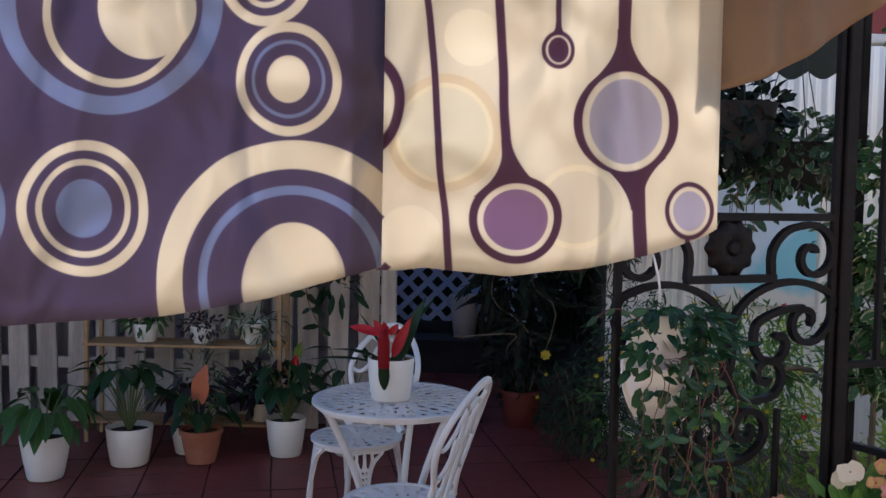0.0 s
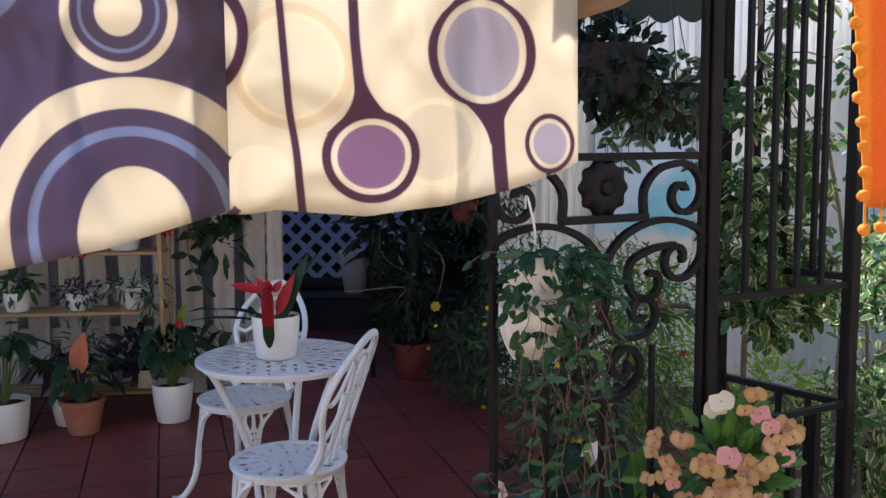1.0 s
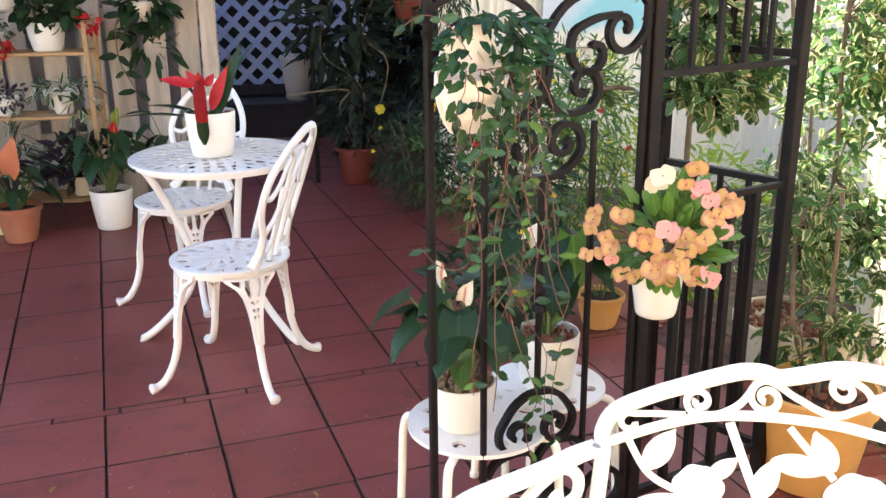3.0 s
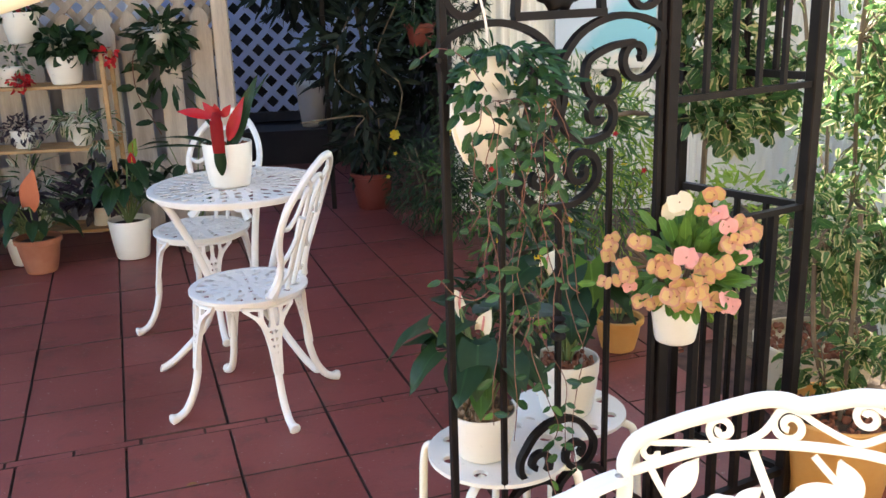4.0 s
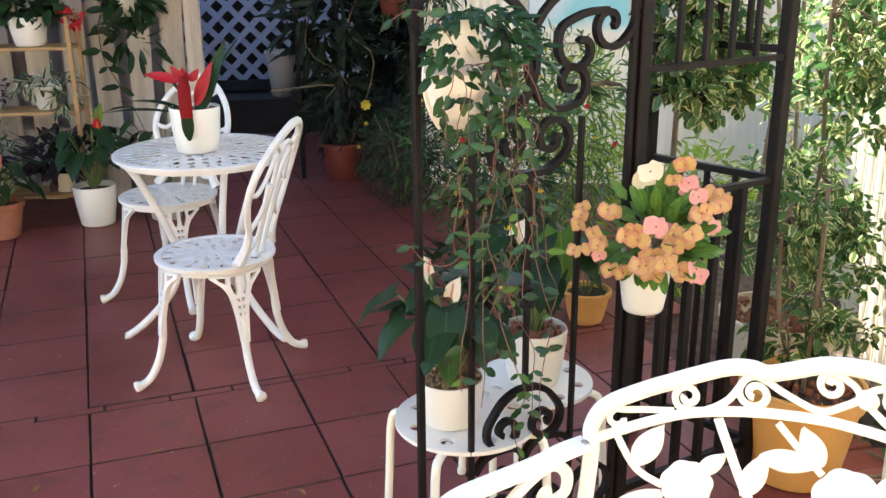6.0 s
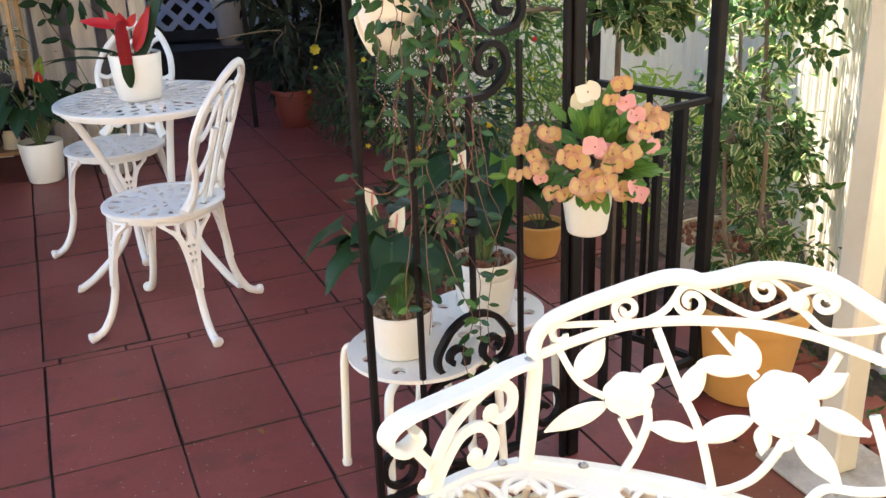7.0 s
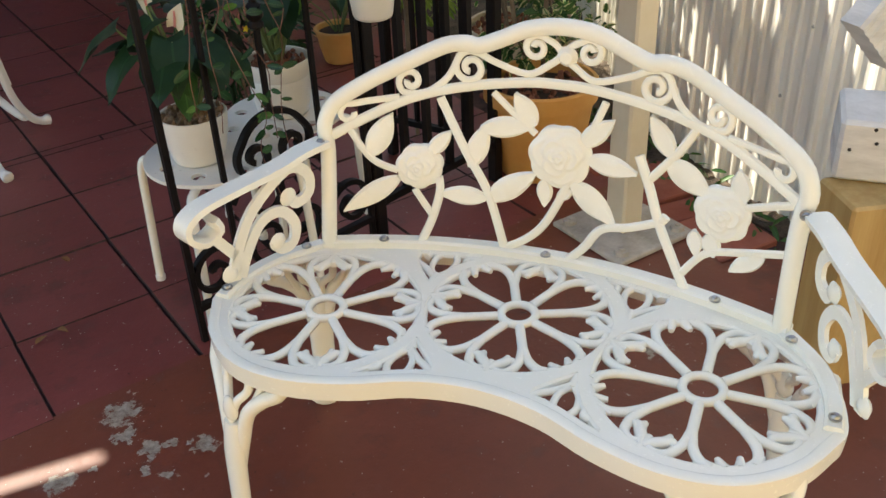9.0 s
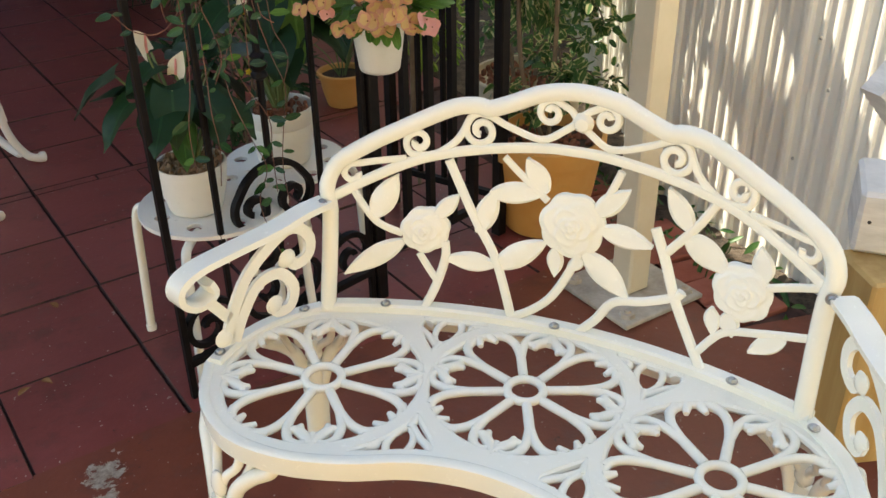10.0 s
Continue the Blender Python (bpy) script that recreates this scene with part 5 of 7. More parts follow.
# ---- stools ----
def stool(x, y, top, turn, r=0.165):
    k_ = r / 0.165
    st = thing("plant_stool", "round white metal stool with a punched top, under a potted plant", "stool", x, y, 0, turn, group="plant stools")
    bm = bmesh.new()
    seg, holes = 64, 8
    outer = [bm.verts.new((r * math.cos(2 * math.pi * i / seg), r * math.sin(2 * math.pi * i / seg), top)) for i in range(seg)]
    loops = [outer]
    for k in range(holes):
        a = 2 * math.pi * k / holes
        loops.append([bm.verts.new((0.122 * k_ * math.cos(a) + 0.017 * math.cos(2 * math.pi * i / 14), 0.122 * k_ * math.sin(a) + 0.017 * math.sin(2 * math.pi * i / 14), top)) for i in range(14)])
    edges = [bm.edges.new((lp[i], lp[(i + 1) % len(lp)])) for lp in loops for i in range(len(lp))]
    bmesh.ops.triangle_fill(bm, edges=edges, use_beauty=True)
    bmesh.ops.recalc_face_normals(bm, faces=bm.faces)
    low = bmesh.ops.extrude_face_region(bm, geom=list(bm.faces))
    bmesh.ops.translate(bm, verts=[g for g in low["geom"] if isinstance(g, bmesh.types.BMVert)], vec=(0, 0, -0.009))
    part("top", bm, WHITE_POT, st, smooth=False)
    for k in range(4):
        a = 2 * math.pi * (k + 0.5) / 4
        d = Vector((math.cos(a), math.sin(a), 0))
        bm = bmesh.new()
        sweep(bm, curve_through([d * (0.11 * k_) + Vector((0, 0, top - 0.018)), d * (0.165 * k_) + Vector((0, 0, top - 0.02)), d * (0.190 * k_) + Vector((0, 0, top - 0.045)), d * (0.199 * k_) + Vector((0, 0, top * 0.5)), d * (0.208 * k_) + Vector((0, 0, 0.008))], 5), 0.0105, seg=9)
        leg = part("leg", bm, CREAM_IRON, st)
        bm = bmesh.new()
        lathe(bm, [(0, 0), (0.012, 0), (0.0125, 0.014), (0.0105, 0.016)], 10, d.x * 0.208 * k_, d.y * 0.208 * k_)
        part("foot_cap", bm, WHITE_POT, leg)
    return st


stool(0.487, 2.030, 0.360, 105)
stool(0.712, 2.290, 0.312, 20, 0.155)


def pot(name, label, x, y, z, r_top, r_low, height, material, lip=0.0, fill=SOIL, turn=0.0, band=0.0, wall=0.006):
    p = thing(name, label, "plant pot", x, y, z, turn)
    bm = bmesh.new()
    prof = [(0, 0), (r_low * 0.80, 0), (r_low * 0.93, 0.003), (r_low * 0.99, 0.010), (r_low + (r_top - r_low) * 0.5 + 0.002, height * 0.5)]
    if lip:
        prof += [(r_top - 0.004, height - lip), (r_top + 0.007, height - lip + 0.004), (r_top + 0.008, height - 0.004), (r_top + 0.004, height)]
    elif band:
        prof += [(r_top - 0.004, height - band - 0.003), (r_top - 0.006, height - band), (r_top - 0.002, height - band + 0.004), (r_top, height - 0.004), (r_top - 0.002, height)]
    else:
        prof += [(r_top, height - 0.004), (r_top - 0.002, height)]
    prof += [(r_top - wall, height - 0.001), (r_top - wall - 0.004, height * 0.8), (0, height * 0.8)]
    lathe(bm, prof, 36)
    part("pot", bm, material, p)
    if fill is SOIL:
        bm = bmesh.new()
        lathe(bm, [(0, height * 0.86), (r_top * 0.5, height * 0.87), (r_top - wall - 0.001, height * 0.855)], 20)
        part("soil", bm, SOIL, p)
    return p


def pebbles(parent, r, z, count, material=PEBBLE, size=0.009):
    bm = bmesh.new()
    for i in range(count):
        a, d = rnd(0, 2 * math.pi), r * math.sqrt(rnd(0, 1))
        s = size * rnd(0.7, 1.3)
        first = len(bm.verts)
        made = bmesh.ops.create_icosphere(bm, subdivisions=1, radius=1.0)
        bmesh.ops.transform(bm, matrix=Matrix.Translation((d * math.cos(a), d * math.sin(a), z + rnd(-0.003, 0.006))) @ pose(0, 0, 0, rnd(0, 360), rnd(0, 360), rnd(0, 360)) @ Matrix.Diagonal((s, s * rnd(0.6, 0.9), s * rnd(0.5, 0.7), 1)), verts=made["verts"])
    return part("gravel", bm, material, parent, "small rounded top dressing", "stuff")


def stalk(parent, pts, r=0.0025, material=STEM_GREEN, name="stem"):
    bm = bmesh.new()
    sweep(bm, curve_through(pts, 4), r, seg=5)
    return part(name, bm, material, parent)


def aroid(parent, z, count, size, material=LEAF_DARK, spread=0.16, rise=0.18, seed=1, heart=1.0, narrow=0.62, up_=0.35, low=0.45):
    """Long-stalked heart-shaped leaves from one crown."""
    pick = random.Random(seed)
    for i in range(count):
        a = 2 * math.pi * (i * 0.382 + pick.uniform(-0.05, 0.05))
        h, d = rise * pick.uniform(low, 1.1), spread * pick.uniform(0.35, 1.0)
        tip = Vector((d * math.cos(a), d * math.sin(a), z + h))
        stalk(parent, [(0.01 * math.cos(a), 0.01 * math.sin(a), z - 0.01), tip * 0.5 + Vector((0, 0, z * 0.5 + h * 0.12)), tip], 0.0028)
        way = Vector((math.cos(a), math.sin(a), pick.uniform(-0.9, 0.15)))
        k = size * pick.uniform(0.7, 1.1)
        big_leaf("leaf", parent, material, tip, way, (math.cos(a) * up_, math.sin(a) * up_, 1), k, k * narrow, droop=0.25, fold=0.18, heart=heart)


def spathe(parent, base, tip, way, size, material, spike=PETAL_PINK):
    stalk(parent, [base, (Vector(base) + Vector(tip)) / 2 + Vector((0.006, 0, 0)), tip], 0.0024)
    big_leaf("spathe", parent, material, tip, way, (0, -0.6, 1), size, size * 0.75, droop=0.05, fold=0.25, heart=1.0)
    bm = bmesh.new()
    sweep(bm, [tip, Vector(tip) + Vector((0.003, -0.004, size * 0.62))], 0.0035, seg=6, taper=lambda k: 1 - 0.5 * k)
    part("spadix", bm, spike, parent)


def clump(lv, centre, radii, count, length, width, out=0.8, droop=0.3, shell=0.35, round_=0.4, up=0.3):
    """Leaves round a centre, denser towards the outside, pointing out and down."""
    c = Vector(centre)
    for i in range(count):
        w = any_way()
        d = shell + (1 - shell) * RND.random() ** 0.6
        p = c + Vector((w.x * radii[0], w.y * radii[1], w.z * radii[2])) * d
        way = (w * out + any_way() * 0.7 - Vector((0, 0, droop))).normalized()
        k = rnd(0.7, 1.25)
        lv.add(p, way, any_way(up * 4), length * k, width * k, droop=rnd(0.05, 0.35), fold=rnd(0.1, 0.4), round_=round_)


# pot with white anthurium on the nearer stool
p1 = pot("flower_pot", "white pot of white anthurium topped with brown pebbles, on a stool", 0.448, 2.015, 0.360, 0.077, 0.060, 0.113, WHITE_POT, fill=None)
pebbles(p1, 0.068, 0.106, 210, size=0.0078)
aroid(p1, 0.105, 22, 0.115, LEAF_DARK, 0.125, 0.225, seed=5, narrow=0.74, low=0.68)
aroid(p1, 0.105, 8, 0.07, LEAF_MID, 0.10, 0.18, seed=15, narrow=0.7)
spathe(p1, (0, 0, 0.09), (-0.053, -0.045, 0.372), (-0.35, -0.3, 0.8), 0.062, PETAL_CREAM)
spathe(p1, (0.01, 0, 0.09), (-0.006, -0.060, 0.325), (0.3, -0.2, 0.9), 0.052, PETAL_CREAM)
p2 = pot("flower_pot", "tall white pot of broad-leaved anthurium, on a stool", 0.712, 2.290, 0.312, 0.085, 0.068, 0.150, WHITE_POT, band=0.045, fill=None)
pebbles(p2, 0.076, 0.138, 120, BARK, 0.010)
aroid(p2, 0.145, 22, 0.14, LEAF_DARK, 0.15, 0.28, seed=9, narrow=0.75, low=0.6)
big_leaf("leaf", p2, LEAF_BRIGHT, (0.035, -0.085, 0.430), (0.05, -0.2, -1), (0.15, -1, 0.15), 0.150, 0.088, droop=0.0, fold=0.12, heart=1.0, label="large bright green heart-shaped leaf")
stalk(p2, [(0, 0, 0.13), (0.03, -0.05, 0.33), (0.035, -0.085, 0.430)], 0.004)
spathe(p2, (0, 0, 0.13), (-0.075, -0.09, 0.42), (0.35, -0.2, 0.9), 0.055, PETAL_CREAM)

# ochre pot behind, on the floor
p3 = pot("flower_pot", "ochre clay pot on the pavers behind the arbor", 1.20, 3.39, 0, 0.090, 0.066, 0.135, OCHRE_POT, lip=0.025)
aroid(p3, 0.12, 9, 0.17, LEAF_DARK, 0.15, 0.20, seed=3, narrow=0.5)

# hanging pot with crown-of-thorns on the arbor post
hp = Vector((0.848, 1.900, 0.652))
hang = pot("hanging_pot", "white hanging pot full of peach and pink crown-of-thorns flowers", hp.x, hp.y, hp.z, 0.055, 0.044, 0.132, WHITE_POT, turn=-18)
bm = bmesh.new()
sweep(bm, [(0, 0.06, 0.11), (0, 0.10, 0.14), (0, 0.145, 0.15), (0, 0.148, 0.12)], 0.004, seg=6)
part("hook", bm, BLACK_IRON, hang, "dark wire hook over the post")
fol = Leaves()
for i in range(170):
    w = any_way(0.45)
    w.z = max(w.z, -0.3)
    if w.x < 0 and RND.random() < 0.35:
        w.x = -w.x
    d = rnd(0.35, 1.0)
    p = Vector((0.02 + w.x * 0.105 * d, w.y * 0.10 * d, 0.165 + w.z * 0.105 * d))
    lv_len = rnd(0.042, 0.068)
    fol.add(p, (w + Vector((0, 0, 0.25)) + any_way() * 0.3), (w.x * 0.3, w.y * 0.3 - 0.6, 1), lv_len, lv_len * 0.42, droop=rnd(0.0, 0.2), fold=0.2, round_=0.95)
for i in range(50):
    a = rnd(0, 6.283)
    fol.add((0.062 * math.cos(a), 0.062 * math.sin(a), 0.12 + rnd(-0.01, 0.03)), (math.cos(a), math.sin(a), rnd(-1.2, 0.0)), (math.cos(a), math.sin(a), 1), rnd(0.045, 0.066), 0.026, droop=0.2, fold=0.25, round_=0.95)
fol.make("foliage", LEAF_EUPH, hang, "thick upright green leaves")
for i in range(14):
    a = rnd(0, 6.283)
    stalk(hang, [(0.02 * math.cos(a), 0.02 * math.sin(a), 0.11), (0.06 * math.cos(a), 0.06 * math.sin(a), 0.17), (0.11 * math.cos(a), 0.10 * math.sin(a), 0.2 + 0.04 * rnd(-1, 1))], 0.004, WOODY)


def bract_pair(parent, at, face, size, material):
    """One flower: two rounded bracts with a dark eye between."""
    at, face = Vector(at), Vector(face).normalized()
    side = face.cross(Vector((rnd(-0.5, 0.5), 0.3, 1))).normalized()
    over = face.cross(side)
    lv = Leaves()
    for sgn in (-1, 1):
        r, wave, cup, tip = size * rnd(0.56, 0.72), rnd(0, 6.28), rnd(-0.1, 0.55), rnd(-0.35, 0.35)
        c = at + side * (sgn * size * 0.40) + face * (sgn * 0.0012)
        n = len(lv.v)
        lv.v.append(c)
        lv.uv.append((0.5, 0.5))
        for ring in (0.55, 1.0):
            for j in range(12):
                a = 2 * math.pi * j / 12
                k = r * ring * (1 + ring * 0.09 * math.sin(4 * a + wave) - ring * 0.16 * max(0.0, math.cos(a)) ** 6)
                x, y = k * math.cos(a), k * 1.12 * math.sin(a)
                lift = cup * (x / r + 0.5) ** 2 * r * 0.5 + tip * y * 0.5 + ring * 0.07 * r * math.sin(5 * a + wave * 2)
                lv.v.append(c + side * (sgn * x) + over * y + face * lift)
                lv.uv.append((0.5 + 0.5 * ring, 0.5))
        for j in range(12):
            i, q = n + 1 + j, n + 1 + (j + 1) % 12
            lv.f += [(n, i, q), (i, i + 12, q + 12, q)]
    ob = lv.make("flower", material, parent)
    bm = bmesh.new()
    lathe(bm, [(0, 0.0024), (0.0013, 0.0016), (0.0018, 0)], 6)
    bmesh.ops.transform(bm, matrix=Matrix.Translation(at + face * 0.003) @ face.to_track_quat("Z", "Y").to_matrix().to_4x4(), verts=bm.verts)
    part("eye", bm, DARK_EYE, ob)


for dx, dz, count, mat_, sz in ((-0.142, 0.206, 3, PETAL_PEACH, 0.021), (-0.112, 0.170, 3, PETAL_PEACH, 0.022), (-0.130, 0.150, 2, PETAL_PEACH, 0.021), (-0.075, 0.236, 2, PETAL_PEACH, 0.019), (-0.040, 0.182, 4, PETAL_PEACH, 0.025),
                              (-0.004, 0.134, 4, PETAL_PEACH, 0.024), (0.014, 0.194, 3, PETAL_PINK, 0.022), (0.062, 0.182, 5, PETAL_PEACH, 0.023), (-0.062, 0.108, 2, PETAL_PEACH, 0.021), (0.016, 0.122, 2, PETAL_PEACH, 0.022), (0.056, 0.122, 3, PETAL_PEACH, 0.022),
                              (0.092, 0.112, 3, PETAL_PINK, 0.025), (-0.016, 0.296, 2, PETAL_CREAM, 0.024), (0.074, 0.272, 3, PETAL_PINK, 0.022), (0.056, 0.302, 2, PETAL_PEACH, 0.020), (0.128, 0.242, 3, PETAL_PEACH, 0.021), (0.140, 0.200, 2, PETAL_PINK, 0.019),
                              (0.106, 0.226, 3, PETAL_PEACH, 0.021), (-0.082, 0.134, 1, PETAL_PINK, 0.016), (0.030, 0.150, 2, PETAL_PEACH, 0.020)):
    for i in range(count):
        bract_pair(hang, (dx + rnd(-0.018, 0.018), -0.115 + 2.2 * dx * dx + rnd(-0.02, 0.015) + abs(dz - 0.15) * 0.45, dz + 0.010 + rnd(-0.016, 0.016)), (dx * 3 + rnd(-0.7, 0.7), -1, rnd(-0.3, 0.7)), sz * rnd(0.85, 1.2), mat_)

# wall pot with a trailing vine, hooked on the scrolled panel
vp = arbor_point(0.073, -0.02, 1.073)
wall_pot = thing("wall_pot", "white oval wall pot with a trailing vine, hooked on iron panel", "plant pot", vp.x, vp.y, vp.z, ANGLE)
bm = bmesh.new()
prof = []
for i in range(20):
    k = i / 19
    prof.append((0.073 * math.sin(math.pi * (0.12 + 0.80 * k)) ** 0.6, 0.195 * k))
back_out = [(r, z) for r, z in prof] + [(-r, z) for r, z in prof[::-1]]
plate(bm, back_out, 0.006)
bmesh.ops.transform(bm, matrix=pose(0, 0, 0, 90, 0, 0), verts=bm.verts)
part("back_plate", bm, WHITE_POT, wall_pot)
bm = bmesh.new()
rows = []
for z, w, d in ((0.0, 0.028, 0.02), (0.03, 0.052, 0.045), (0.07, 0.065, 0.065), (0.105, 0.072, 0.075), (0.103, 0.066, 0.068), (0.08, 0.058, 0.058), (0.078, 0.004, 0.004)):
    rows.append([bm.verts.new((w * math.cos(math.pi * i / 16), -0.006 - d * math.sin(math.pi * i / 16), z)) for i in range(17)])
for a, b in zip(rows, rows[1:]):
    for i in range(16):
        bm.faces.new((a[i], a[i + 1], b[i + 1], b[i]))
part("bowl", bm, WHITE_POT, wall_pot)
bm = bmesh.new()
sweep(bm, curve_through([(0, -0.004, 0.185), (0.004, -0.01, 0.24), (-0.003, 0.0, 0.30), (0.002, 0.02, 0.315), (0.002, 0.022, 0.29)], 4), 0.0025, seg=6)
part("hook", bm, WHITE_POT, wall_pot, "white wire hook")
fol = Leaves()
for i in range(160):
    w = any_way(0.3)
    p = Vector((0.02 + w.x * 0.092, -0.050 + w.y * 0.06, 0.158 + w.z * 0.062))
    k = rnd(0.028, 0.046)
    fol.add(p, (w.x + rnd(-0.4, 0.4), w.y * 0.6 - 0.5, rnd(-0.8, 0.5)), (w.x * 0.3, -0.7, 0.9), k, k * 0.48, droop=rnd(0, 0.3), fold=0.22, round_=0.38)


def trail(parent, lv, pts, step=0.034, size=0.033, r=0.0010, gap=1.0, keep=0.5, young=None):
    path = curve_through(pts, 8)
    stalk(parent, pts, r, STEM_RED, "runner")
    run = 0.0
    for a, b in zip(path, path[1:]):
        run += (b - a).length
        if run > step:
            run = -rnd(0, step * gap)
            for sgn in (-1, 1):
                if RND.random() < keep:
                    k = size * rnd(0.6, 1.25)
                    (young if young is not None and RND.random() < 0.16 else lv).add(b, (sgn * rnd(0.5, 1), rnd(-0.6, 0.2), rnd(-0.9, 0.2)), (rnd(-0.3, 0.3), -1, rnd(0.1, 0.7)), k, k * rnd(0.45, 0.62), droop=rnd(0, 0.3), fold=0.2, round_=0.45)


for i in range(46):
    a, z = rnd(0.25, 2.9), rnd(0.0, 0.112)
    wide = 0.078 - 0.45 * max(0.0, 0.06 - z)
    k = rnd(0.026, 0.042)
    fol.add((wide * math.cos(a), -0.014 - wide * math.sin(a), z), (rnd(-0.8, 0.8), -0.25, rnd(-1.0, 0.1)), (math.cos(a) * 0.5 + rnd(-0.3, 0.3), -1, rnd(0.2, 0.8)), k, k * rnd(0.48, 0.6), droop=rnd(0, 0.3), fold=0.22, round_=0.38)
for i in range(60):
    w = any_way()
    k = rnd(0.026, 0.042)
    fol.add((0.105 + w.x * 0.06, -0.05 + w.y * 0.04, 0.10 + w.z * 0.10), (w.x + rnd(-0.4, 0.4), w.y * 0.6 - 0.5, rnd(-0.9, 0.2)), (w.x * 0.3, -0.7, 0.9), k, k * 0.5, droop=rnd(0, 0.3), fold=0.22, round_=0.38)
tips = Leaves()
for x0, x1, z1, wob in ((-0.05, -0.045, -0.22, 0.02), (-0.02, -0.03, -0.50, 0.035), (0.0, 0.035, -0.36, 0.03), (0.02, 0.01, -0.56, 0.03), (0.06, 0.085, -0.33, 0.035), (0.075, 0.11, -0.60, 0.04), (0.09, 0.165, -0.66, 0.05),
                       (0.095, 0.14, -0.28, 0.04), (0.10, 0.205, -0.40, 0.03), (-0.06, -0.085, -0.12, 0.02), (0.03, 0.12, -0.74, 0.05)):
    pts = [(x0 * 0.6, -0.05, 0.12), (x0, -0.088, 0.115)]
    for i in range(1, 10):
        k = i / 9
        pts.append((x0 + (x1 - x0) * k + rnd(-wob, wob) * 0.55, -0.085 + rnd(-0.02, 0.03), 0.11 + (z1 - 0.11) * k + rnd(-0.012, 0.012)))
    trail(wall_pot, fol, pts, young=tips)
trail(wall_pot, fol, [(-0.03, -0.06, 0.14), (-0.08, -0.07, 0.20), (-0.12, -0.05, 0.22), (-0.16, -0.04, 0.20)], 0.02, 0.034)
trail(wall_pot, fol, [(0.02, -0.06, -0.18), (-0.05, -0.07, -0.24), (-0.10, -0.06, -0.235), (-0.13, -0.05, -0.20)], 0.03, 0.03)
fol.make("vine", LEAF_VINE, wall_pot, "glossy green vine leaves")
tips.make("young_vine", LEAF_BRIGHT, wall_pot, "young lime-green vine leaves")

# big ochre pot behind the bench, with the cream-edged tree
tub = pot("tree_pot", "large ochre clay pot behind the bench holding a small ficus", 1.440, 2.228, 0.0, 0.157, 0.118, 0.285, OCHRE_POT, lip=0.055, turn=10)
pebbles(tub, 0.140, 0.250, 90, BARK, 0.014)
tub2 = pot("tree_tub", "beige plastic tub with a cream-edged weeping fig", 1.715, 2.86, 0.0, 0.195, 0.155, 0.215, BEIGE_TUB, lip=0.03, fill=None)
pebbles(tub2, 0.18, 0.195, 160, BARK, 0.015)


def fig(parent, trunks, crowns, leaf=(0.037, 0.0225), material=LEAF_VARI):
    lv = Leaves()
    for pts in trunks:
        stalk(parent, pts, 0.007, WOODY, "trunk")
    for c, rad, count in crowns:
        c = Vector(c)
        hubs = [c + Vector((any_way().x * rad[0], any_way().y * rad[1], any_way().z * rad[2])) * rnd(0.35, 0.9) for _ in range(max(4, count // 45))]
        for h in hubs:
            near = min((Vector(q) for pts in trunks for q in pts), key=lambda q: (q - h).length)
            stalk(parent, [near, (near + h) / 2 + Vector((0, 0, 0.04)), h], 0.0022, WOODY, "twig")
            for i in range(int(count * 0.8) // len(hubs)):
                w = any_way()
                p = h + w * rnd(0.02, 0.5) * min(rad) * Vector((1, 1, 1)).length * 0.6
                k = rnd(0.7, 1.3)
                lv.add(p, (w * 0.6 + any_way() * 0.8 - Vector((0, 0, 0.35))), any_way(1.2), leaf[0] * k, leaf[1] * k, droop=rnd(0, 0.4), fold=rnd(0.1, 0.4), round_=0.8)
    return lv.make("foliage", material, parent, "cream-edged small leaves")


fig(tub2, [[(0.02, 0, 0.2), (0.05, -0.05, 0.7), (0.0, -0.1, 1.2), (0.08, -0.05, 1.8)], [(-0.05, 0.02, 0.2), (-0.12, 0.0, 0.6), (-0.05, 0.1, 1.1), (-0.15, 0.1, 1.6)], [(0.05, 0.05, 0.2), (0.1, 0.2, 0.7), (0.12, 0.3, 1.4)]],
    [((0.03, -0.06, 0.52), (0.18, 0.26, 0.28), 900), ((0.12, -0.08, 0.95), (0.20, 0.30, 0.28), 900), ((0.16, 0.08, 1.35), (0.22, 0.40, 0.26), 540), ((0.12, 0.18, 1.75), (0.24, 0.42, 0.26), 300), ((0.16, 0.30, 0.8), (0.16, 0.3, 0.4), 420), ((0.14, 0.0, 1.15), (0.18, 0.24, 0.18), 420), ((0.10, -0.28, 0.48), (0.13, 0.18, 0.26), 420)])
fig(tub, [[(0, 0, 0.22), (0.03, 0.02, 0.5), (0.05, 0.05, 0.8)], [(0.02, 0.03, 0.22), (-0.05, 0.06, 0.45), (-0.04, 0.1, 0.7)]],
    [((0.06, 0.10, 0.62), (0.14, 0.16, 0.20), 612), ((0.0, 0.05, 0.40), (0.13, 0.12, 0.09), 291)])
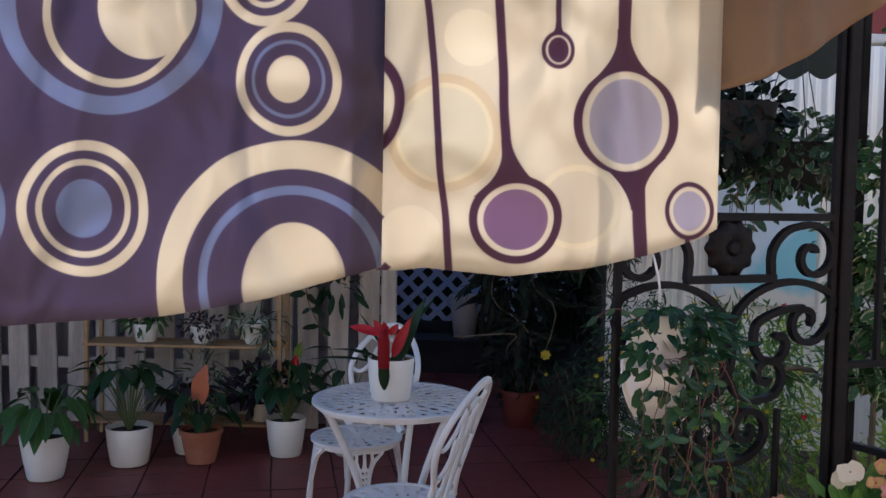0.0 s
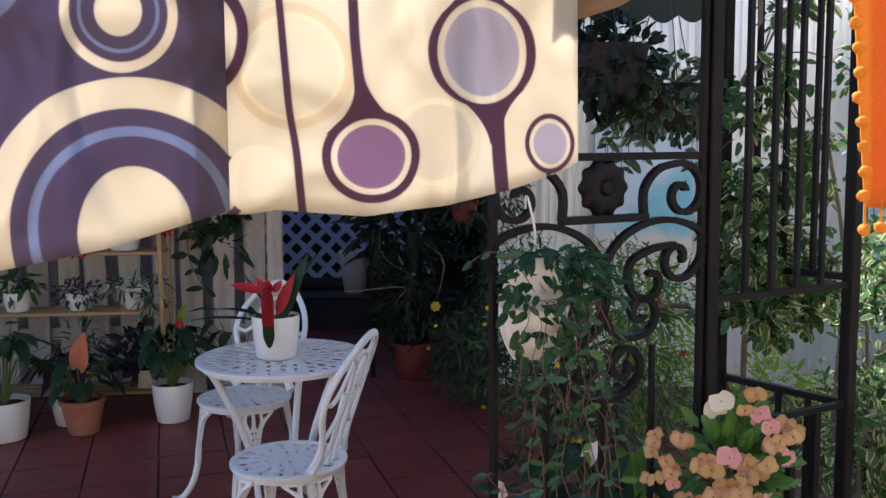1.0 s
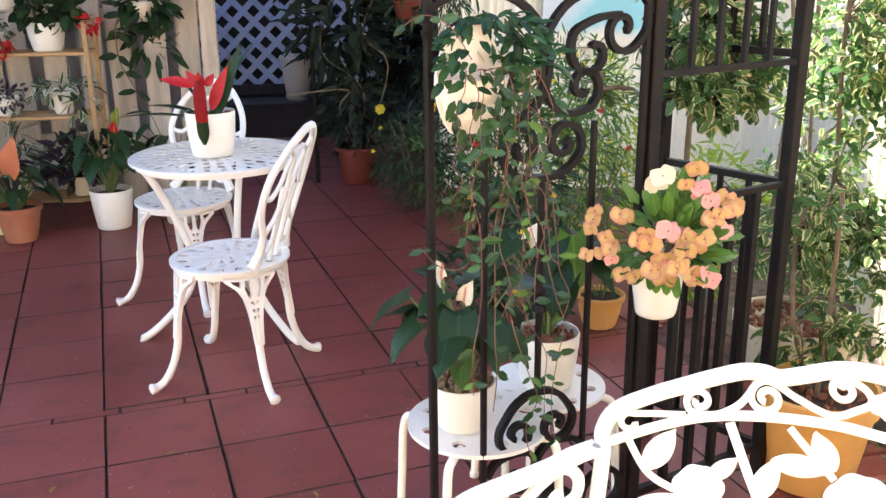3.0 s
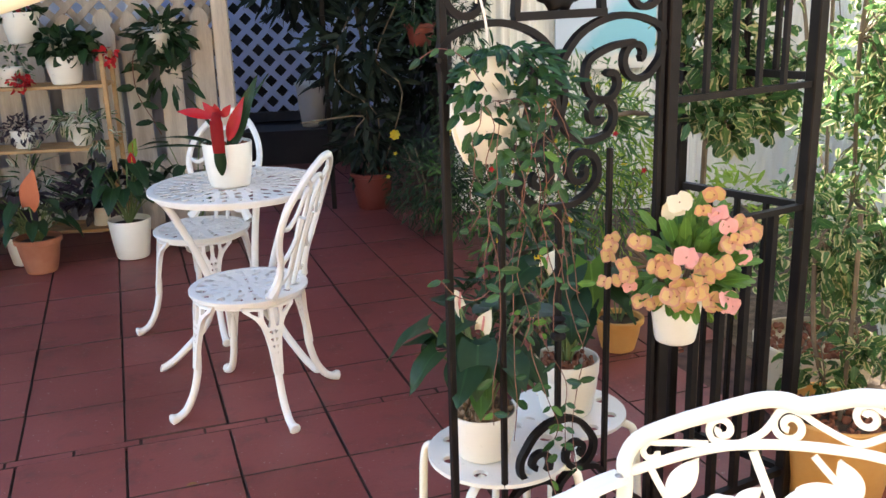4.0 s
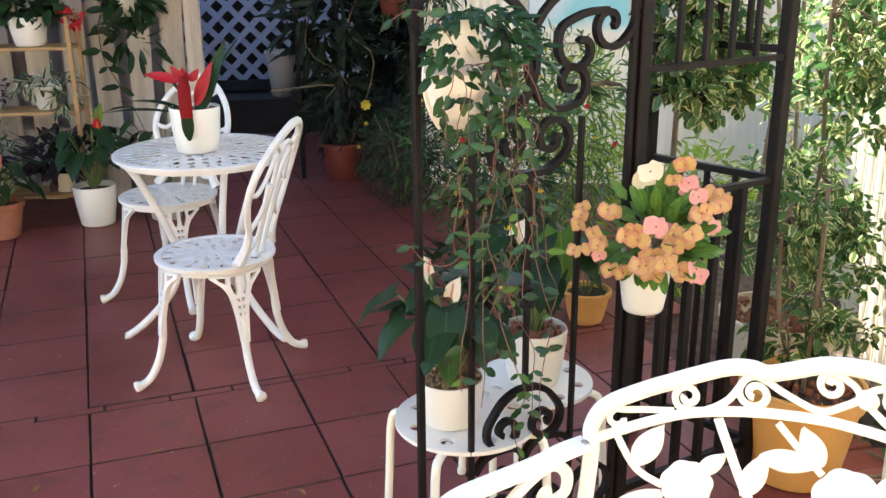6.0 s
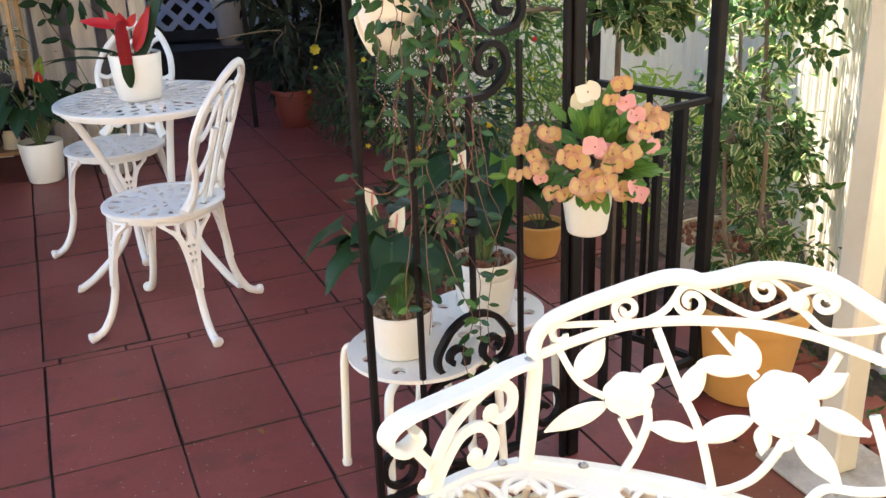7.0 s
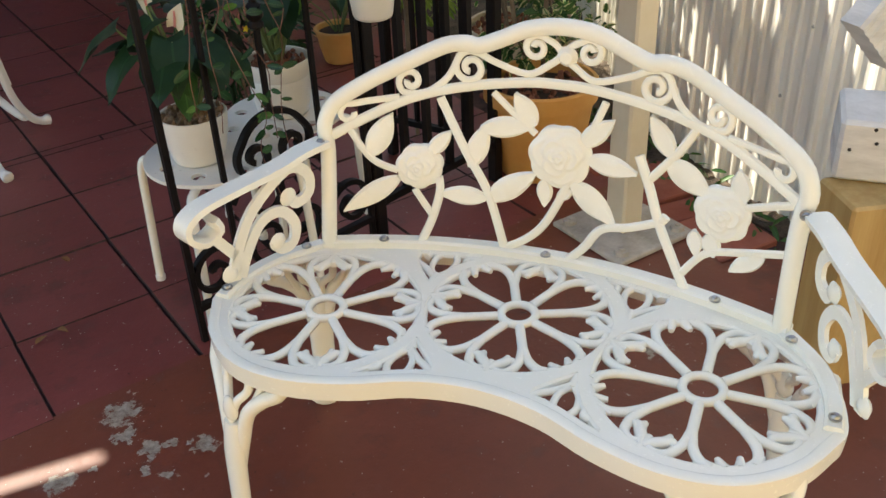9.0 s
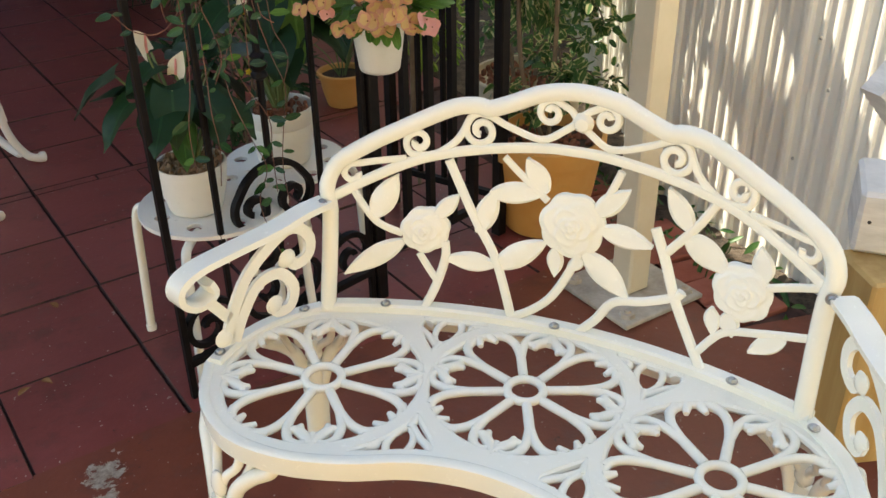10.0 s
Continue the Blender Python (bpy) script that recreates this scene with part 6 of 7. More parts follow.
# a branch of the fig hanging through the arbor
climber = thing("climbing_fig", "cream-edged fig branches grown through the arbor railing", "climbing plant", A0.x, A0.y, 0, ANGLE)
fig(climber, [[(1.09, 0.40, 0.0), (1.05, 0.38, 0.8), (0.98, 0.30, 1.15), (0.90, 0.28, 1.10)], [(1.07, 0.40, 0.2), (1.04, 0.36, 1.2), (0.98, 0.28, 1.7), (0.90, 0.22, 2.0)], [(1.04, 0.38, 0.7), (0.86, 0.36, 1.02), (0.70, 0.36, 1.06)]],
    [((0.98, 0.22, 1.08), (0.17, 0.14, 0.11), 760), ((0.98, 0.28, 1.32), (0.16, 0.14, 0.16), 520), ((1.00, 0.22, 1.55), (0.20, 0.14, 0.26), 380), ((0.98, 0.22, 1.95), (0.24, 0.14, 0.18), 160), ((0.72, 0.36, 1.05), (0.12, 0.08, 0.035), 70), ((1.05, 0.16, 0.72), (0.07, 0.08, 0.14), 110),
     ((0.98, 0.26, 1.20), (0.20, 0.14, 0.13), 560), ((1.10, 0.24, 1.14), (0.12, 0.14, 0.13), 380), ((1.12, 0.24, 1.42), (0.13, 0.14, 0.20), 240), ((1.10, 0.24, 1.78), (0.14, 0.14, 0.20), 140)])


def shrub(name, label, x, y, z, crowns, leaf, material, trunk_h=0.5, kind="", cat="shrub", flowers=None):
    sh = thing(name, label, cat, x, y, z)
    for i in range(5):
        a = rnd(0, 6.283)
        stalk(sh, [(0.02 * math.cos(a), 0.02 * math.sin(a), 0), (0.08 * math.cos(a), 0.08 * math.sin(a), trunk_h * 0.6), (0.16 * math.cos(a), 0.14 * math.sin(a), trunk_h)], 0.005, WOODY, "stem")
    lv = Leaves()
    for c, rad, count in crowns:
        clump(lv, c, rad, count, *leaf)
    lv.make("foliage", material, sh)
    if flowers:
        fm, count, size = flowers
        lv = Leaves()
        for i in range(count):
            c, rad, _ = crowns[RND.randrange(len(crowns))]
            w = any_way(0.2)
            w.y = -abs(w.y)
            p = Vector(c) + Vector((w.x * rad[0], w.y * rad[1], w.z * rad[2]))
            for j in range(5):
                aa = 2 * math.pi * j / 5
                lv.add(p, (math.cos(aa), -0.3, math.sin(aa)), (0, -1, 0.3), size, size * 0.7, 0.0, 0.1, 0.8)
        tagged(lv.make("flowers", fm, sh), "tiny scattered blooms", kind="stuff")
    return sh


shrub("shrub", "feathery green shrub with small red flowers behind the arbor", 1.15, 3.9, 0, [((0, 0, 0.55), (0.32, 0.3, 0.32), 900), ((0.1, 0.1, 0.85), (0.3, 0.3, 0.22), 600), ((-0.28, -0.1, 0.42), (0.2, 0.25, 0.3), 420)], (0.055, 0.011), LEAF_MID, flowers=(PETAL_RED, 5, 0.014))
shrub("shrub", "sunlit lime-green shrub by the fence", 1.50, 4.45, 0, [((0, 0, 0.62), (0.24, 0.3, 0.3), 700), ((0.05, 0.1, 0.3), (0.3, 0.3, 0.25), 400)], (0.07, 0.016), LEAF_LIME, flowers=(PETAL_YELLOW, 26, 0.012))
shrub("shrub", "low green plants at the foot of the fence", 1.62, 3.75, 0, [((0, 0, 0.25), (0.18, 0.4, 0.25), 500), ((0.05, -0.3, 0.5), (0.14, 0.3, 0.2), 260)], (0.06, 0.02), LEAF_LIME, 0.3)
shrub("shrub", "leafy green shrub with yellow blooms beside the back fence", 0.98, 4.55, 0, [((0, 0, 0.70), (0.26, 0.2, 0.22), 420), ((0.25, 0, 0.90), (0.2, 0.2, 0.13), 130), ((-0.2, 0, 0.45), (0.25, 0.2, 0.28), 260)], (0.050, 0.016), LEAF_MID, flowers=(PETAL_YELLOW, 34, 0.014))
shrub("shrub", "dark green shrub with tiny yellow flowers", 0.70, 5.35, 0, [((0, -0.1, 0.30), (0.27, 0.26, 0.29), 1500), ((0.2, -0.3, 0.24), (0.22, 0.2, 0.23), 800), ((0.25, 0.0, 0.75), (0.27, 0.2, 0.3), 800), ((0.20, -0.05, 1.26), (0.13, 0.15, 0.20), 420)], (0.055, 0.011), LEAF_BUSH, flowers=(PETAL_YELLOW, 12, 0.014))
shrub("shrub", "mixed foliage in shade under the wall pot", 0.78, 3.15, 0, [((0, 0, 0.28), (0.22, 0.2, 0.24), 380), ((0.1, 0.2, 0.6), (0.2, 0.2, 0.2), 260)], (0.07, 0.02), LEAF_DARK, flowers=(PETAL_YELLOW, 10, 0.012))
rp_ = pot("flower_pot", "red plastic pot with a tall shaded plant and one yellow flower", 0.38, 5.97, 0, 0.135, 0.10, 0.24, RED_POT, lip=0.03)
lv = Leaves()
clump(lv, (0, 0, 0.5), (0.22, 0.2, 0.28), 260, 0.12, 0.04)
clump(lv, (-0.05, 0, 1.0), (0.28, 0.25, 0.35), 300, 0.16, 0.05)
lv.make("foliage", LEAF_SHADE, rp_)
for pts in ([(0, 0, 0.2), (0.05, -0.1, 0.6), (-0.2, -0.15, 0.85), (-0.1, -0.1, 1.2)], [(0, 0, 0.2), (-0.1, -0.15, 0.5), (-0.05, -0.2, 0.62), (-0.42, -0.25, 0.60)], [(0.05, 0, 0.2), (0.2, -0.2, 0.75), (0.05, -0.2, 0.95), (0.2, -0.2, 1.3)]):
    stalk(rp_, pts, 0.0045, WOODY, "branch")
lv = Leaves()
for j in range(7):
    lv.add((0.14, -0.22, 0.50), (math.cos(j * 0.9), -0.3, math.sin(j * 0.9)), (0, -1, 0.2), 0.035, 0.028, 0, 0.1, 0.9)
lv.make("flower", PETAL_YELLOW, rp_)
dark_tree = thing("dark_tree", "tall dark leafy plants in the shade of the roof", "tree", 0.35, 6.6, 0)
stalk(dark_tree, [(0, 0, 0), (0.05, 0, 0.9), (-0.05, 0.05, 1.6), (0.05, 0, 2.3)], 0.02, WOODY, "trunk")
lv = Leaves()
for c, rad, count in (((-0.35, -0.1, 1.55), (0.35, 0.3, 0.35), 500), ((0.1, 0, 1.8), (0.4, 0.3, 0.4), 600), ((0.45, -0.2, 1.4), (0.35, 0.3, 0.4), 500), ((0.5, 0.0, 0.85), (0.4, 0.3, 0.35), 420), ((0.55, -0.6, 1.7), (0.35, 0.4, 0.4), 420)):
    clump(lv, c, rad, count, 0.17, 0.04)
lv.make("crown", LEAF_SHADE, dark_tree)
bm = bmesh.new()
block(bm, 0.113, 5.985, 0.0, 0.143, 6.015, 2.62, 0.003)
tagged(part("post", bm, BLACK_IRON, smooth=False), "slim dark iron post under the patio roof", "post", kind="structure")
pot("urn", "white plastic planter on an added dark ledge by the lattice", -0.01, 7.80, 0.27, 0.125, 0.09, 0.36, WHITE_POT, lip=0.03)
# terracotta pot; the dark red plastic colour puts its shade in
wp_ = pot("hanging_pot", "terracotta pot hanging among dark foliage, coloured dark for shade", 0.68, 5.55, 1.035, 0.085, 0.06, 0.13, RED_POT, lip=0.025)
lv = Leaves()
clump(lv, (0, 0, 0.22), (0.14, 0.12, 0.12), 120, 0.08, 0.02)
clump(lv, (0, -0.06, 0.08), (0.13, 0.06, 0.10), 60, 0.09, 0.025)
lv.make("foliage", LEAF_DARK, wp_)
bm = bmesh.new()
for a in (0, 2.1, 4.2):
    sweep(bm, [(0.088 * math.cos(a), 0.088 * math.sin(a), 0.13), (0, 0, 0.6)], 0.0015, seg=4)
sweep(bm, [(0, 0, 0.6), (0, 0, 1.585)], 0.0015, seg=4)
part("wire", bm, STEEL, wp_)

# basket of ivy hanging behind the arbor's top
for bx, by, bz, label, big_ in ((0.98, 2.72, 1.52, "black hanging basket of white-edged ivy", True), (0.78, 2.62, 1.62, "black hanging basket in shade", False)):
    basket = thing("hanging_basket", label, "hanging basket", bx, by, bz)
    bm = bmesh.new()
    lathe(bm, [(0, 0), (0.07, 0.0), (0.10, 0.04), (0.115, 0.13), (0.12, 0.135), (0.108, 0.13), (0, 0.10)], 20)
    part("basket", bm, BLACK_POT, basket)
    bm = bmesh.new()
    for a in (0.5, 2.6, 4.7):
        sweep(bm, [(0.11 * math.cos(a), 0.11 * math.sin(a), 0.13), (0, 0, 0.5)], 0.0018, seg=4)
    sweep(bm, [(0, 0, 0.5), (0, 0, 2.62 - bz)], 0.0018, seg=4)
    part("wire", bm, BLACK_POT, basket)
    lv = Leaves()
    if big_:
        clump(lv, (0, -0.02, 0.10), (0.20, 0.16, 0.13), 560, 0.036, 0.032, round_=0.2)
        for i in range(16):
            a = rnd(0, 6.283)
            pts = [(0.08 * math.cos(a), 0.08 * math.sin(a), 0.14), (0.16 * math.cos(a), 0.15 * math.sin(a), 0.10), (0.17 * math.cos(a), 0.16 * math.sin(a), rnd(-0.12, 0.02))]
            trail(basket, lv, pts, 0.02, 0.045, 0.0014)
        lv.make("ivy", LEAF_IVY, basket)
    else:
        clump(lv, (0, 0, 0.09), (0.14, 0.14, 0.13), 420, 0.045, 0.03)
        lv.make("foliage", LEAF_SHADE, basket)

# bromeliad on the table
tp = pot("flower_pot", "white pot with a red bromeliad, on the bistro table", -0.240, 3.585, 0.691, 0.091, 0.076, 0.165, WHITE_POT, fill=None)
pebbles(tp, 0.080, 0.147, 80, BARK, 0.011)
for a, up_, ln, wd, dr, m_ in ((195, 2.2, 0.30, 0.060, 0.12, LEAF_DARK), (25, 1.9, 0.33, 0.062, 0.10, LEAF_DARK), (178, 0.35, 0.36, 0.040, 0.30, LEAF_DARK), (165, 0.7, 0.27, 0.05, 0.45, LEAF_DARK)):
    big_leaf("leaf", tp, m_, (0, 0, 0.12), (math.cos(radians(a)), math.sin(radians(a)), up_), (0, 0, 1), ln, wd, droop=dr, fold=0.3)
for base_, way_, face_, ln, wd, dr in (((-0.030, -0.070, 0.262), (-1, -0.15, 0.42), (0.1, -1, 0.5), 0.125, 0.038, 0.48), ((-0.020, -0.060, 0.262), (-0.6, -0.3, 0.75), (-0.2, -1, 0.3), 0.065, 0.034, 0.50),
                                       ((0.000, -0.060, 0.262), (0.55, -0.3, 0.75), (0.2, -1, 0.3), 0.050, 0.030, 0.40), ((-0.015, -0.050, 0.250), (-0.15, -0.2, 1), (0, -1, 0.2), 0.062, 0.036, 0.10)):
    big_leaf("bract", tp, PETAL_RED, base_, way_, face_, ln, wd, droop=dr, fold=0.25, label="glossy red bract", tip=1.25)
big_leaf("leaf", tp, LEAF_DARK, (0.01, -0.03, 0.13), (0.42, -0.1, 1), (-0.3, -1, 0.1), 0.30, 0.062, droop=0.08, fold=0.3)
big_leaf("bract", tp, PETAL_RED, (0.012, -0.048, 0.175), (0.42, -0.12, 1), (-0.3, -1, 0.1), 0.17, 0.046, droop=0.06, fold=0.3, label="upright red bract")


def strap(name, material, z0, z1, width, end, label=""):
    """A thick strap hanging straight over the pot's rim."""
    bm = bmesh.new()
    rows = []
    for i in range(9):
        k = i / 8
        w = width / 2 * (1 - end * k ** 3) * (0.9 + 0.1 * math.sin(k * 3)) * (1.0 if end else min(1.0, 0.45 + 2.2 * k))
        z = z0 + (z1 - z0) * k
        y = -0.098 - 0.014 * min(1.0, max(0.0, (0.30 - z) / 0.12)) + 0.10 * max(0.0, z - 0.19)
        rows.append([bm.verts.new((-0.022 + 0.03 * (0.3 - z) + s * w, y + 0.006 * abs(s), z)) for s in (-1, -0.5, 0, 0.5, 1)])
    for a, b in zip(rows, rows[1:]):
        for q in range(4):
            bm.faces.new((a[q], a[q + 1], b[q + 1], b[q]))
    bmesh.ops.solidify(bm, geom=list(bm.faces), thickness=0.002)
    part(name, bm, material, tp, label)


strap("bract", PETAL_RED, 0.285, 0.140, 0.046, 0.0, "red strap bract hanging over the rim")
strap("leaf", LEAF_DARK, 0.1405, 0.060, 0.045, 0.75, "green tip of the hanging bract")

# plant shelf against the picket fence
shelf = thing("plant_shelf", "orange stained slatted wooden shelf crowded with potted plants", "shelf", -1.62, 5.42, 0)
for z in (0.13, 0.585, 0.92):
    for k in range(3):
        bm = bmesh.new()
        block(bm, -0.58, -0.12 + k * 0.085, z - 0.018, 0.58, -0.05 + k * 0.085, z, 0.003)
        part("slat", bm, SHELF_WOOD, shelf, smooth=False)
for x in (-0.56, 0.575):
    for y in (-0.11, 0.11):
        bm = bmesh.new()
        block(bm, x - 0.012, y - 0.012, 0, x + 0.012, y + 0.012, 1.08, 0.003)
        part("shelf_leg", bm, SHELF_WOOD, shelf, smooth=False)


def small_pot(label, x, z, r, h, mat_, leaf_mat, crowns, leaf, y=5.40, low=0.75, flowers=None, name="flower_pot"):
    p = pot(name, label, x, y, z, r, r * low, h, mat_)
    lv = Leaves()
    for c, rad, count in crowns:
        clump(lv, c, rad, count, *leaf)
    lv.make("foliage", leaf_mat, p)
    if flowers:
        fm, spots = flowers
        for c, rad, count in spots:
            lv = Leaves()
            clump(lv, c, rad, count, 0.03, 0.026, round_=0.9)
            lv.make("blossom", fm, p)
    return p


small_pot("white pot of dark leaves and red begonia on the shelf", -1.26, 0.92, 0.10, 0.15, WHITE_POT, LEAF_DARK, [((0, 0, 0.20), (0.15, 0.12, 0.07), 110), ((0.14, -0.05, 0.2), (0.06, 0.05, 0.05), 14)], (0.08, 0.06), flowers=(PETAL_RED, [((0.24, -0.08, 0.15), (0.05, 0.03, 0.06), 34), ((-0.22, -0.08, 0.03), (0.06, 0.03, 0.03), 26)]))
small_pot("white hanging-edge planter with ferny leaves on the shelf", -1.55, 0.92, 0.08, 0.10, WHITE_POT, LEAF_IVY, [((0, -0.02, 0.12), (0.13, 0.10, 0.12), 140)], (0.04, 0.02), flowers=(PETAL_RED, [((0.08, -0.1, 0.02), (0.06, 0.03, 0.03), 26)]))
small_pot("white bowl of striped leaves on the shelf", -1.22, 0.585, 0.10, 0.13, WHITE_POT, LEAF_STRIPE, [((0.02, -0.02, 0.14), (0.17, 0.12, 0.05), 90), ((0.10, -0.10, 0.06), (0.08, 0.04, 0.06), 26)], (0.075, 0.024), low=0.45)
small_pot("purple trailing plant in a pot on the shelf", -1.52, 0.585, 0.075, 0.10, WHITE_POT, LEAF_PURPLE, [((0, -0.03, 0.10), (0.13, 0.1, 0.08), 220)], (0.03, 0.018))
small_pot("white pot of green leaves on the shelf", -1.86, 0.585, 0.08, 0.11, WHITE_POT, LEAF_MID, [((0, -0.02, 0.15), (0.13, 0.1, 0.07), 90)], (0.07, 0.03))
small_pot("white pot with trailing leaves on the shelf", -1.88, 0.92, 0.08, 0.12, WHITE_POT, LEAF_MID, [((0, -0.02, 0.16), (0.14, 0.1, 0.09), 110)], (0.06, 0.03))
small_pot("white pot with striped strap leaves on the lowest shelf", -1.52, 0.13, 0.09, 0.14, WHITE_POT, LEAF_STRIPE, [((0, -0.04, 0.26), (0.16, 0.1, 0.12), 60)], (0.17, 0.026))
small_pot("white pot of dark purple leaves on the lowest shelf", -1.17, 0.13, 0.07, 0.11, WHITE_POT, LEAF_PURPLE, [((0, -0.03, 0.20), (0.20, 0.12, 0.12), 130)], (0.10, 0.05))
hw = small_pot("white pot with strappy dark leaves hooked on a picket", -0.80, 1.05, 0.075, 0.11, WHITE_POT, LEAF_DARK, [((0.03, -0.03, 0.11), (0.13, 0.10, 0.10), 100), ((0.05, -0.06, -0.10), (0.12, 0.05, 0.13), 30)], (0.13, 0.048), y=5.60, name="hanging_pot")
bm = bmesh.new()
sweep(bm, [(0, 0.07, 0.08), (0, 0.10, 0.16), (0, 0.145, 0.16), (0, 0.15, 0.12)], 0.004, seg=6)
part("hook", bm, STEEL, hw)
trail(hw, (lv := Leaves()), [(-0.04, -0.06, 0.1), (-0.12, -0.08, 0.0), (-0.13, -0.06, -0.2), (-0.06, -0.06, -0.36), (-0.02, -0.06, -0.45)], 0.07, 0.10, 0.003)
lv.make("trailing_leaves", LEAF_DARK, hw)
small_pot("white pot in the top row against the fence", -1.50, 1.13, 0.10, 0.17, WHITE_POT, LEAF_DARK, [((0, 0, 0.20), (0.12, 0.1, 0.06), 60)], (0.07, 0.04), y=5.56, flowers=(PETAL_RED, [((0.0, -0.06, 0.2), (0.07, 0.03, 0.02), 14)]), name="hanging_pot")
bm = bmesh.new()
sweep(bm, [(-1.50, 5.56 + 0.09, 1.27), (-1.50, 5.70, 1.30), (-1.50, 5.735, 1.28)], 0.004, seg=6)
tagged(part("pot_hook", bm, STEEL), "zinc hook holding a pot to the fence", "hook")

# pots on the pavers along the shelf
g1 = pot("flower_pot", "white pot of lime and red anthurium on the pavers", -0.972, 5.15, 0, 0.112, 0.088, 0.215, WHITE_POT)
aroid(g1, 0.20, 30, 0.15, LEAF_DARK, 0.19, 0.30, seed=21, narrow=0.62)
spathe(g1, (0, 0, 0.2), (0.075, -0.05, 0.575), (0.25, -0.2, 1), 0.085, LEAF_LIME, PETAL_RED)
spathe(g1, (0, 0, 0.2), (0.065, -0.06, 0.530), (0.0, -0.2, 1), 0.055, PETAL_RED, PETAL_YELLOW)
g2 = pot("flower_pot", "terracotta pot with a salmon anthurium spathe", -1.40, 4.97, 0, 0.112, 0.078, 0.19, TERRACOTTA, lip=0.03)
aroid(g2, 0.17, 22, 0.14, LEAF_DARK, 0.18, 0.22, seed=31, narrow=0.5)
big_leaf("spathe", g2, PETAL_ORANGE, (0.0, -0.05, 0.36), (0.25, -0.1, 1), (-0.4, -1, 0.1), 0.20, 0.12, droop=0.0, fold=0.15, heart=0.6, label="upright salmon spathe")
stalk(g2, [(0, 0, 0.17), (0.0, -0.04, 0.28), (0.0, -0.05, 0.36)], 0.004)
g3 = pot("flower_pot", "white pot of dark leaves on the pavers", -1.77, 4.90, 0, 0.125, 0.10, 0.21, WHITE_POT)
aroid(g3, 0.2, 30, 0.16, LEAF_DARK, 0.20, 0.36, seed=41, narrow=0.5)
g4 = pot("flower_pot", "white pot of broad light green leaves on the pavers", -2.10, 4.62, 0, 0.125, 0.09, 0.23, WHITE_POT)
aroid(g4, 0.2, 28, 0.20, LEAF_MID, 0.18, 0.22, seed=51, narrow=0.42, heart=0.2)
g5 = pot("flower_pot", "grey pot in the shade of the table", -0.62, 5.2, 0, 0.10, 0.08, 0.17, PLATE)
aroid(g5, 0.15, 14, 0.17, LEAF_DARK, 0.2, 0.42, seed=61, narrow=0.4, heart=0.3)
g6 = pot("flower_pot", "white pot of dark leaves beside the shelf", -1.52, 5.15, 0, 0.10, 0.08, 0.16, WHITE_POT)
aroid(g6, 0.15, 22, 0.15, LEAF_PURPLE, 0.19, 0.26, seed=71, narrow=0.5)
DRY_LEAF = leafy("dry_leaf", (0.16, 0.08, 0.03), (0.30, 0.17, 0.07), rough=0.8, glow=0.15)
for fx, fy, turn in ((-0.0, 1.98, 40), (-0.31, 2.62, 200), (0.10, 2.32, 120), (0.05, 2.02, 310), (-0.62, 2.45, 75)):
    dry = thing("fallen_leaf", "curled dry brown leaf lying on the painted pavers", "leaf", fx, fy, 0.002, turn, group="fallen leaves")
    big_leaf("blade", dry, DRY_LEAF, (0, 0, 0.004), (1, 0, 0.15), (0, 0, 1), 0.034, 0.016, droop=0.1, fold=0.5)
shrub("fallen_leaves", "dry fallen leaves and pebbles on the soil bed", 1.76, 2.15, 0, [((0, -0.1, 0.02), (0.1, 0.6, 0.015), 90)], (0.05, 0.02), LEAF_MID, 0.02, cat="leaves")

# ---- washing on the line ----
line_y = 1.03
bm = bmesh.new()
sweep(bm, [(-3.6, line_y, 2.03), (-1.0, line_y, 1.985), (0.3, line_y, 1.975), (1.0, line_y, 1.985), (1.93, line_y, 2.02)], 0.004, seg=6)
tagged(part("clothesline", bm, ROPE), "thin rope clothesline strung across the patio", "clothesline")

PURPLE, CREAM, BLUE, MAUVE, LILAC = (0.185, 0.148, 0.225), (0.76, 0.69, 0.56), (0.33, 0.37, 0.50), (0.37, 0.25, 0.35), (0.50, 0.46, 0.50)
PLUM = (0.175, 0.095, 0.140)


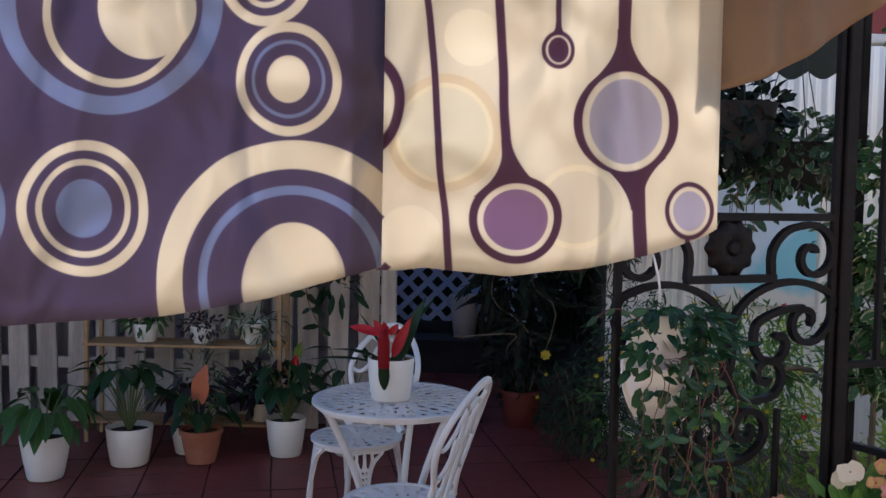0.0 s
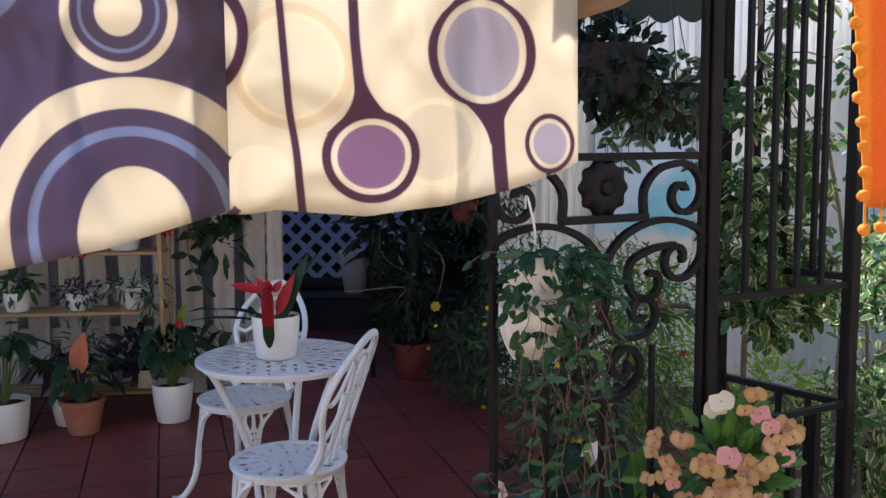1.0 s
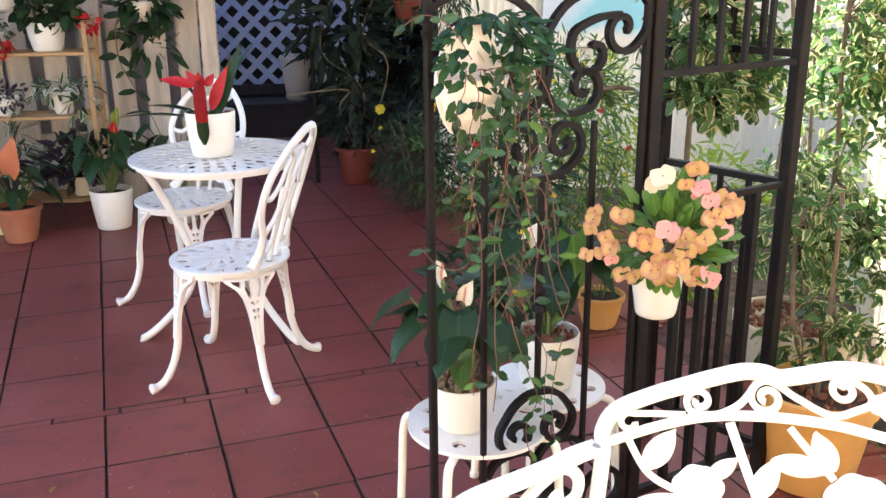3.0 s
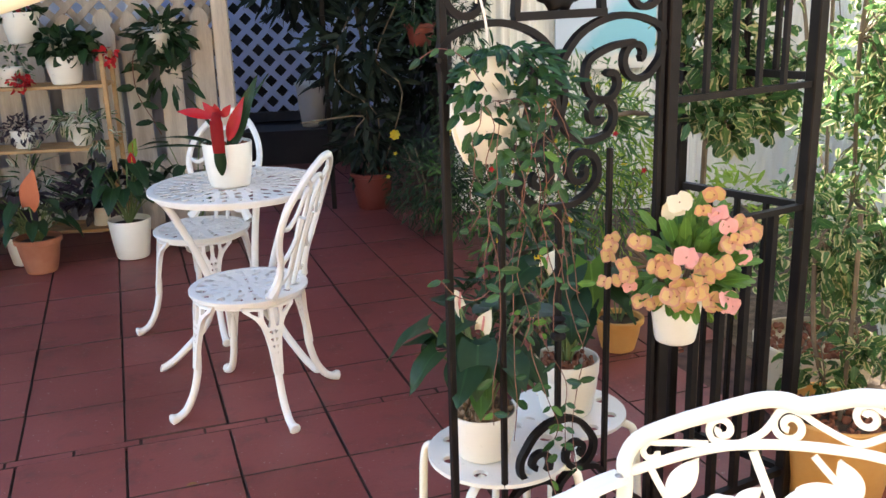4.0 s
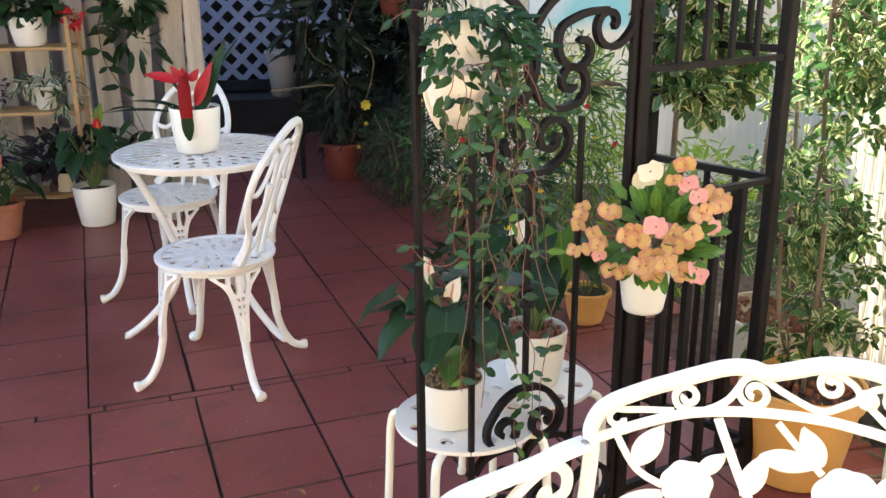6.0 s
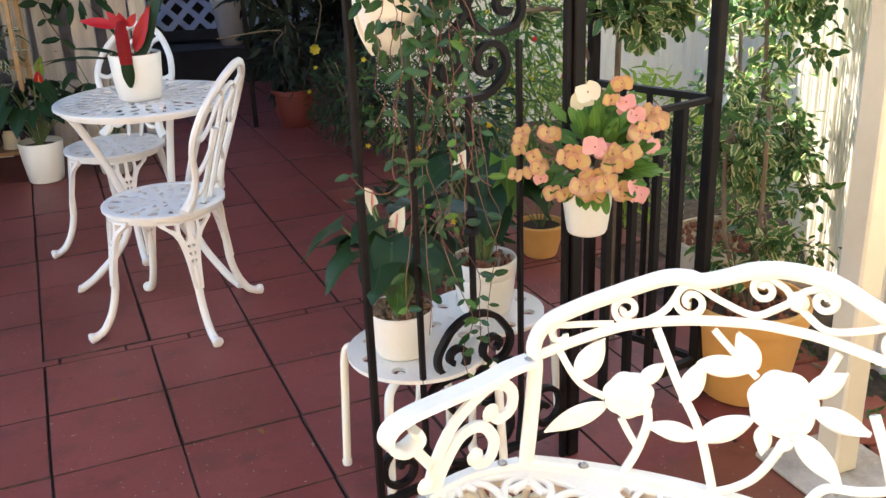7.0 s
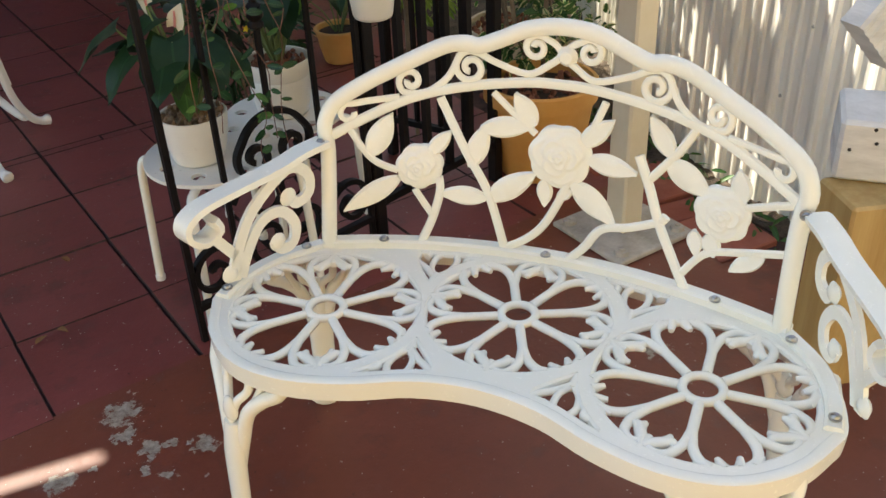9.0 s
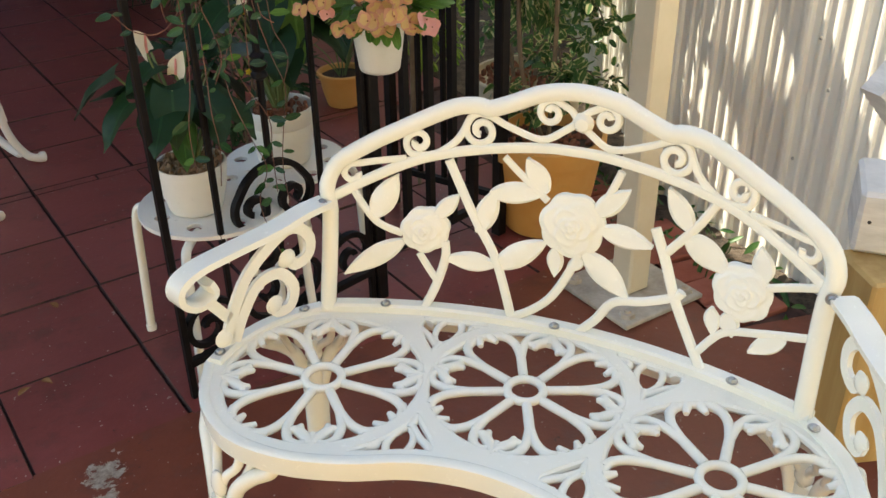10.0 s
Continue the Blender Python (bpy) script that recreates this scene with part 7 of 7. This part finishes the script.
def printed(name, ground, shapes, thin=0.45):
    """Printed cloth: discs (x, z, radius, colour, flatten) and slanting bars (x0, z0, x1, z1, half-width, colour), laid in order."""
    m, t, b = blank(name)
    tc = t.nodes.new("ShaderNodeTexCoord")
    weave = node(t, "ShaderNodeTexNoise", Vector=tc.outputs["UV"], Scale=7.0, Detail=4.0)
    wob = node(t, "ShaderNodeTexNoise", Vector=tc.outputs["UV"], Scale=9.0, Detail=1.0)
    sep = node(t, "ShaderNodeSeparateXYZ", Vector=tc.outputs["UV"])
    x = calc(t, "ADD", sep.outputs[0], calc(t, "MULTIPLY", calc(t, "SUBTRACT", wob.outputs[0], 0.5), 0.012))
    z = sep.outputs[1]
    col = blend(t, weave.outputs[0], rgb(ground, 0.86), rgb(ground, 1.14))
    for s in shapes:
        if len(s) == 5:
            cx, cz, r, c, flat = s
            dx = calc(t, "SUBTRACT", x, cx)
            dz = calc(t, "MULTIPLY", calc(t, "SUBTRACT", z, cz), flat)
            d = calc(t, "SQRT", calc(t, "ADD", calc(t, "MULTIPLY", dx, dx), calc(t, "MULTIPLY", dz, dz)))
            f = ramp(t, d, r + 0.0008, r - 0.0008)
        elif len(s) == 7:
            x0, z0, x1, z1, w0, w1, c = s
            q = ramp(t, z, z0, z1)
            axis_ = calc(t, "ADD", x0, calc(t, "MULTIPLY", q, x1 - x0))
            half_ = calc(t, "ADD", w0, calc(t, "MULTIPLY", calc(t, "POWER", q, 2.2), w1 - w0))
            d = calc(t, "SUBTRACT", calc(t, "ABSOLUTE", calc(t, "SUBTRACT", x, axis_)), half_)
            f = ramp(t, d, 0.0008, -0.0008)
            f = calc(t, "MULTIPLY", f, calc(t, "MULTIPLY", calc(t, "GREATER_THAN", z, min(z0, z1)), calc(t, "LESS_THAN", z, max(z0, z1))))
        else:
            x0, z0, x1, z1, w, c = s
            k = (x1 - x0) / (z1 - z0)
            d = calc(t, "ABSOLUTE", calc(t, "SUBTRACT", calc(t, "SUBTRACT", x, x0), calc(t, "MULTIPLY", calc(t, "SUBTRACT", z, z0), k)))
            f = ramp(t, d, w + 0.0008, w - 0.0008)
            lo, hi = min(z0, z1), max(z0, z1)
            f = calc(t, "MULTIPLY", f, calc(t, "MULTIPLY", calc(t, "GREATER_THAN", z, lo), calc(t, "LESS_THAN", z, hi)))
        col = blend(t, f, col, rgb(c))
    t.links.new(col, b.inputs["Base Color"])
    b.inputs["Roughness"].default_value = 0.85
    b.inputs["Specular IOR Level"].default_value = 0.2
    thread = node(t, "ShaderNodeTexNoise", Vector=tc.outputs["UV"], Scale=420.0, Detail=1.0)
    mp = node(t, "ShaderNodeMapping", Vector=tc.outputs["UV"], Rotation=(0, 0, 0.5), Scale=(8.0, 4.5, 1.0))
    crease = node(t, "ShaderNodeTexNoise", Vector=mp.outputs[0], Scale=1.0, Detail=1.6, Distortion=0.6)
    bp0 = node(t, "ShaderNodeBump", Height=crease.outputs[0], Strength=1.0, Distance=0.11)
    bp = node(t, "ShaderNodeBump", Height=thread.outputs[0], Normal=bp0.outputs[0], Strength=0.15, Distance=0.0008)
    t.links.new(bp.outputs[0], b.inputs["Normal"])
    tl = node(t, "ShaderNodeBsdfTranslucent", Color=col, Normal=bp0.outputs[0])
    mx = node(t, "ShaderNodeMixShader", Fac=thin)
    t.links.new(b.outputs[0], mx.inputs[1])
    t.links.new(tl.outputs[0], mx.inputs[2])
    t.links.new(mx.outputs[0], t.nodes["Material Output"].inputs[0])
    return m


def px(x):
    return -0.425 + x * 5.98e-4


def pz(y):
    return 1.700 - y * 5.88e-4


def pr(r):
    return r * 5.93e-4


purple_shapes = []
for cx, cy, rings in ((200, 0, ((205, BLUE, 1.0), (172, PURPLE, 1.0))), (212, 22, ((135, CREAM, 1.0), (120, PURPLE, 1.0))), (268, 15, ((92, CREAM, 1.0),)), (520, 140, ((92, CREAM, 0.92), (76, PURPLE, 0.92), (63, BLUE, 0.92), (57, PURPLE, 0.92), (36, CREAM, 0.87))),
                    (160, 375, ((119, CREAM, 0.98), (101, PURPLE, 0.98), (86, CREAM, 0.98), (75, PURPLE, 0.98), (51, BLUE, 0.98))), (535, 500, ((243, CREAM, 0.97), (194, PURPLE, 0.97), (166, BLUE, 0.97), (150, PURPLE, 0.97), (90, CREAM, 0.85))),
                    (-60, 385, ((84, BLUE, 0.8), (60, PURPLE, 0.8))), (478, -35, ((82, CREAM, 1.0), (64, PURPLE, 1.0), (50, CREAM, 1.0), (40, PURPLE, 1.0))), (30, -260, ((150, CREAM, 1.0), (120, PURPLE, 1.0), (80, BLUE, 1.0))), (420, -330, ((170, CREAM, 1.0), (130, PURPLE, 1.0), (100, CREAM, 1.0)))):
    for r, c, flat in rings:
        purple_shapes.append((px(cx), pz(cy), pr(r), c, flat))
cream_shapes = []
for cx, cy, r, c, flat in ((793, 230, 104, (0.72, 0.62, 0.46), 1.0), (793, 230, 88, (0.80, 0.72, 0.55), 1.0), (793, 230, 80, (0.74, 0.68, 0.54), 1.0), (1030, 358, 76, (0.82, 0.74, 0.58), 1.0), (1030, 358, 65, (0.73, 0.66, 0.54), 1.0), (640, 178, 80, PLUM, 0.8), (640, 178, 62, CREAM, 0.8),
                           (655, 432, 62, PLUM, 1.0), (655, 432, 48, CREAM, 1.0), (735, 420, 60, (0.82, 0.75, 0.61), 1.0), (840, 60, 50, (0.83, 0.76, 0.61), 1.0)):
    cream_shapes.append((px(cx), pz(cy), pr(r), c, flat))
for x0, y0, x1, y1, w, c in ((742, -200, 812, 520, 6.5, PLUM), (874, -200, 906, 320, 8, PLUM), (984, -200, 987, 60, 5, PLUM), (1096, -200, 1110, 140, 12, PLUM), (1138, 270, 1149, 520, 12, PLUM), (1232, 395, 1238, 520, 5, PLUM)):
    cream_shapes.append((px(x0), pz(y0), px(x1), pz(y1), pr(w), c))
for x0, y0, x1, y1, w0, w1 in ((901, 240, 919, 342, 8, 72), (1104, 40, 1114, 140, 12, 74), (1140, 362, 1118, 265, 12, 74), (986, 30, 987, 58, 5, 22)):
    cream_shapes.append((px(x0), pz(y0), px(x1), pz(y1), pr(w0), pr(w1), PLUM))
for cx, cy, rings in ((922, 382, ((83, PLUM, 1.05), (68, CREAM, 1.05), (57, MAUVE, 1.05))), (987, 77, ((30, PLUM, 0.9), (23, CREAM, 0.9), (19, PLUM, 0.85))), (1115, 203, ((98, PLUM, 1.03), (82, CREAM, 0.93), (70, LILAC, 0.93))), (1236, 362, ((48, PLUM, 0.9), (40, CREAM, 0.9), (33, LILAC, 0.9)))):
    for r, c, flat in rings:
        cream_shapes.append((px(cx), pz(cy), pr(r), c, flat))

PURPLE_PRINT = printed("purple_ring_print", PURPLE, purple_shapes, 0.62)
CREAM_PRINT = printed("cream_drop_print", CREAM, cream_shapes, 0.62)


def hung(name, label, x0, x1, z_top, z_low, y, material, waves, thick=0.0012, cols=70, rows=30, slant=0.0):
    """A cloth pegged to the line; z_low(k) is its lower edge along its width."""
    ob = thing(name, label, "cloth")
    me = bpy.data.meshes.new(name)
    v, f, uv = [], [], []
    for i in range(cols + 1):
        k = i / cols
        for j in range(rows + 1):
            h = j / rows
            x = x0 + (x1 - x0) * k + slant * h
            z = z_top + (z_low(k) - z_top) * h
            yy = y + waves(k, h)
            v.append((x, yy, z))
            uv.append((x, z))
    for i in range(cols):
        for j in range(rows):
            a = i * (rows + 1) + j
            f.append((a, a + 1, a + rows + 2, a + rows + 1))
    me.from_pydata(v, [], f)
    layer = me.uv_layers.new(name="UVMap")
    idx = np.empty(len(me.loops), dtype=np.int32)
    me.loops.foreach_get("vertex_index", idx)
    layer.data.foreach_set("uv", np.array(uv, dtype=np.float32)[idx].ravel())
    me.materials.append(material)
    me.polygons.foreach_set("use_smooth", [True] * len(me.polygons))
    sheet = new("cloth", me)
    sheet.parent = ob
    mod = sheet.modifiers.new("thickness", "SOLIDIFY")
    mod.thickness = thick
    return ob


def lower(points):
    xs, zs = [p[0] for p in points], [p[1] for p in points]
    return lambda k: float(np.interp(k, xs, zs))


hung("tablecloth", "purple cloth printed with cream and blue rings, hung on the line", -0.95, -0.014, 1.975, lower(((0, 1.31), (0.565, 1.353), (0.76, 1.369), (0.875, 1.389), (1, 1.424))), 0.985, PURPLE_PRINT,
     lambda k, h: 0.03 * (1 - h) + 0.006 * math.sin(k * 22) * h + 0.004 * math.sin(k * 9 + h * 5))
hung("tablecloth", "cream cloth printed with plum drops and rings, hung on the line", -0.06, 0.336, 1.975, lower(((0, 1.421), (0.12, 1.419), (0.2, 1.424), (0.42, 1.415), (0.62, 1.424), (0.8, 1.439), (0.96, 1.458), (1, 1.468))), 1.0, CREAM_PRINT,
     lambda k, h: 0.02 * (1 - h) + 0.006 * math.sin(k * 14 + 1) * h + 0.05 * k * k * h + 0.003 * math.sin(k * 30 + h * 4), slant=0.012)
hung("brown_cloth", "plain brown cloth draped over the line", 0.305, 0.74, 1.975, lower(((0, 1.625), (0.12, 1.622), (0.2, 1.632), (0.3, 1.655), (0.45, 1.70), (1, 1.85))), 1.065, BROWN_CLOTH,
     lambda k, h: -0.03 * (1 - h) + 0.014 * math.sin(k * 17) * h + 0.006 * math.sin(k * 44 + h * 3) + 0.004 * math.sin(k * 71 - h * 5))


def towel_cloth():
    m, t, b = blank("orange_terry")
    geo = t.nodes.new("ShaderNodeTexCoord")
    n = node(t, "ShaderNodeTexNoise", Vector=geo.outputs["UV"], Scale=160.0, Detail=3.0)
    big = node(t, "ShaderNodeTexNoise", Vector=geo.outputs["UV"], Scale=6.0, Detail=2.0)
    sep = node(t, "ShaderNodeSeparateXYZ", Vector=geo.outputs["UV"])
    hem = ramp(t, sep.outputs[0], 0.652, 0.644)
    col = blend(t, calc(t, "MULTIPLY", n.outputs[0], big.outputs[0]), rgb((0.72, 0.16, 0.015)), rgb((0.86, 0.34, 0.04)))
    col = blend(t, calc(t, "MULTIPLY", hem, 0.7), col, rgb((0.86, 0.42, 0.04)))
    t.links.new(col, b.inputs["Base Color"])
    b.inputs["Roughness"].default_value = 0.95
    bp = node(t, "ShaderNodeBump", Height=n.outputs[0], Strength=0.5, Distance=0.002)
    t.links.new(bp.outputs[0], b.inputs["Normal"])
    tl = node(t, "ShaderNodeBsdfTranslucent", Color=col)
    mx = node(t, "ShaderNodeMixShader", Fac=0.35)
    t.links.new(b.outputs[0], mx.inputs[1])
    t.links.new(tl.outputs[0], mx.inputs[2])
    t.links.new(mx.outputs[0], t.nodes["Material Output"].inputs[0])
    return m


TERRY = towel_cloth()
towel = hung("fringed_towel", "bright orange cloth with a pompom fringe, hung on the line", 0.605, 0.98, 1.980, lower(((0, 1.418), (1, 1.396))), 1.0, TERRY,
             lambda k, h: 0.03 * (1 - h) + 0.012 * math.sin(k * 13) * h, 0.003, 40, 30, slant=0.038)


def pompom(x, y, z, cord):
    bm = bmesh.new()
    made = bmesh.ops.create_icosphere(bm, subdivisions=2, radius=0.0068)
    for v in made["verts"]:
        v.co *= 1 + rnd(-0.12, 0.12)
    bmesh.ops.translate(bm, verts=bm.verts, vec=(x, y, z))
    if cord:
        sweep(bm, [(x, y, z + 0.004), (x, y, z + cord)], 0.0014, seg=5)
    part("pompom", bm, TERRY, towel, "yellow-orange fringe pompom")


for i in range(22):
    z = 1.43 + i * 0.0255
    k = (1.98 - z) / (1.98 - 1.418)
    pompom(0.605 + 0.038 * k - 0.003 + rnd(-0.002, 0.002), 1.0 + 0.03 * (1 - k) - 0.004, z, 0)
for i in range(18):
    x = 0.645 + i * 0.0205
    z = 1.418 - (x - 0.643) / 0.375 * 0.022
    pompom(x + rnd(-0.003, 0.003), 1.0 + 0.012 * math.sin((x - 0.643) / 0.375 * 13), z - rnd(0.014, 0.034), 0.03)

# painted beach panel on the back fence
mural = thing("beach_panel", "flat panel painted with a pale turquoise beach scene on the fence", "painting", 1.765, 5.555, 0, -7.3)
m_, t_, b_ = blank("painted_beach")
tc_ = t_.nodes.new("ShaderNodeTexCoord")
sp_ = node(t_, "ShaderNodeSeparateXYZ", Vector=tc_.outputs["Object"])
nz_ = node(t_, "ShaderNodeTexNoise", Vector=tc_.outputs["Object"], Scale=6.0, Detail=5.0)
h_ = calc(t_, "ADD", sp_.outputs[2], calc(t_, "MULTIPLY", calc(t_, "SUBTRACT", nz_.outputs[0], 0.5), 0.22))
c_ = blend(t_, ramp(t_, h_, 0.93, 1.00), rgb((0.66, 0.62, 0.55)), rgb((0.22, 0.50, 0.58)))
far_ = calc(t_, "SUBTRACT", h_, calc(t_, "MULTIPLY", sp_.outputs[0], 0.9))
c_ = blend(t_, ramp(t_, far_, 1.08, 1.20), c_, rgb((0.50, 0.58, 0.66)))
t_.links.new(c_, b_.inputs["Base Color"])
b_.inputs["Roughness"].default_value = 0.6
bm = bmesh.new()
block(bm, -0.29, -0.012, 0.86, 0.30, 0.012, 1.62, 0.003)
part("panel", bm, m_, mural, smooth=False)

# ---- pavers ----
def paver_mesh(w, l):
    bm = bmesh.new()
    e = 0.0024
    lo = [bm.verts.new((x, y, -0.016)) for x, y in ((0, 0), (w, 0), (w, l), (0, l))]
    mid = [bm.verts.new((x, y, -0.004)) for x, y in ((0, 0), (w, 0), (w, l), (0, l))]
    hi = [bm.verts.new((x, y, 0.0)) for x, y in ((e, e), (w - e, e), (w - e, l - e), (e, l - e))]
    for a, b in ((lo, mid), (mid, hi)):
        for i in range(4):
            bm.faces.new((a[i], a[(i + 1) % 4], b[(i + 1) % 4], b[i]))
    bm.faces.new(hi)
    me = finish(bm, "paver", TILE_PAINT, False)
    me.materials.append(JOINT)
    for f in me.polygons:
        f.material_index = 0 if f.area > 0.3 * w * l else 1
    return me


GAP, CROSS = 0.0048, 0.0028
square = paver_mesh(PITCH - GAP, PITCH - CROSS)
narrow = paver_mesh(PITCH * 0.62 - GAP, STRIP - CROSS)
turn_z = math.atan2(ACROSS.y, ACROSS.x)


def lay(mesh, across, along, k):
    p = CORNER + ACROSS * across + ALONG * along
    if not (-3.55 < p.x < 1.4 and -1 < p.y < 8.4):
        return
    ob = new("paver", mesh)
    ob.parent = floor
    ob.location = (p.x + rnd(-0.0012, 0.0012), p.y + rnd(-0.001, 0.001), rnd(-0.0022, 0.0008))
    ob.rotation_euler = (radians(rnd(-0.18, 0.18)), radians(rnd(-0.18, 0.18)), turn_z + radians(rnd(-0.3, 0.3)))


for j in list(range(-3, 1)) + [1] + list(range(2, 18)):
    for i in range(-9, 5):
        if j < 1:
            lay(square, i * PITCH + GAP / 2, j * PITCH + CROSS / 2, i)
        elif j == 1:
            for q in range(2):
                lay(narrow, (i * 1.0 + q * 0.5) * PITCH * 1.24 + GAP / 2, PITCH + CROSS / 2, i)
        else:
            lay(square, i * PITCH + GAP / 2, (j - 1) * PITCH + STRIP + CROSS / 2, i)
